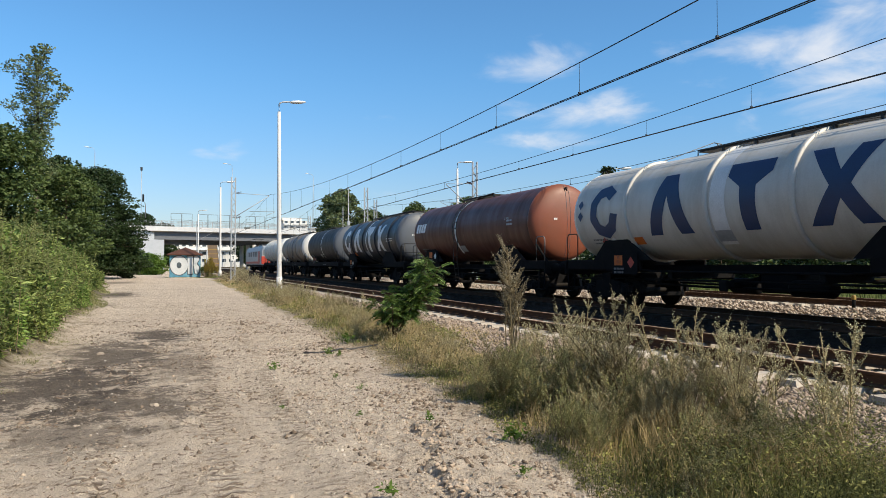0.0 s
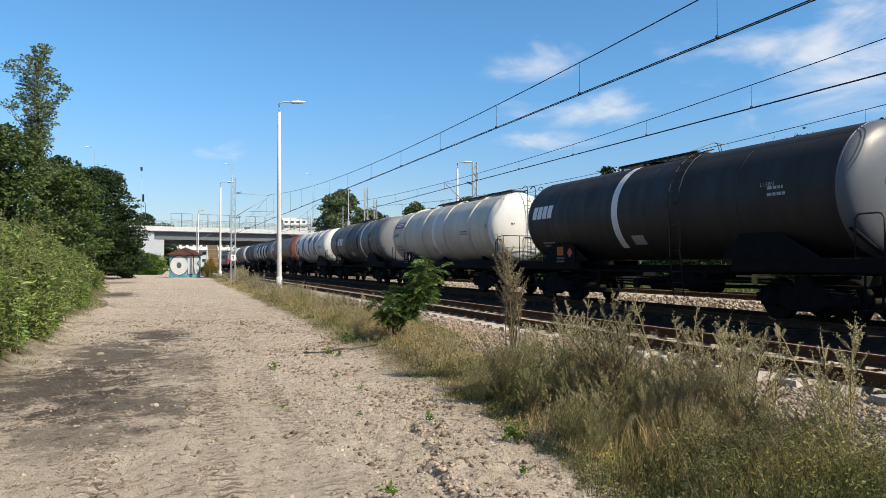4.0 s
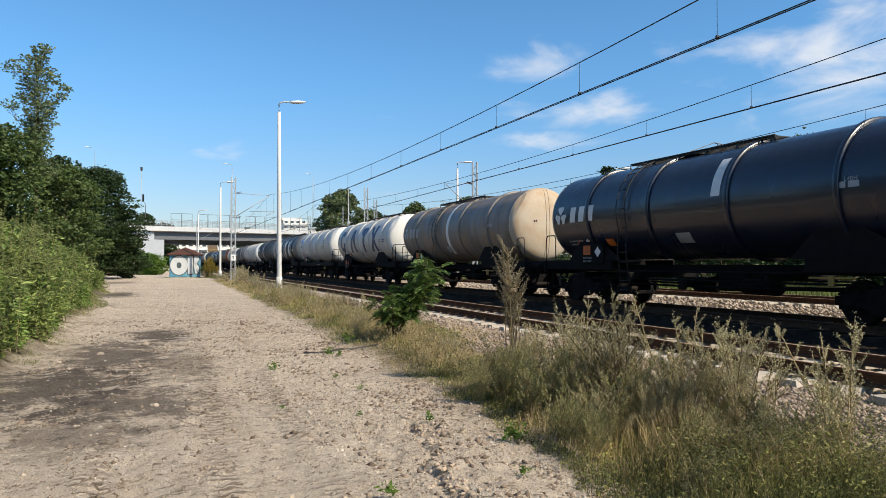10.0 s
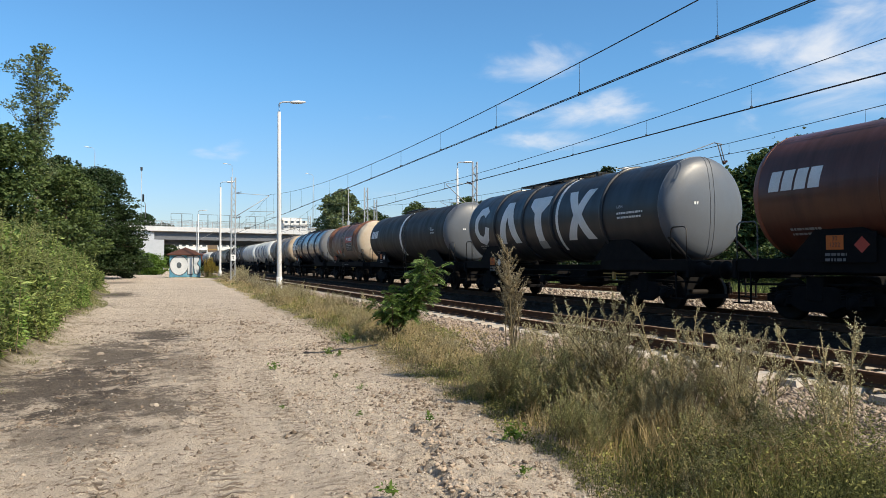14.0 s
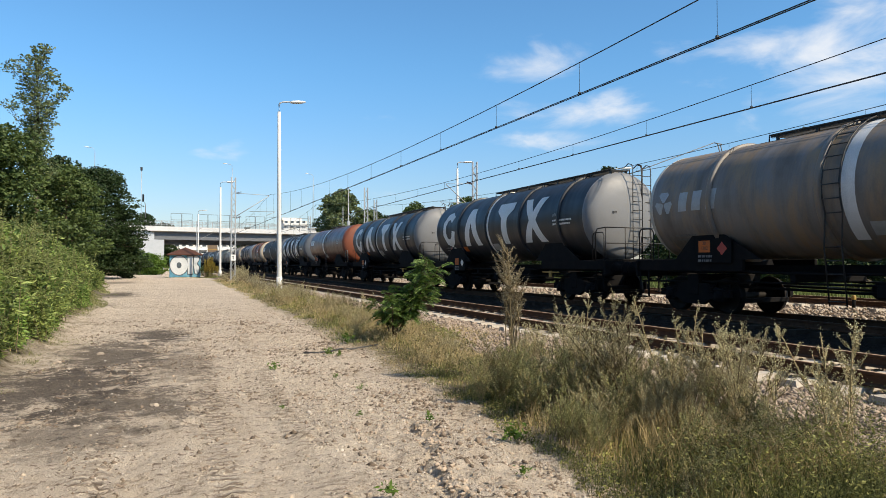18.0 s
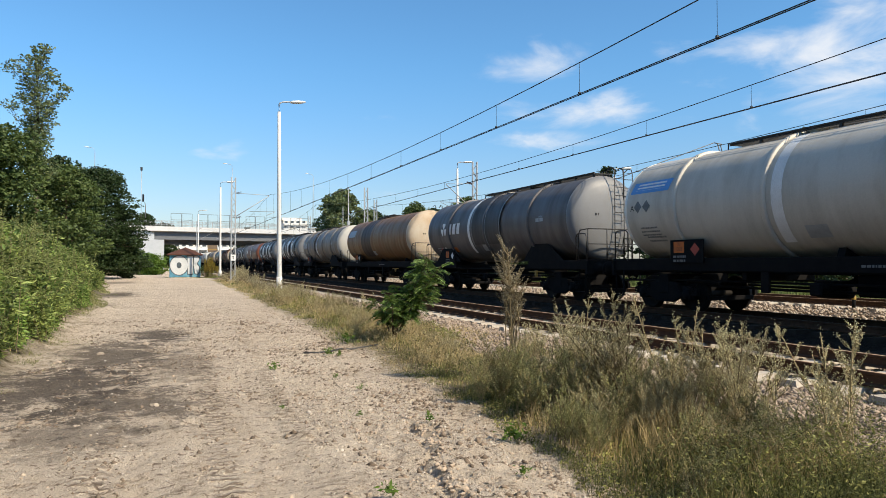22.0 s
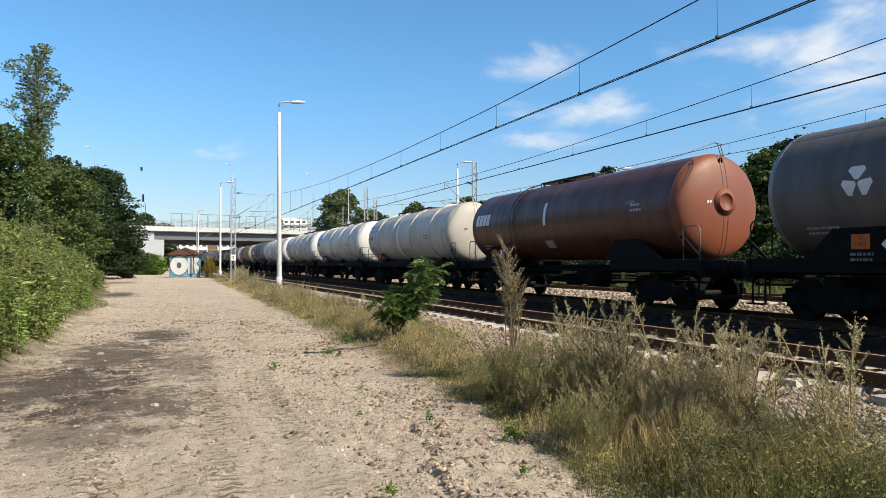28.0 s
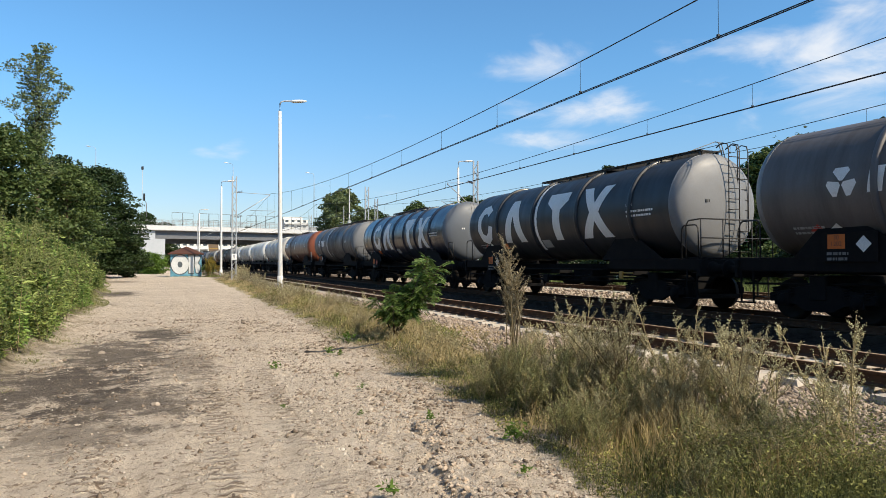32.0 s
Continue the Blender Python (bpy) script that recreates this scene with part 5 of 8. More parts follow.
    if sign in ("large_white", "large_blue", "blades") and seed % 4 != 1:
        for k, ink, nm in ((1.75, MAT["red"], "red"), (2.2, white, "white")):
            mark("hazard_sign", shift([[(-0.19, 0.03), (-0.03, -0.19), (0.19, -0.03), (0.03, 0.19)]], front + k, -0.98), ink, "tilted %s hazard diamond" % nm, ("hz", L, k))
        mark("orange_plate", shift(rect(0.42, 0.27), front + 3.4, -0.98), MAT["orange"], "orange hazard plate", ("op", L))
    # plates of the hazard board on the frame
    b = new("hazard_board")
    b.parent = w
    b.matrix_basis = pose(-1.29, L / 2 - 2.5 - 0.4 * rng.random(), 0.96 if sign.startswith("large") else 1.30)
    put(("board",), side_plate, dark, b)
    put(("orange_plate",), lambda: flat_sign(shift(rect(0.40, 0.30), -0.28, 0.42), 0.016), MAT["orange"], b, "orange hazard plate")
    part("plate_digits", lettering("30\n1202", 0.13), MAT["black"], b, at=pose(-0.019, 0.28, 0.435, 0, 0, -90))
    tagged(put(("small_print",), lambda: flat_sign(shift(bars(2, 0.5, 0.06, 0.05, 1, 0.1), -0.25, 0.14), 0.016), MAT["steel_grey"], b), "small unreadable lines", kind="stuff")
    put(("diamond_sign",), lambda: flat_sign(shift([[(-0.17, 0), (0, -0.17), (0.17, 0), (0, 0.17)]], 0.32, 0.36), 0.016), white if seed % 3 else MAT["red"], b)
    # writing bars on the frame and numbers on the rear end
    if not frameless:
        put(("frame_writing",), lambda: flat_sign(shift(bars(1, 1.3, 0.055, 0.05, 12), 0, 0), 0.0), MAT["steel_grey"], w, at=pose(-1.255, -L * 0.1, 1.2))
    if sign in ("blue_board", "red_board"):
        for y, ch in ((L / 2 - 0.75, "A"), (-L / 2 + 0.75, "B" if seed % 2 else "A")):
            part("end_letter", lettering(ch, 0.26), MAT["black"], w, "black end letter", pose(-RADIUS - 0.006, y, TANK_MID + 0.02, 0, 0, -90))
    code = {"small_white": "L1.5BN", "blades": "L4BH", "large_white": "L4BN", "large_blue": "L4BN"}.get(sign)
    if code:
        part("tank_code", lettering(code, 0.13), MAT["galv"] if sign != "large_blue" else MAT["blue_paint"], w, "painted tank code", pose(-RADIUS - 0.006, -L / 2 + 2.2, TANK_MID + (0.12 if sign != "small_white" else 0.22), 0, 0, -90))
    if not ladder:
        for dx in (-0.04, 0.11):
            put(("weld_line", L, dx), lambda: end_line(L, dx), MAT["steel_grey"], w, at=up)
    bm_key = ("end_number",)
    put(bm_key, lambda: add_end_bars(), MAT["black"] if end in ("white", "bare", "buff", "cream") else MAT["white_paint"], w, "painted number bars", pose(-0.25, -L / 2 + 0.035, TANK_MID + 0.1))
    return w


def lettering(text, size):
    key = ("lettering", text, size)
    if key not in MESH:
        MESH[key] = words(text, size)
    return MESH[key]


def add_end_bars():
    bm = bmesh.new()
    x = -0.35
    rng = random.Random(4)
    while x < 0.35:
        d = rng.uniform(0.05, 0.11)
        add_box(bm, x, x + d, -0.012, 0.03, -0.04, 0.04)
        x += d + 0.035
    return bm


# the train from its front to its rear: position of the tank's rear end, then its look
TRAIN = [
    tank_wagon(82.2, 12.6, "white", "white", "white tank wagon with dark hoops behind the locomotive", "", 6, seed=1),
    tank_wagon(67.1, 12.8, "rust_grey", "white", "dusty tan tank wagon with a pale end", "", 2, seed=2, side_ladder=-1.0),
    tank_wagon(53.9, 11.0, "matt_black", "darkgrey", "short black tank wagon with a pale thin band", "", 0, [(-0.05, 0.12)], walkway="short", seed=3),
    tank_wagon(38.0, 13.7, "black", "darkgrey", "dark tank wagon with large white painted shapes", "large_white", 4, [(0.0, 0.16)], True, seed=4),
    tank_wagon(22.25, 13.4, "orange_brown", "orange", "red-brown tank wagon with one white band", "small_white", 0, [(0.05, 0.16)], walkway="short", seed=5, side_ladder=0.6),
    tank_wagon(5.91, 14.05, "white", "white", "white tank wagon with large blue painted shapes", "large_blue", 4, [(0.02, 0.5)], True, seed=6),
    tank_wagon(-10.3, 13.98, "grey", "bare", "grey tank wagon with pale painted mark and pale grey end", "blades", 4, [(-0.18, 0.3)], cover=True, seed=7, walkway="middle"),
    tank_wagon(-26.35, 13.77, "cream", "white", "off-white tank wagon with a red board and ladder", "red_board", 4, [(0.0, 0.3)], True, seed=8),
    tank_wagon(-42.5, 13.65, "matt_black", "darkgrey", "black tank wagon with one white band", "small_white", 0, [(0.08, 0.3)], walkway="short", seed=9, side_ladder=-1.6),
    tank_wagon(-58.7, 13.9, "black", "darkgrey", "black tank wagon with large white painted shapes and ladder", "large_white", 4, [(0.05, 0.16)], True, seed=10),
    tank_wagon(-74.55, 13.65, "palegrey", "white", "pale grey tank wagon with a blue board", "blue_board", 4, [(-0.02, 0.3)], True, seed=11),
    tank_wagon(-90.35, 13.55, "white", "white", "white tank wagon with large blue painted shapes and ladder", "large_blue", 4, [(0.02, 0.4)], True, seed=12),
    tank_wagon(-106.17, 13.75, "rust_grey", "buff", "rust-stained grey tank wagon with a rust-streaked end", "blades", 4, [(0.0, 0.3)], seed=13, walkway="middle", side_ladder=1.6),
    tank_wagon(-122.5, 13.94, "blue", "bare", "glossy blue-black tank wagon with pale grey end", "blades", 4, [(-0.08, 0.3, 4, 46)], seed=14, side_ladder=2.6, walkway="middle"),
    tank_wagon(-135.1, 10.37, "rust", "buff", "short rusty brown tank wagon with a red and a black board", "red_mark", 2, None, walkway="short", seed=15, side_ladder=-0.7),
    tank_wagon(-151.1, 13.6, "matt_black", "darkgrey", "matt black tank wagon with one white band", "small_white", 0, [(0.015, 0.3)], walkway="short", seed=16, side_ladder=-0.6),
    tank_wagon(-166.8, 13.55, "black", "darkgrey", "black tank wagon with large white painted shapes", "large_white", 4, [(-0.075, 0.16)], False, seed=17, walkway="middle"),
    tank_wagon(-182.25, 12.95, "brown", "orange", "dark red-brown tank wagon with one white band", "small_white", 0, [(0.05, 0.3)], walkway="short", seed=18, side_ladder=-0.6),
    tank_wagon(-198.4, 13.8, "black", "bare", "black tank wagon with large white painted shapes and ladder", "large_white", 4, [(0.05, 0.16)], True, seed=19),
    tank_wagon(-214.6, 13.77, "black", "bare", "black tank wagon with large white painted shapes and ladder", "large_white", 4, [(0.05, 0.16)], True, seed=20),
    tank_wagon(-231.7, 14.6, "rust_grey", "cream", "dusty rust-stained grey tank wagon with pale end", "blades", 4, [(0.06, 0.3)], seed=21, side_ladder=1.2, walkway="middle"),
    tank_wagon(-248.2, 14.15, "tan", "buff", "rusty tan tank wagon with a dark band and pale board", "pale_board", 0, [(0.12, 2.2)], True, seed=22, walkway="short"),
    tank_wagon(-264.75, 13.95, "grey", "bare", "dark grey tank wagon with pale painted mark and ladder", "blades", 3, [(0.112, 0.24)], True, cover=True, seed=23),
    tank_wagon(-280.97, 13.9, "cream", "white", "off-white tank wagon with a blue board and bright end", "blue_board", 4, [(0.08, 0.3)], seed=24, walkway="middle"),
    tank_wagon(-297.22, 13.95, "cream", "white", "off-white tank wagon with a blue board and ladder", "blue_board", 4, [(0.05, 0.3)], True, seed=25),
    tank_wagon(-313.46, 13.95, "white", "white", "clean white tank wagon with a blue board and ladder", "blue_board", 4, [(0.02, 0.3)], True, seed=26),
    tank_wagon(-329.95, 14.15, "cream", "cream", "cream tank wagon with hoops and a blue board", "blue_board", 4, [(0.05, 0.3)], seed=27, walkway="middle"),
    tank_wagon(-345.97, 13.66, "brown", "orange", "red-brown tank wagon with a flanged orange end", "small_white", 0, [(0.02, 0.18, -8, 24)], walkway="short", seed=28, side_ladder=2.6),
    tank_wagon(-362.3, 13.9, "grey", "bare", "grey tank wagon with pale painted mark and ladder", "blades", 3, [(0.105, 0.24)], True, cover=True, seed=29),
    tank_wagon(-379.9, 15.18, "blue", "darkgrey", "dark blue tank wagon with large white painted shapes", "large_white", 4, None, False, seed=30, walkway="middle"),
    tank_wagon(-396.25, 13.98, "black", "bare", "black tank wagon with large white painted shapes and ladder", "large_white", 4, [(0.05, 0.16)], True, seed=31),
    tank_wagon(-412.6, 14.2, "grey", "bare", "grey tank wagon with a pale painted mark at the rear", "blades", 3, None, True, seed=32),
]


# ---- locomotive ----
def locomotive(front_y):
    loco = thing("locomotive", pose(TRAIN_AXIS, front_y - 9.5, RAIL_TOP), "grey electric locomotive with red ends and dark roof", "locomotive")
    body = bmesh.new()
    prof = [(-1.48, 1.15), (-1.5, 2.2), (-1.46, 3.1), (-1.15, 3.75), (1.15, 3.75), (1.46, 3.1), (1.5, 2.2), (1.48, 1.15)]
    ends = [(-8.8, 0.86, 0.0), (-8.3, 1.0, 0.0), (8.3, 1.0, 0.0), (8.8, 0.86, 0.0)]
    rows = [[body.verts.new((x * k, y, 1.15 + (z - 1.15) * (0.9 if k < 1 else 1))) for x, z in prof] for y, k, _ in ends]
    for a, b in zip(rows, rows[1:]):
        for j in range(len(prof)):
            body.faces.new((a[j], a[(j + 1) % len(prof)], b[(j + 1) % len(prof)], b[j]))
    body.faces.new(rows[0]), body.faces.new(list(reversed(rows[-1])))
    bmesh.ops.recalc_face_normals(body, faces=body.faces)
    bmesh.ops.bevel(body, geom=body.edges[:], offset=0.05, segments=2, affect="EDGES")
    part("body", body, MAT["galv"], loco, "grey body shell")
    part("cab_panel", box(-1.36, 1.36, -8.84, -8.78, 1.25, 2.3, 0.02), MAT["red"], loco, "red cab front")
    part("cab_side", box(-1.525, -1.49, -8.1, -6.2, 1.3, 3.0, 0.01), MAT["red"], loco, "red cab side")
    part("windscreen", box(-1.1, 1.1, -8.80, -8.70, 2.45, 3.2, 0.02), MAT["black"], loco, "dark windscreen")
    for y in (-4, -1.5, 1.5, 4):
        part("side_grille", box(-1.53, -1.49, y - 0.8, y + 0.8, 2.3, 3.0, 0.01), MAT["steel_grey"], loco)
    part("side_stripe", box(-1.528, -1.49, -6.1, 8.1, 1.3, 1.6, 0.005), MAT["red"], loco, "red lower stripe")
    part("frame", box(-1.35, 1.35, -8.9, 8.9, 0.8, 1.15, 0.04), MAT["steel_dark"], loco)
    part("roof_gear", add_box(box(-0.8, 0.8, -5, -2, 3.75, 4.0, 0.05), -0.8, 0.8, 0, 4, 3.75, 3.95, 0.05), MAT["steel_grey"], loco)
    part("pantograph", add_tube(add_tube(add_tube(bmesh.new(), [(-0.5, 5, 4.0), (-0.1, 6.6, 4.35), (-0.6, 5.1, 5.12)], 0.03), [(0.5, 5, 4.0), (0.1, 6.6, 4.35), (0.6, 5.1, 5.12)], 0.03), [(-0.9, 5.1, 5.12), (0.9, 5.1, 5.12)], 0.03), MAT["steel_dark"], loco)
    for s in (-1, 1):
        bogie(loco, s * 4.6)
        for x in (-0.875, 0.875):
            put(("buffer",), buffer_mesh, MAT["steel_dark"], loco, at=pose(x, s * 8.9, 1.06, 0, 0, 0 if s > 0 else 180))
    return loco


TRAIN.insert(0, locomotive(116.0))


# ---- lamps, masts and wires ----
def lamp_head():
    bm = lathe([(0.0, -0.45), (0.09, -0.44), (0.15, -0.3), (0.17, 0.0), (0.13, 0.25), (0.06, 0.42), (0, 0.45)], 16, Matrix.Rotation(radians(-90), 4, "Z") @ Matrix.Diagonal((1, 1, 0.55, 1)))
    return bm


def lamp_post(x, y, h, turn, label, lean=0.0, arm=1.05):
    t = thing("street_lamp", pose(x, y, float(ground_height(x, y)) - 0.05, 0, lean, 0), label, "street lamp", "street lamps")
    part("pole", smooth(tube([(0, 0, 0), (0, 0, 0.9), (0, 0, h * 0.5), (0, 0, h - 0.55)], 0.155, 14, 0.085)), MAT["post"], t, "tapered pale concrete pole")
    part("base_sleeve", smooth(tube([(0, 0, 0), (0, 0, 0.4), (0, 0, 0.8)], 0.178, 14, 0.158)), MAT["post"], t)
    c, s = math.cos(radians(turn)), math.sin(radians(turn))
    pts = [(0, 0, h - 0.6), (0, 0, h - 0.15), (0.06 * c, 0.06 * s, h - 0.04), (0.2 * c, 0.2 * s, h + 0.02), (0.6 * c, 0.6 * s, h + 0.06)]
    part("arm", tube(pts, 0.04, 8), MAT["galv"], t)
    part("lamp_head", lamp_head(), MAT["white_paint"], t, "white lamp head", pose(arm * c, arm * s, h + 0.08, 0, -5, turn))
    return t


for lx, ly in ((6.06, 38.7), (6.0, 79.2), (5.80, 123.6)):
    lamp_post(lx, ly, 10.5, 0, "tall pale concrete street lamp beside the track", -0.35 if ly == 38.7 else 0)
lamp_post(24.2, 55.8, 10.4, 0, "pale concrete street lamp beyond the tracks")
lamp_post(29.3, 40.0, 8.1, 0, "pale street lamp beyond the train")


def lattice_mast(x, y, h, label, w=0.34):
    t = thing("catenary_mast", pose(x, y, float(ground_height(x, y)) - 0.1), label, "catenary mast", "catenary masts")
    for sx in (-1, 1):
        part("mast_leg", box(sx * w / 2 - 0.045, sx * w / 2 + 0.045, -0.07, 0.07, 0, h, 0.01), MAT["galv"], t)
    bm = bmesh.new()
    z, k = 0.3, 1
    while z < h - 0.5:
        add_tube(bm, [(-k * w / 2, 0.05, z), (k * w / 2, 0.05, z + 0.5)], 0.02, 4)
        add_tube(bm, [(-k * w / 2, -0.05, z), (k * w / 2, -0.05, z + 0.5)], 0.02, 4)
        z, k = z + 0.5, -k
    part("lacing", bm, MAT["galv"], t)
    part("foot", box(-0.4, 0.4, -0.4, 0.4, -0.2, 0.2, 0.03), MAT["concrete"], t)
    return t


def cantilever(mast, reach, z_top=7.2, z_low=5.9, sign=1):
    """The swinging arm that carries the wires, in the mast's space."""
    part("cantilever_tube", tube([(0, 0, z_low - 0.6), (sign * reach, 0, z_top)], 0.035, 6), MAT["galv"], mast)
    part("stay_tube", tube([(0, 0, z_top + 0.15), (sign * reach, 0, z_top + 0.05)], 0.022, 6), MAT["galv"], mast)
    part("register_arm", tube([(sign * reach * 0.45, 0, z_low), (sign * (reach + 0.5), 0, z_low + 0.02), (sign * (reach - 0.2), 0, z_low - 0.3)], 0.02, 5), MAT["galv"], mast)
    for zz in (z_low - 0.58, z_top + 0.14):
        bm = bmesh.new()
        for k in range(6):
            a = 0.25 + 0.07 * k
            add_tube(bm, [(sign * a, 0, zz + 0.02 * k), (sign * (a + 0.03), 0, zz + 0.02 * k)], 0.07, 8)
        part("insulator", bm, MAT["insulator"], mast)


m1 = lattice_mast(5.62, 60.5, 8.9, "grey lattice catenary mast with a white sign plate")
cantilever(m1, 2.95, 7.42, 6.05)
part("sign_plate", box(-0.21, 0.21, -0.12, -0.09, 1.85, 2.36, 0.01), MAT["white_paint"], m1, "white sign plate")
part("sign_mark", add_box(box(-0.03, 0.03, -0.128, -0.118, 1.97, 2.12), -0.07, 0.07, -0.128, -0.118, 2.14, 2.22), MAT["black"], m1)
m2 = lattice_mast(21.57, 46.5, 9.0, "grey lattice catenary mast beyond the train")
cantilever(m2, 2.3, sign=-1)
m3 = lattice_mast(18.9, 66.5, 9.0, "grey lattice catenary mast beyond the train")
m4 = lattice_mast(23.1, 77.3, 9.0, "grey lattice catenary mast beyond the tracks")
m5 = lattice_mast(5.9, 128.0, 9.0, "grey lattice catenary mast near the bridge")
cantilever(m5, 3.3, 7.5, 6.2)
m6 = lattice_mast(21.9, 110.0, 9.0, "grey lattice catenary mast near the bridge")
cantilever(m6, 2.3, sign=-1)


def catenary(axis, contact, supports, sag, gap, first, step, label, pair=True):
    """Carrier wire, contact wires and droppers over one track."""
    t = thing("overhead_wire", pose(axis, 0, 0), label, "overhead wire", "overhead wires")
    spans = list(zip(supports, supports[1:]))
    top = contact + sag + gap

    def carrier(y):
        for a, b in spans:
            if a <= y <= b:
                u = (y - a) / (b - a)
                return top - 4 * sag * u * (1 - u)
        return top

    ys = np.arange(supports[0], supports[-1] + 0.1, 3.0)
    part("carrier_wire", tube([(0, y, carrier(y)) for y in ys], 0.012, 5), MAT["wire"], t)
    for d in ((-0.03, 0.03) if pair else (0,)):
        part("contact_wire", tube([(d, y, contact) for y in ys[::4]], 0.011, 5), MAT["wire"], t)
    y = first - step * int((first - supports[0]) / step)
    while y < min(supports[-1], 120):
        part("dropper", add_box(tube([(0, y, contact), (0, y, carrier(y))], 0.006, 4), -0.025, 0.025, y - 0.02, y + 0.02, contact, contact + 0.05), MAT["wire"], t)
        y += step
    return t


catenary(NEAR_AXIS, 5.31, (-90, -14.5, 60.5, 128, 190), 1.6, 0.59, 8.85, 4.1, "overhead wires above the empty near track")
catenary(TRAIN_AXIS, 5.60, (-70, -8, 68, 128, 190), 1.45, 0.33, 13.5, 4.2, "overhead wires above the train")
catenary(FAR_AXIS, 5.58, (-80, -8, 66, 110, 190), 1.45, 0.30, 14.1, 5.3, "overhead wires above the far track", False)


# ---- bridge ----
MAT["bridge_white"] = worn("weathered_white_concrete", (0.60, 0.61, 0.62), (0.50, 0.51, 0.53), 1.2, 0.8)
MAT["bridge_wall"] = worn("grey_white_render", (0.44, 0.47, 0.51), (0.36, 0.39, 0.43), 0.8, 0.85)
MAT["graffiti_white"] = worn("chalky_graffiti_white", (0.60, 0.63, 0.65), (0.45, 0.49, 0.52), 1.5, 0.8)
MAT["graffiti_line"] = worn("faded_graffiti_black", (0.07, 0.085, 0.10), (0.13, 0.16, 0.18), 3, 0.8)
def bridge():
    t = thing("road_bridge", pose(0, 147, 0, 0, 0, 13), "white concrete road bridge with steel girders and railings", "bridge")
    conc = MAT["bridge_white"]
    part("deck_edge", box(-14, 36, -0.25, 0.25, 8.0, 8.9, 0.03), conc, t, "white painted deck edge")
    part("deck", box(-60, 80, 0.26, 11.6, 7.9, 8.7), MAT["concrete"], t)
    part("parapet", box(-60, -14.02, -0.2, 0.25, 7.9, 8.95), conc, t)
    for i, y in enumerate((0.8, 3.6, 6.4, 9.2)):
        low = 5.6 if i else 6.36
        part("girder", add_box(box(-1.1, 36, y - 0.02, y + 0.02, low + 0.09, 7.98), -1.1, 36, y - 0.25, y + 0.25, low, low + 0.09), MAT["girder"], t, "blue-grey painted steel girder")
    part("abutment", box(-14, -1.2, 0.4, 12, -0.2, 7.84, 0.05), MAT["bridge_wall"], t, "pale grey rendered abutment wall")
    part("abutment_front", box(-3.8, 0.55, -0.1, 0.38, -0.2, 6.3, 0.04), MAT["bridge_wall"], t, "pale grey wing wall")
    for x in (19.4, 27.5, 34):
        for y in (1.5, 5.5, 9.5):
            part("pier", smooth(tube([(x, y, -0.2), (x, y, 5.6)], 0.42, 14)), MAT["concrete"], t)
    # railings with posts
    bm = bmesh.new()
    for z in (8.95, 9.25, 9.55, 9.85, 10.05):
        add_tube(bm, [(-40, 0, z), (36, 0, z)], 0.03, 4)
    part("railing", bm, MAT["galv"], t)
    for i in range(39):
        x = -40 + i * 2
        part("railing_post", kept(("railing_post",), lambda: box(-0.04, 0.04, -0.04, 0.04, 8.9, 10.1, 0.005)), MAT["galv"], t, at=pose(x, 0, 0))
    bars_v, bars_f = [], []
    cube = np.array([(x, y, z) for x in (0, 0.035) for y in (-0.02, 0.02) for z in (8.92, 10.02)])
    faces = np.array([(0, 1, 3, 2), (4, 6, 7, 5), (0, 4, 5, 1), (2, 3, 7, 6)])
    for i in range(330):
        bars_v.append(cube + (-40 + i * 0.23, 0, 0))
        bars_f.append(faces + 8 * i)
    tagged(part("railing_bars", soup("railing_bars", np.concatenate(bars_v), np.concatenate(bars_f), MAT["galv"]), None, t), "close-set upright railing bars", kind="stuff")
    # mesh screens over the tracks
    for i, (x0, n) in enumerate(((1.8, 2), (7.0, 2), (11.5, 2), (17.0, 3), (25.0, 3))):
        for k in range(n):
            x = x0 + k * 2.1
            bm = bmesh.new()
            for a, b in (((x, -0.1, 8.95), (x, -0.1, 11.6)), ((x + 2, -0.1, 8.95), (x + 2, -0.1, 11.6)), ((x, -0.1, 11.6), (x + 2, -0.1, 11.6)), ((x, -0.1, 10.3), (x + 2, -0.1, 10.3))):
                add_tube(bm, [a, b], 0.035, 4)
            part("screen_frame", bm, MAT["steel_grey"], t)
    return t


bridge()


def rendered_wall():
    m, nt, b = start_mat("graffiti_wall_render", 0.85)
    v = mapped(nt)
    col = ramp_node(nt, tex_noise(nt, v, 1.4, 5, 0.6), [(0.4, (0.06, 0.20, 0.30)), (0.55, (0.10, 0.30, 0.42)), (0.72, (0.25, 0.40, 0.45))])
    nt.links.new(col, b.inputs["Base Color"])
    return m


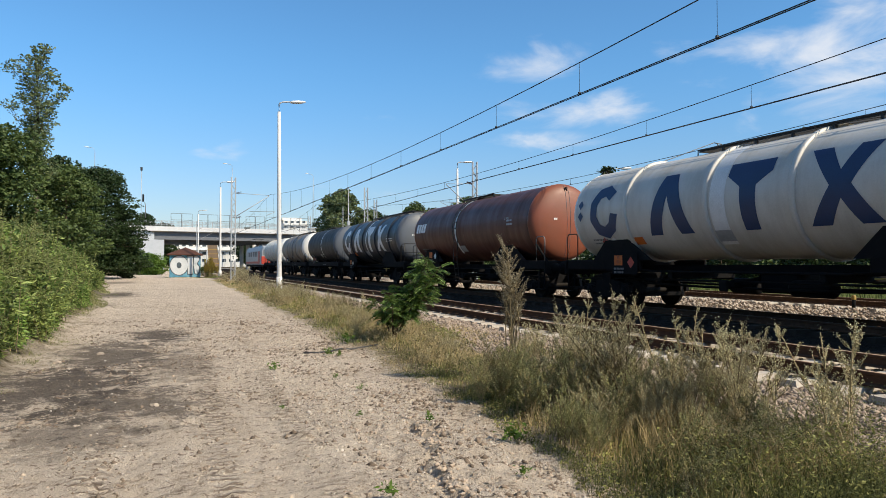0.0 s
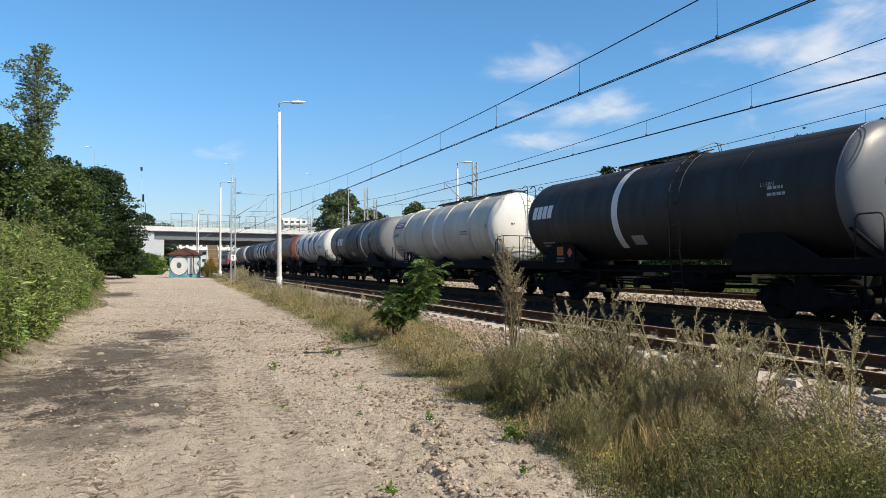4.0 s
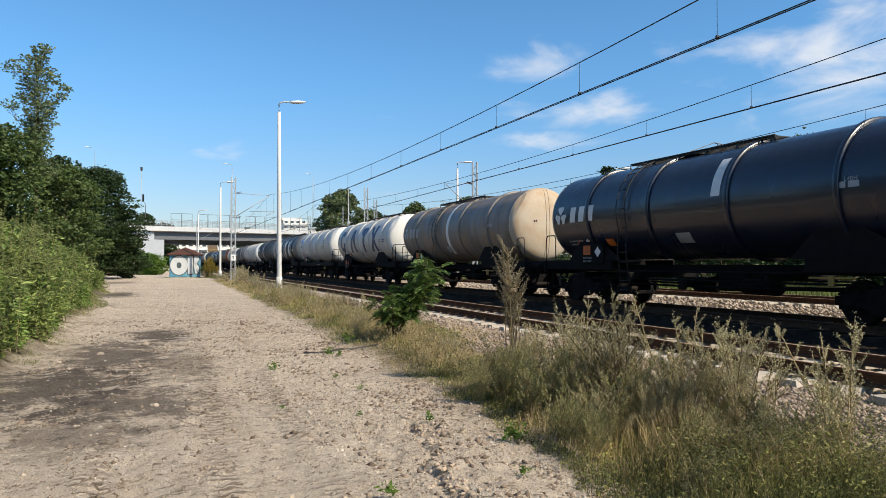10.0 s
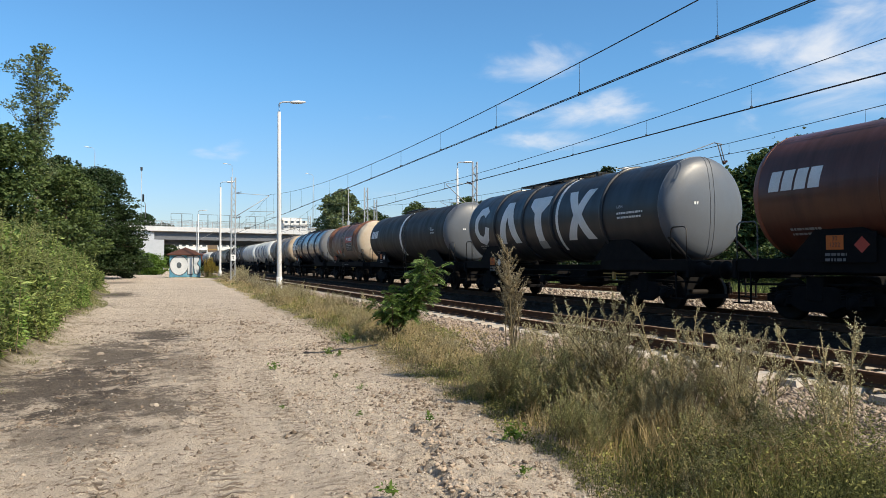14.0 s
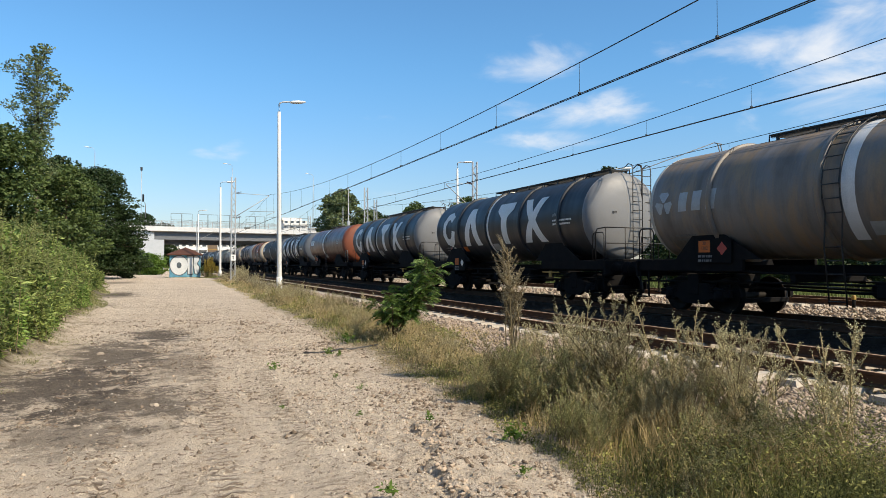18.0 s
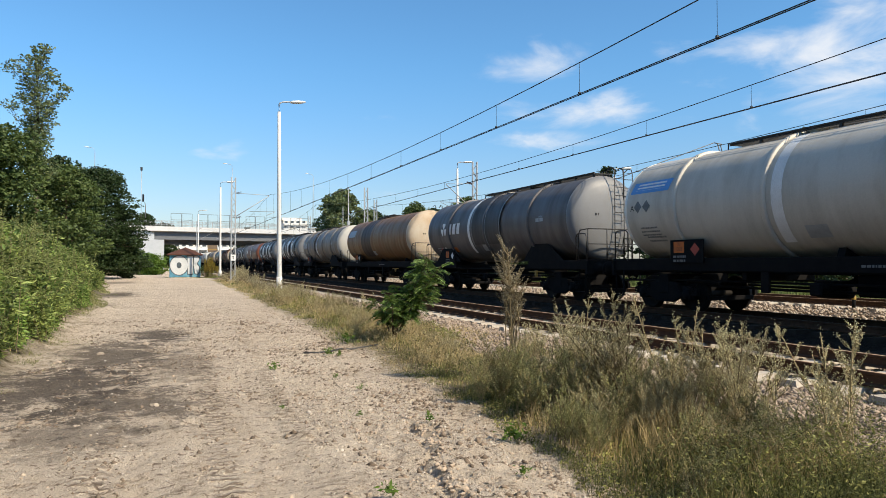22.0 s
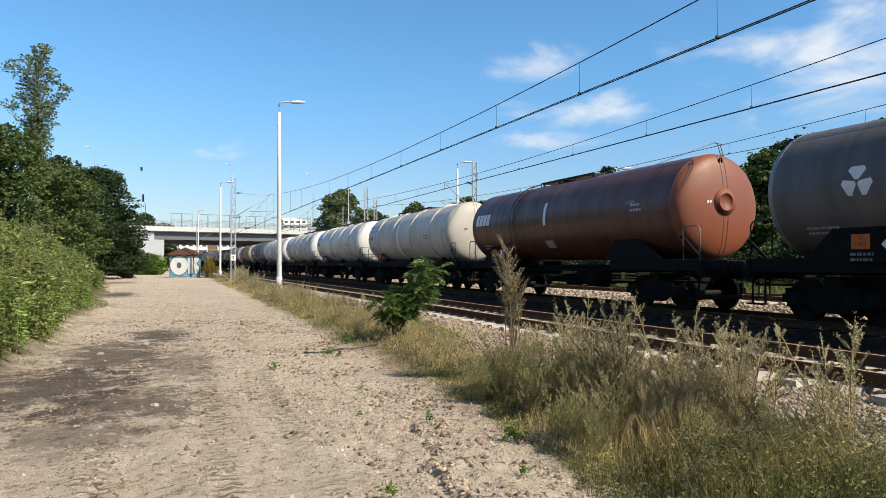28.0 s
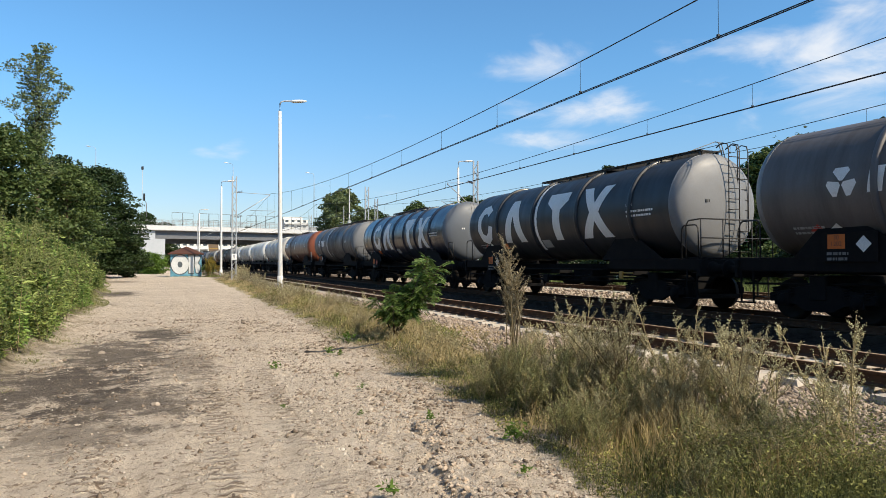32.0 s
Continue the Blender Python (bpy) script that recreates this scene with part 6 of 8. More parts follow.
def hut():
    t = thing("brick_hut", pose(2.62, 85.0, 0, 0, 0, -4) @ Matrix.Diagonal((0.93, 0.93, 1, 1)), "small square hut painted blue under a brown tiled roof", "hut")
    MAT["roof_tile"] = worn("brown_roof", (0.105, 0.05, 0.038), (0.07, 0.035, 0.03), 4, 0.85)
    part("wall", box(-1.75, 1.75, -1.75, 1.75, -0.1, 2.55, 0.02), rendered_wall(), t, "blue wall covered with graffiti")
    bm = bmesh.new()
    a = [bm.verts.new((x, y, 2.5)) for x, y in ((-2.05, -2.05), (2.05, -2.05), (2.05, 2.05), (-2.05, 2.05))]
    c = [bm.verts.new((x, y, 2.62)) for x, y in ((-2.05, -2.05), (2.05, -2.05), (2.05, 2.05), (-2.05, 2.05))]
    top = bm.verts.new((0, 0, 3.45))
    for i in range(4):
        j = (i + 1) % 4
        bm.faces.new((a[i], a[j], c[j], c[i])), bm.faces.new((c[i], c[j], top))
    bm.faces.new(list(reversed(a)))
    part("roof", bm, MAT["roof_tile"], t, "brown hipped roof")
    # painted rounded shapes with black outlines
    def flat(polys, y):
        bm = bmesh.new()
        for p in polys:
            bm.faces.new([bm.verts.new((u, y, h)) for u, h in p])
        bmesh.ops.recalc_face_normals(bm, faces=bm.faces)
        for f in bm.faces:
            if f.normal.y > 0:
                f.normal_flip()
        return bm
    part("graffiti_outline", flat(shift(ring(1.10, 1.16, 1.08, n=24), -0.66, 1.36), -1.754), MAT["graffiti_line"], t)
    part("graffiti_blob", flat(shift(ring(1.00, 1.06, 0.72, n=24), -0.66, 1.36), -1.758), MAT["graffiti_white"], t, "white ring-shaped graffiti")
    k_out = [[(0.26, 0.30), (0.98, 0.30), (1.02, 2.5), (0.20, 2.5)], [(0.90, 1.10), (0.98, 2.45), (1.40, 2.52), (1.74, 2.25), (1.66, 1.85), (1.30, 1.25)], [(0.90, 1.75), (1.36, 1.75), (1.72, 1.25), (1.72, 0.55), (1.45, 0.28), (1.10, 0.36)]]
    part("graffiti_outline", flat(k_out, -1.754), MAT["graffiti_line"], t)
    k_in = [[(0.35, 0.40), (0.88, 0.40), (0.92, 2.40), (0.29, 2.40)], [(1.00, 1.30), (1.07, 2.36), (1.38, 2.43), (1.64, 2.20), (1.56, 1.90), (1.24, 1.40)], [(1.00, 1.62), (1.30, 1.62), (1.62, 1.20), (1.62, 0.62), (1.42, 0.40), (1.18, 0.46)]]
    part("graffiti_blob", flat(k_in, -1.758), MAT["graffiti_white"], t, "white angular graffiti strokes")
    return t


hut()


# ---- plants ----
def rot_frames(d):
    """Two unit vectors square to each of many directions."""
    ref = np.where(np.abs(d[:, 2:3]) < 0.9, [[0, 0, 1.0]], [[1.0, 0, 0]])
    a = np.cross(d, ref)
    a /= np.linalg.norm(a, axis=1, keepdims=True) + 1e-9
    return a, np.cross(d, a)


def leaf_cloud(centres, size, rng, flat=0.35, droop=0.2, slim=0.32):
    """Leaves as bent lozenges (two triangles folded at the midrib) at the given places, turned at random."""
    n = len(centres)
    d = rng.normal(size=(n, 3))
    d[:, 2] = d[:, 2] * flat - droop
    d /= np.linalg.norm(d, axis=1, keepdims=True)
    a, b = rot_frames(d)
    spin = rng.uniform(0, 6.28, (n, 1))
    w = a * np.cos(spin) + b * np.sin(spin)
    s = size * rng.uniform(0.6, 1.35, (n, 1))
    nrm = np.cross(d, w)
    p0 = centres - d * s * 0.5
    p1 = centres + w * s * slim + nrm * s * 0.10
    p2 = centres + d * s * 0.55
    p3 = centres - w * s * slim + nrm * s * 0.10
    v = np.stack([p0, p1, p2, p3], 1).reshape(-1, 3)
    k = 4 * np.arange(n)[:, None]
    f = np.concatenate([k + [0, 1, 2], k + [0, 2, 3]], 1).reshape(-1, 3)
    return v, f


def tree(x, y, h, spread, leaf, n_clumps, per, size, label, trunk=0.22, low=0.3, seed=0, shape="round", clump=0.9, sparse=0.0):
    """A tapered trunk with limbs, and a crown of leaves gathered in clumps of many sizes along the limbs."""
    rng = np.random.default_rng(seed)
    kind = "bush" if "bush " in label else "tree"
    t = thing(kind, pose(x, y, float(ground_height(x, y)) - 0.1), label, kind, "bushes" if kind == "bush" else "trees")
    bm = bmesh.new()
    pts = [(0, 0, 0)]
    for i in range(1, 9):
        pts.append((rng.normal(0, 0.012 * h), rng.normal(0, 0.012 * h), h * 0.97 * i / 8))
    add_tube(bm, pts, trunk, 9, trunk * 0.10)
    out = []
    lumps = rng.uniform(0, 6.28, 6)
    for i in range(n_clumps):
        u = low + (1 - low) * ((i + rng.random()) / n_clumps)
        a = i * 2.399 + rng.normal(0, 0.4)
        if shape == "round":
            mid = low + (1 - low) * 0.42
            k = math.sqrt(max(0.02, 1 - ((u - mid) / (1 - mid if u > mid else (mid - low) * 1.35)) ** 2))
            k *= 0.86 + 0.16 * math.sin(2 * a + lumps[0]) + 0.12 * math.sin(3 * a + lumps[1] + 5 * u) + 0.10 * math.sin(11 * u + lumps[2])
            rise = 0.0
        else:
            k = (0.70 + 0.30 * math.sin(u * 34 + lumps[0]) * math.sin(a + lumps[1])) * min(1.0, (1.03 - u) * 6.5) ** 0.75 * (0.5 + 0.5 * float(smoothstep(0.62, 0.74, u)))
            rise = 0.35
        r = spread * k * (rng.uniform(0.45, 1.0) if shape == "round" else rng.uniform(0.3, 1.0))
        tip = np.array((r * math.cos(a), r * math.sin(a), h * u * 0.985))
        root_u = max(0.06, u - rise * r / h * 2.2 - 0.05)
        s = root_u * 8
        i0 = min(7, int(s))
        p = np.array(pts[i0]) * (1 - (s - i0)) + np.array(pts[min(8, i0 + 1)]) * (s - i0)
        bend = (p + tip) / 2 + np.array((0, 0, -0.05 * r if rise else 0.06 * r))
        add_tube(bm, [tuple(p), tuple(bend), tuple(tip)], max(0.018, trunk * 0.25 * (1.1 - u)), 5, 0.008)
        c = clump * rng.choice((0.45, 0.7, 1.0, 1.35)) * (0.65 if u > 0.93 else 1)
        m = int(per * (c / clump) ** 1.6 * rng.uniform(0.7, 1.2)) + 8
        # leaves sit on the rind of each clump, thinner below
        d = rng.normal(size=(m, 3))
        d /= np.linalg.norm(d, axis=1, keepdims=True)
        d[:, 2] = np.where(d[:, 2] < -0.2, d[:, 2] * 0.3, d[:, 2])
        out.append(tip + d * c * rng.uniform(0.35, 1.0, (m, 1)) ** 0.6 * (1, 1, 0.62))
        m2 = int(m * (0.25 if shape == "round" else 0.55))
        uu = rng.random((m2, 1))
        out.append(p + (tip - p) * (0.3 + 0.7 * uu) + rng.normal(size=(m2, 3)) * c * 0.3)
    part("trunk", bm, MAT["bark"], t, "rough grey-brown trunk and limbs")
    c = np.concatenate(out)
    c = c[c[:, 2] > 0.12]
    v, f = leaf_cloud(c, size, rng)
    part("crown", soup("crown", v, f, leaf), None, t)
    return t


tree(-8.05, 55, 16.3, 2.5, MAT["leaf_grey"], 124, 52, 0.17, "tall slender poplar with sparse grey-green leaves", 0.24, 0.45, 3, "column", 0.56)
tree(-12.6, 56, 11.2, 3.6, MAT["leaf_dark"], 70, 260, 0.26, "broad dark tree behind the bank", 0.25, 0.08, 9, clump=1.3)
tree(-9.3, 50, 9.4, 3.1, MAT["leaf_mid"], 90, 240, 0.22, "broad green tree with dense leaves", 0.25, 0.05, 5, clump=1.05)
tree(-6.6, 58, 7.9, 3.0, MAT["leaf_mid"], 80, 230, 0.22, "bushy green tree beside the lane", 0.22, 0.04, 6, clump=1.05)
tree(-8.4, 69, 10.4, 3.4, MAT["leaf_dark"], 70, 260, 0.25, "dense dark green tree behind the others", 0.25, 0.08, 10, clump=1.2)
tree(-5.9, 76, 10.8, 4.6, MAT["leaf_dark"], 140, 280, 0.24, "round dense dark green tree", 0.3, 0.05, 7, clump=1.2)
tree(-3.6, 80, 5.6, 2.3, MAT["leaf_dark"], 55, 220, 0.22, "low dark green tree beside the lane", 0.2, 0.03, 8, clump=0.9)
tree(-15.5, 44, 9.0, 3.6, MAT["leaf_dark"], 60, 240, 0.26, "dark green tree far up the bank", 0.25, 0.08, 11, clump=1.2)
tree(5.0, 83.8, 1.3, 0.8, MAT["bank_herb"], 18, 110, 0.12, "low yellow-green bush beside the hut", 0.04, 0.02, 14, clump=0.5)
tree(-1.4, 104, 3.0, 2.2, MAT["leaf_bright"], 36, 160, 0.24, "light green bush near the bridge", 0.1, 0.02, 12, clump=0.9)
tree(-4.6, 108, 4.2, 2.4, MAT["leaf_mid"], 36, 160, 0.26, "green bush at the end of the lane", 0.1, 0.02, 13, clump=0.9)
for i, (bx, by, bh, bs) in enumerate(((-5.6, 19.0, 2.0, 1.2), (-6.2, 21.5, 2.4, 1.4), (-5.4, 23.5, 2.0, 1.2), (-6.9, 25.0, 2.8, 1.6), (-5.5, 27.5, 2.1, 1.3), (-5.2, 31.0, 2.0, 1.3), (-6.4, 31.0, 2.7, 1.6), (-5.1, 35.0, 2.1, 1.3), (-6.0, 38.0, 2.6, 1.6), (-5.0, 41.0, 1.9, 1.3))):
    tree(bx, by, bh, bs, MAT["nettle"], 34, 130, 0.10, "leafy light green bush on the bank", 0.03, 0.03, 160 + i, clump=0.5)
for i in range(15):
    tree(-10.8 - 1.6 * math.sin(i * 1.9), -62 + i * 6.4, 9.6 + 1.8 * math.sin(i * 2.7), 3.7, MAT["leaf_dark"] if i % 3 else MAT["leaf_mid"], 56, 150, 0.34, "broad green tree in the row along the bank", 0.25, 0.05, 180 + i, clump=1.35)
FAR_TREES = ((27.4, 110, 13.6, 5.8), (33.4, 112, 10.6, 3.0), (40.8, 112, 12.0, 3.4), (45.0, 114, 11.2, 3.2), (42.6, 95, 11.4, 2.8), (45.5, 96, 11.0, 2.6), (43.0, 80, 10.8, 2.6), (46.6, 80, 10.5, 2.8),
             (42.3, 50, 8.2, 2.4), (36.2, 33, 8.5, 1.8), (34.4, 34.5, 7.2, 1.8), (39.5, 33, 9.8, 2.2), (43.5, 34.0, 8.4, 2.6), (47.0, 37, 8.2, 2.6), (42.0, 29, 10.4, 2.8))
for i, (tx, ty, th, sp) in enumerate(FAR_TREES):
    tree(tx, ty, th, sp, MAT["leaf_grey"] if i == 0 else MAT["leaf_mid"] if i in (2, 4, 6, 9, 10) else MAT["leaf_dark"], 130 if i == 0 else 70, 260, 0.34, "green tree beyond the railway", 0.22, 0.10, 40 + i, clump=1.2)
for i in range(20):
    tree(30.5 + 1.3 * math.sin(i * 2.3), 7 + i * 3.4, 2.4 + 1.2 * math.sin(i * 1.7) ** 2, 2.3, MAT["leaf_dark"] if i % 3 else MAT["leaf_mid"], 26, 150, 0.20, "dense green bush beyond the far track", 0.06, 0.02, 70 + i, clump=0.75)


def blades_mesh(x, y, h, width, lean, rng):
    """Grass blades: thin bent strips that taper to a tip."""
    n = len(x)
    z = ground_height(x, y) - 0.01
    a = rng.uniform(0, 6.28, n)
    side = np.stack([np.cos(a), np.sin(a), 0 * a], 1) * width[:, None] / 2
    b = rng.uniform(0, 6.28, n)
    bend = np.stack([np.cos(b), np.sin(b), 0 * b], 1) * (lean * h)[:, None]
    base = np.stack([x, y, z], 1)
    up = np.array([0, 0, 1.0]) * h[:, None]
    v = np.stack([base - side, base + side, base + up * 0.55 + bend * 0.3 - side * 0.7, base + up * 0.55 + bend * 0.3 + side * 0.7, base + up + bend], 1).reshape(-1, 3)
    k = 5 * np.arange(n)[:, None]
    f = np.concatenate([k + [0, 1, 3], k + [0, 3, 2], k + [2, 3, 4]], 1).reshape(-1, 3)
    return v, f


def grass(name, n, x_of, y_of, h_of, mat, label, width=0.008, lean=0.35, seed=0, keep=None):
    rng = np.random.default_rng(seed)
    y = y_of(rng, n)
    x = x_of(rng, y)
    if keep is not None:
        k = keep(x, y)
        x, y = x[k], y[k]
    h = h_of(rng, y) * (0.75 + 0.35 * value_noise(x * 0.8, y * 0.8, seed + 50)) * (0.14 + 0.86 * smoothstep(-0.05, 1.25, np.where(x > 0, x - lane_right(y), lane_left(y) - x))) * np.where(x < 15, taper(x, y), 1)
    v, f = blades_mesh(x, y, h, width * (1 + y / 16) * rng.uniform(0.6, 1.3, len(x)), rng.uniform(0.05, lean * 2, len(x)), rng)
    return tagged(new(name, soup(name, v, f, mat)), label, "grass", kind="stuff")


def clumpy(x, y, seed, cut):
    return value_noise(x * 1.1, y * 0.9, seed) + 0.5 * value_noise(x * 3.1, y * 2.7, seed + 1) > cut


def verge_end(y):
    return 4.42 + 0.22 * value_noise(y * 1.3, y * 0, 77) + 1.9 * smoothstep(5.5, 18, y)


def taper(x, y):
    """Plants grow low where the ballast begins."""
    end = verge_end(y)
    return np.where(x > 0, 1 - 0.78 * smoothstep(end - 1.5, end + 0.1, x) * smoothstep(5.5, 8.5, y), 1.0)


def verge_x(r, y):
    lo = lane_right(y) + 0.05
    hi = verge_end(y)
    return lo + (hi - lo) * r.random(len(y)) ** 0.75


far_y = lambda r, n: 2.2 + 66 * r.random(n) ** 1.9
grass("verge_grass", 46000, verge_x, far_y, lambda r, y: r.uniform(0.10, 0.36, len(y)), MAT["grass"], "rough green grass on the verge", 0.006, seed=1, keep=lambda x, y: clumpy(x, y, 11, -0.3))
grass("dry_grass", 50000, verge_x, far_y, lambda r, y: r.uniform(0.12, 0.50, len(y)), MAT["straw"], "dry yellow grass on the verge", 0.0045, 0.35, 2, keep=lambda x, y: clumpy(x, y, 21, -0.35 + 0.45 * (1 - smoothstep(4.6, 6.2, y))))
grass("dry_grass", 60000, lambda r, y: lane_right(y) + 0.8 + (6.0 + 0.5 * smoothstep(8, 16, y) - lane_right(y) - 0.8) * r.random(len(y)), lambda r, n: 7 + 30 * r.random(n) ** 1.5, lambda r, y: r.uniform(0.12, 0.36, len(y)), MAT["straw"], "bleached dry grass beside the ballast", 0.004, 0.35, 8, keep=lambda x, y: clumpy(x, y, 51, -0.1))
grass("dry_grass", 30000, lambda r, y: 4.5 + 2.1 * r.random(len(y)), lambda r, n: 8.8 + 12 * r.random(n) ** 1.2, lambda r, y: r.uniform(0.10, 0.32, len(y)), MAT["straw"], "bleached dry grass growing into the ballast", 0.004, 0.4, 9, keep=lambda x, y: clumpy(x, y, 55, -0.55 + 0.5 * smoothstep(5.9, 6.6, x)))
grass("lane_grass", 7500, lambda r, y: lane_right(y) - 0.6 + 1.0 * r.random(len(y)), lambda r, n: 3 + 40 * r.random(n) ** 1.6, lambda r, y: r.uniform(0.04, 0.14, len(y)), MAT["grass"], "short tufts of grass creeping into the lane", 0.006, 0.6, 6,
      keep=lambda x, y: clumpy(x * 1.5, y * 1.5, 31, 0.35))
bank_x = lambda r, y: lane_left(y) + 0.1 - 7.0 * r.random(len(y)) ** 1.4
grass("bank_grass", 60000, bank_x, lambda r, n: 8.5 + 55 * r.random(n) ** 1.6, lambda r, y: r.uniform(0.15, 0.6, len(y)), MAT["grass"], "green grass on the bank", 0.005, 0.35, 3, keep=lambda x, y: clumpy(x, y, 45, -0.1) | (x < lane_left(y) - 1.2))
grass("bank_grass", 30000, bank_x, lambda r, n: 9 + 36 * r.random(n) ** 1.6, lambda r, y: r.uniform(0.3, 1.1, len(y)), MAT["straw"], "dry stalks among the grass on the bank", 0.005, 0.3, 4, keep=lambda x, y: clumpy(x, y, 41, 0.1) & (x < lane_left(y) - 0.9))
grass("lane_grass", 16000, lambda r, y: lane_left(y) + 0.55 - 1.5 * r.random(len(y)), lambda r, n: 9.5 + 40 * r.random(n) ** 1.5, lambda r, y: r.uniform(0.08, 0.26, len(y)), MAT["grass"], "low yellowing grass at the foot of the bank", 0.005, 0.5, 17, keep=lambda x, y: clumpy(x * 1.2, y, 35, 0.0))
grass("lane_grass", 5000, lambda r, y: r.uniform(0.4, 6.2, len(y)), lambda r, n: r.uniform(77.5, 83.0, n), lambda r, y: r.uniform(0.15, 0.42, len(y)), MAT["grass"], "green grass at the foot of the hut", 0.014, 0.4, 19, keep=lambda x, y: clumpy(x, y * 0.6, 36, -0.3 + 0.25 * (83 - y) - 0.3 * (x - 1)))
grass("far_grass", 45000, lambda r, y: r.uniform(22.6, 36, len(y)), lambda r, n: 5 + 90 * r.random(n) ** 1.3, lambda r, y: r.uniform(0.25, 0.7, len(y)), MAT["bank_herb"], "sunlit grass beyond the far track", 0.02, 0.3, 5)


# the verge and the bank go on behind the viewer
behind_y = lambda r, n: r.uniform(-9, 2.4, n)
grass("verge_grass", 9000, verge_x, behind_y, lambda r, y: r.uniform(0.12, 0.38, len(y)), MAT["grass"], "rough green grass on the verge behind", 0.007, seed=14)
grass("dry_grass", 9000, verge_x, behind_y, lambda r, y: r.uniform(0.15, 0.48, len(y)), MAT["straw"], "dry yellow grass on the verge behind", 0.006, seed=15)
grass("weed_blades", 9000, verge_x, behind_y, lambda r, y: r.uniform(0.2, 0.5, len(y)), MAT["weed_green"], "long green blades on the verge behind", 0.007, 0.3, 18)
grass("bank_grass", 12000, bank_x, lambda r, n: r.uniform(-9, 10.2, n), lambda r, y: r.uniform(0.15, 0.5, len(y)), MAT["grass"], "green grass on the bank behind", 0.008, 0.35, 16, keep=lambda x, y: x < lane_left(y) - 0.3)


def undergrowth(name, n, x_of, y_of, h_of, size, mat, label, seed, keep=None, slim=0.3):
    """Small leaves of low herbs, thick near the ground and thin above."""
    rng = np.random.default_rng(seed)
    y = y_of(rng, n)
    x = x_of(rng, y)
    if keep is not None:
        k = keep(x, y)
        x, y = x[k], y[k]
    top = h_of(x, y) * taper(x, y)
    z = ground_height(x, y) + top * rng.random(len(x)) ** 1.3
    v, f = leaf_cloud(np.stack([x, y, z], 1), size * (0.75 + y[:, None] / 28), rng, 0.7, -0.1, slim)
    return tagged(new(name, soup(name, v, f, mat)), label, "weeds", kind="stuff")


tall = lambda x, y: (0.29 + 0.30 * value_noise(x * 1.3, y * 1.1, 61) + 0.16 * value_noise(x * 4, y * 4, 62)) * smoothstep(0, 1.3, x - lane_right(y)) + 0.05
near_y = lambda r, n: 2.3 + 32 * r.random(n) ** 1.8
undergrowth("verge_herbs", 62000, verge_x, near_y, tall, 0.034, MAT["herb"], "olive green herbs thick on the verge", 31, lambda x, y: clumpy(x, y, 71, 0.05), 0.2)
undergrowth("verge_herbs", 52000, verge_x, near_y, tall, 0.030, MAT["dry_herb"], "dry brownish herbs thick on the verge", 32, lambda x, y: clumpy(x, y, 81, -0.2 + 0.7 * (1 - smoothstep(4.4, 6.0, y))), 0.2)

grass("weed_blades", 24000, verge_x, lambda r, n: 2.3 + 7 * r.random(n) ** 1.3, lambda r, y: r.uniform(0.18, 0.52, len(y)), MAT["weed_green"], "long dark green blades among the weeds", 0.0045, 0.3, 12, keep=lambda x, y: clumpy(x, y, 95, -0.1) | (y < 4.3))
undergrowth("green_weeds", 105000, verge_x, lambda r, n: 2.3 + 6.5 * r.random(n) ** 1.4, lambda x, y: 1.3 * tall(x, y), 0.017, MAT["weed_green"], "dark green weeds along the verge", 33, lambda x, y: clumpy(x, y, 95, 0.05) | (y < 4.1), 0.18)


def mugwort(seed, stems=6, sprays=16, size=0.0090, spread=1.0, bare=0.40, bushy=1.0, leaf="weed", head=0.0):
    """One weed a metre tall: thin upright stems with steep side sprays that carry small leaves and seed heads."""
    rng = np.random.default_rng(seed)
    bm = bmesh.new()
    spots = []
    for s in range(stems):
        a, r = rng.uniform(0, 6.28), rng.uniform(0.06, 0.32) * spread
        tip = np.array((r * math.cos(a), r * math.sin(a), rng.uniform(0.62, 1.0)))
        base = np.array((rng.normal(0, 0.035), rng.normal(0, 0.035), 0))
        bow = rng.normal(0, 0.03, 3) * (1, 1, 0)
        line = lambda u: base + (tip - base) * u + bow * math.sin(u * 3.14)
        add_tube(bm, [tuple(line(u)) for u in np.linspace(0, 1, 6)], 0.006, 4, 0.0024)
        for k in range(sprays):
            u = rng.uniform(bare, 0.97)
            p = line(u)
            b, ln = rng.uniform(0, 6.28), ((1.10 - u) * 0.40 * bushy if not head else head * math.sin(max(0.0, 1.12 - u) / (1.12 - bare) * 2.9) ** 0.7) * rng.uniform(0.35, 1)
            q = p + np.array((math.cos(b) * ln * 0.75, math.sin(b) * ln * 0.75, ln * 0.95))
            add_tube(bm, [tuple(p), tuple((p + q) / 2 + (0, 0, -0.02)), tuple(q)], 0.003, 3, 0.0014, caps=False)
            m = int(22 + 420 * ln)
            uu = rng.uniform(0.2, 1.04, (m, 1))
            spots.append(p + (q - p) * uu + rng.normal(0, 0.0055, (m, 3)))
        # the spike on top and a few long dry leaves below
        uu = rng.uniform(0.82, 1.05, (34, 1))
        spots.append(base + (tip - base) * uu + rng.normal(0, 0.007, (34, 3)))
        uu = rng.uniform(0.06, 0.7, (16, 1))
        spots.append(base + (tip - base) * uu + rng.normal(0, 0.045, (16, 3)) * (1, 1, 0.4))
    v, f = leaf_cloud(np.concatenate(spots), size, rng, 0.8, -0.1, 0.30)
    stem = bpy.data.meshes.new("stem")
    bm.to_mesh(stem)
    bm.free()
    stem.materials.append(MAT["stalk"])
    return stem, soup("foliage", v, f, MAT[leaf])


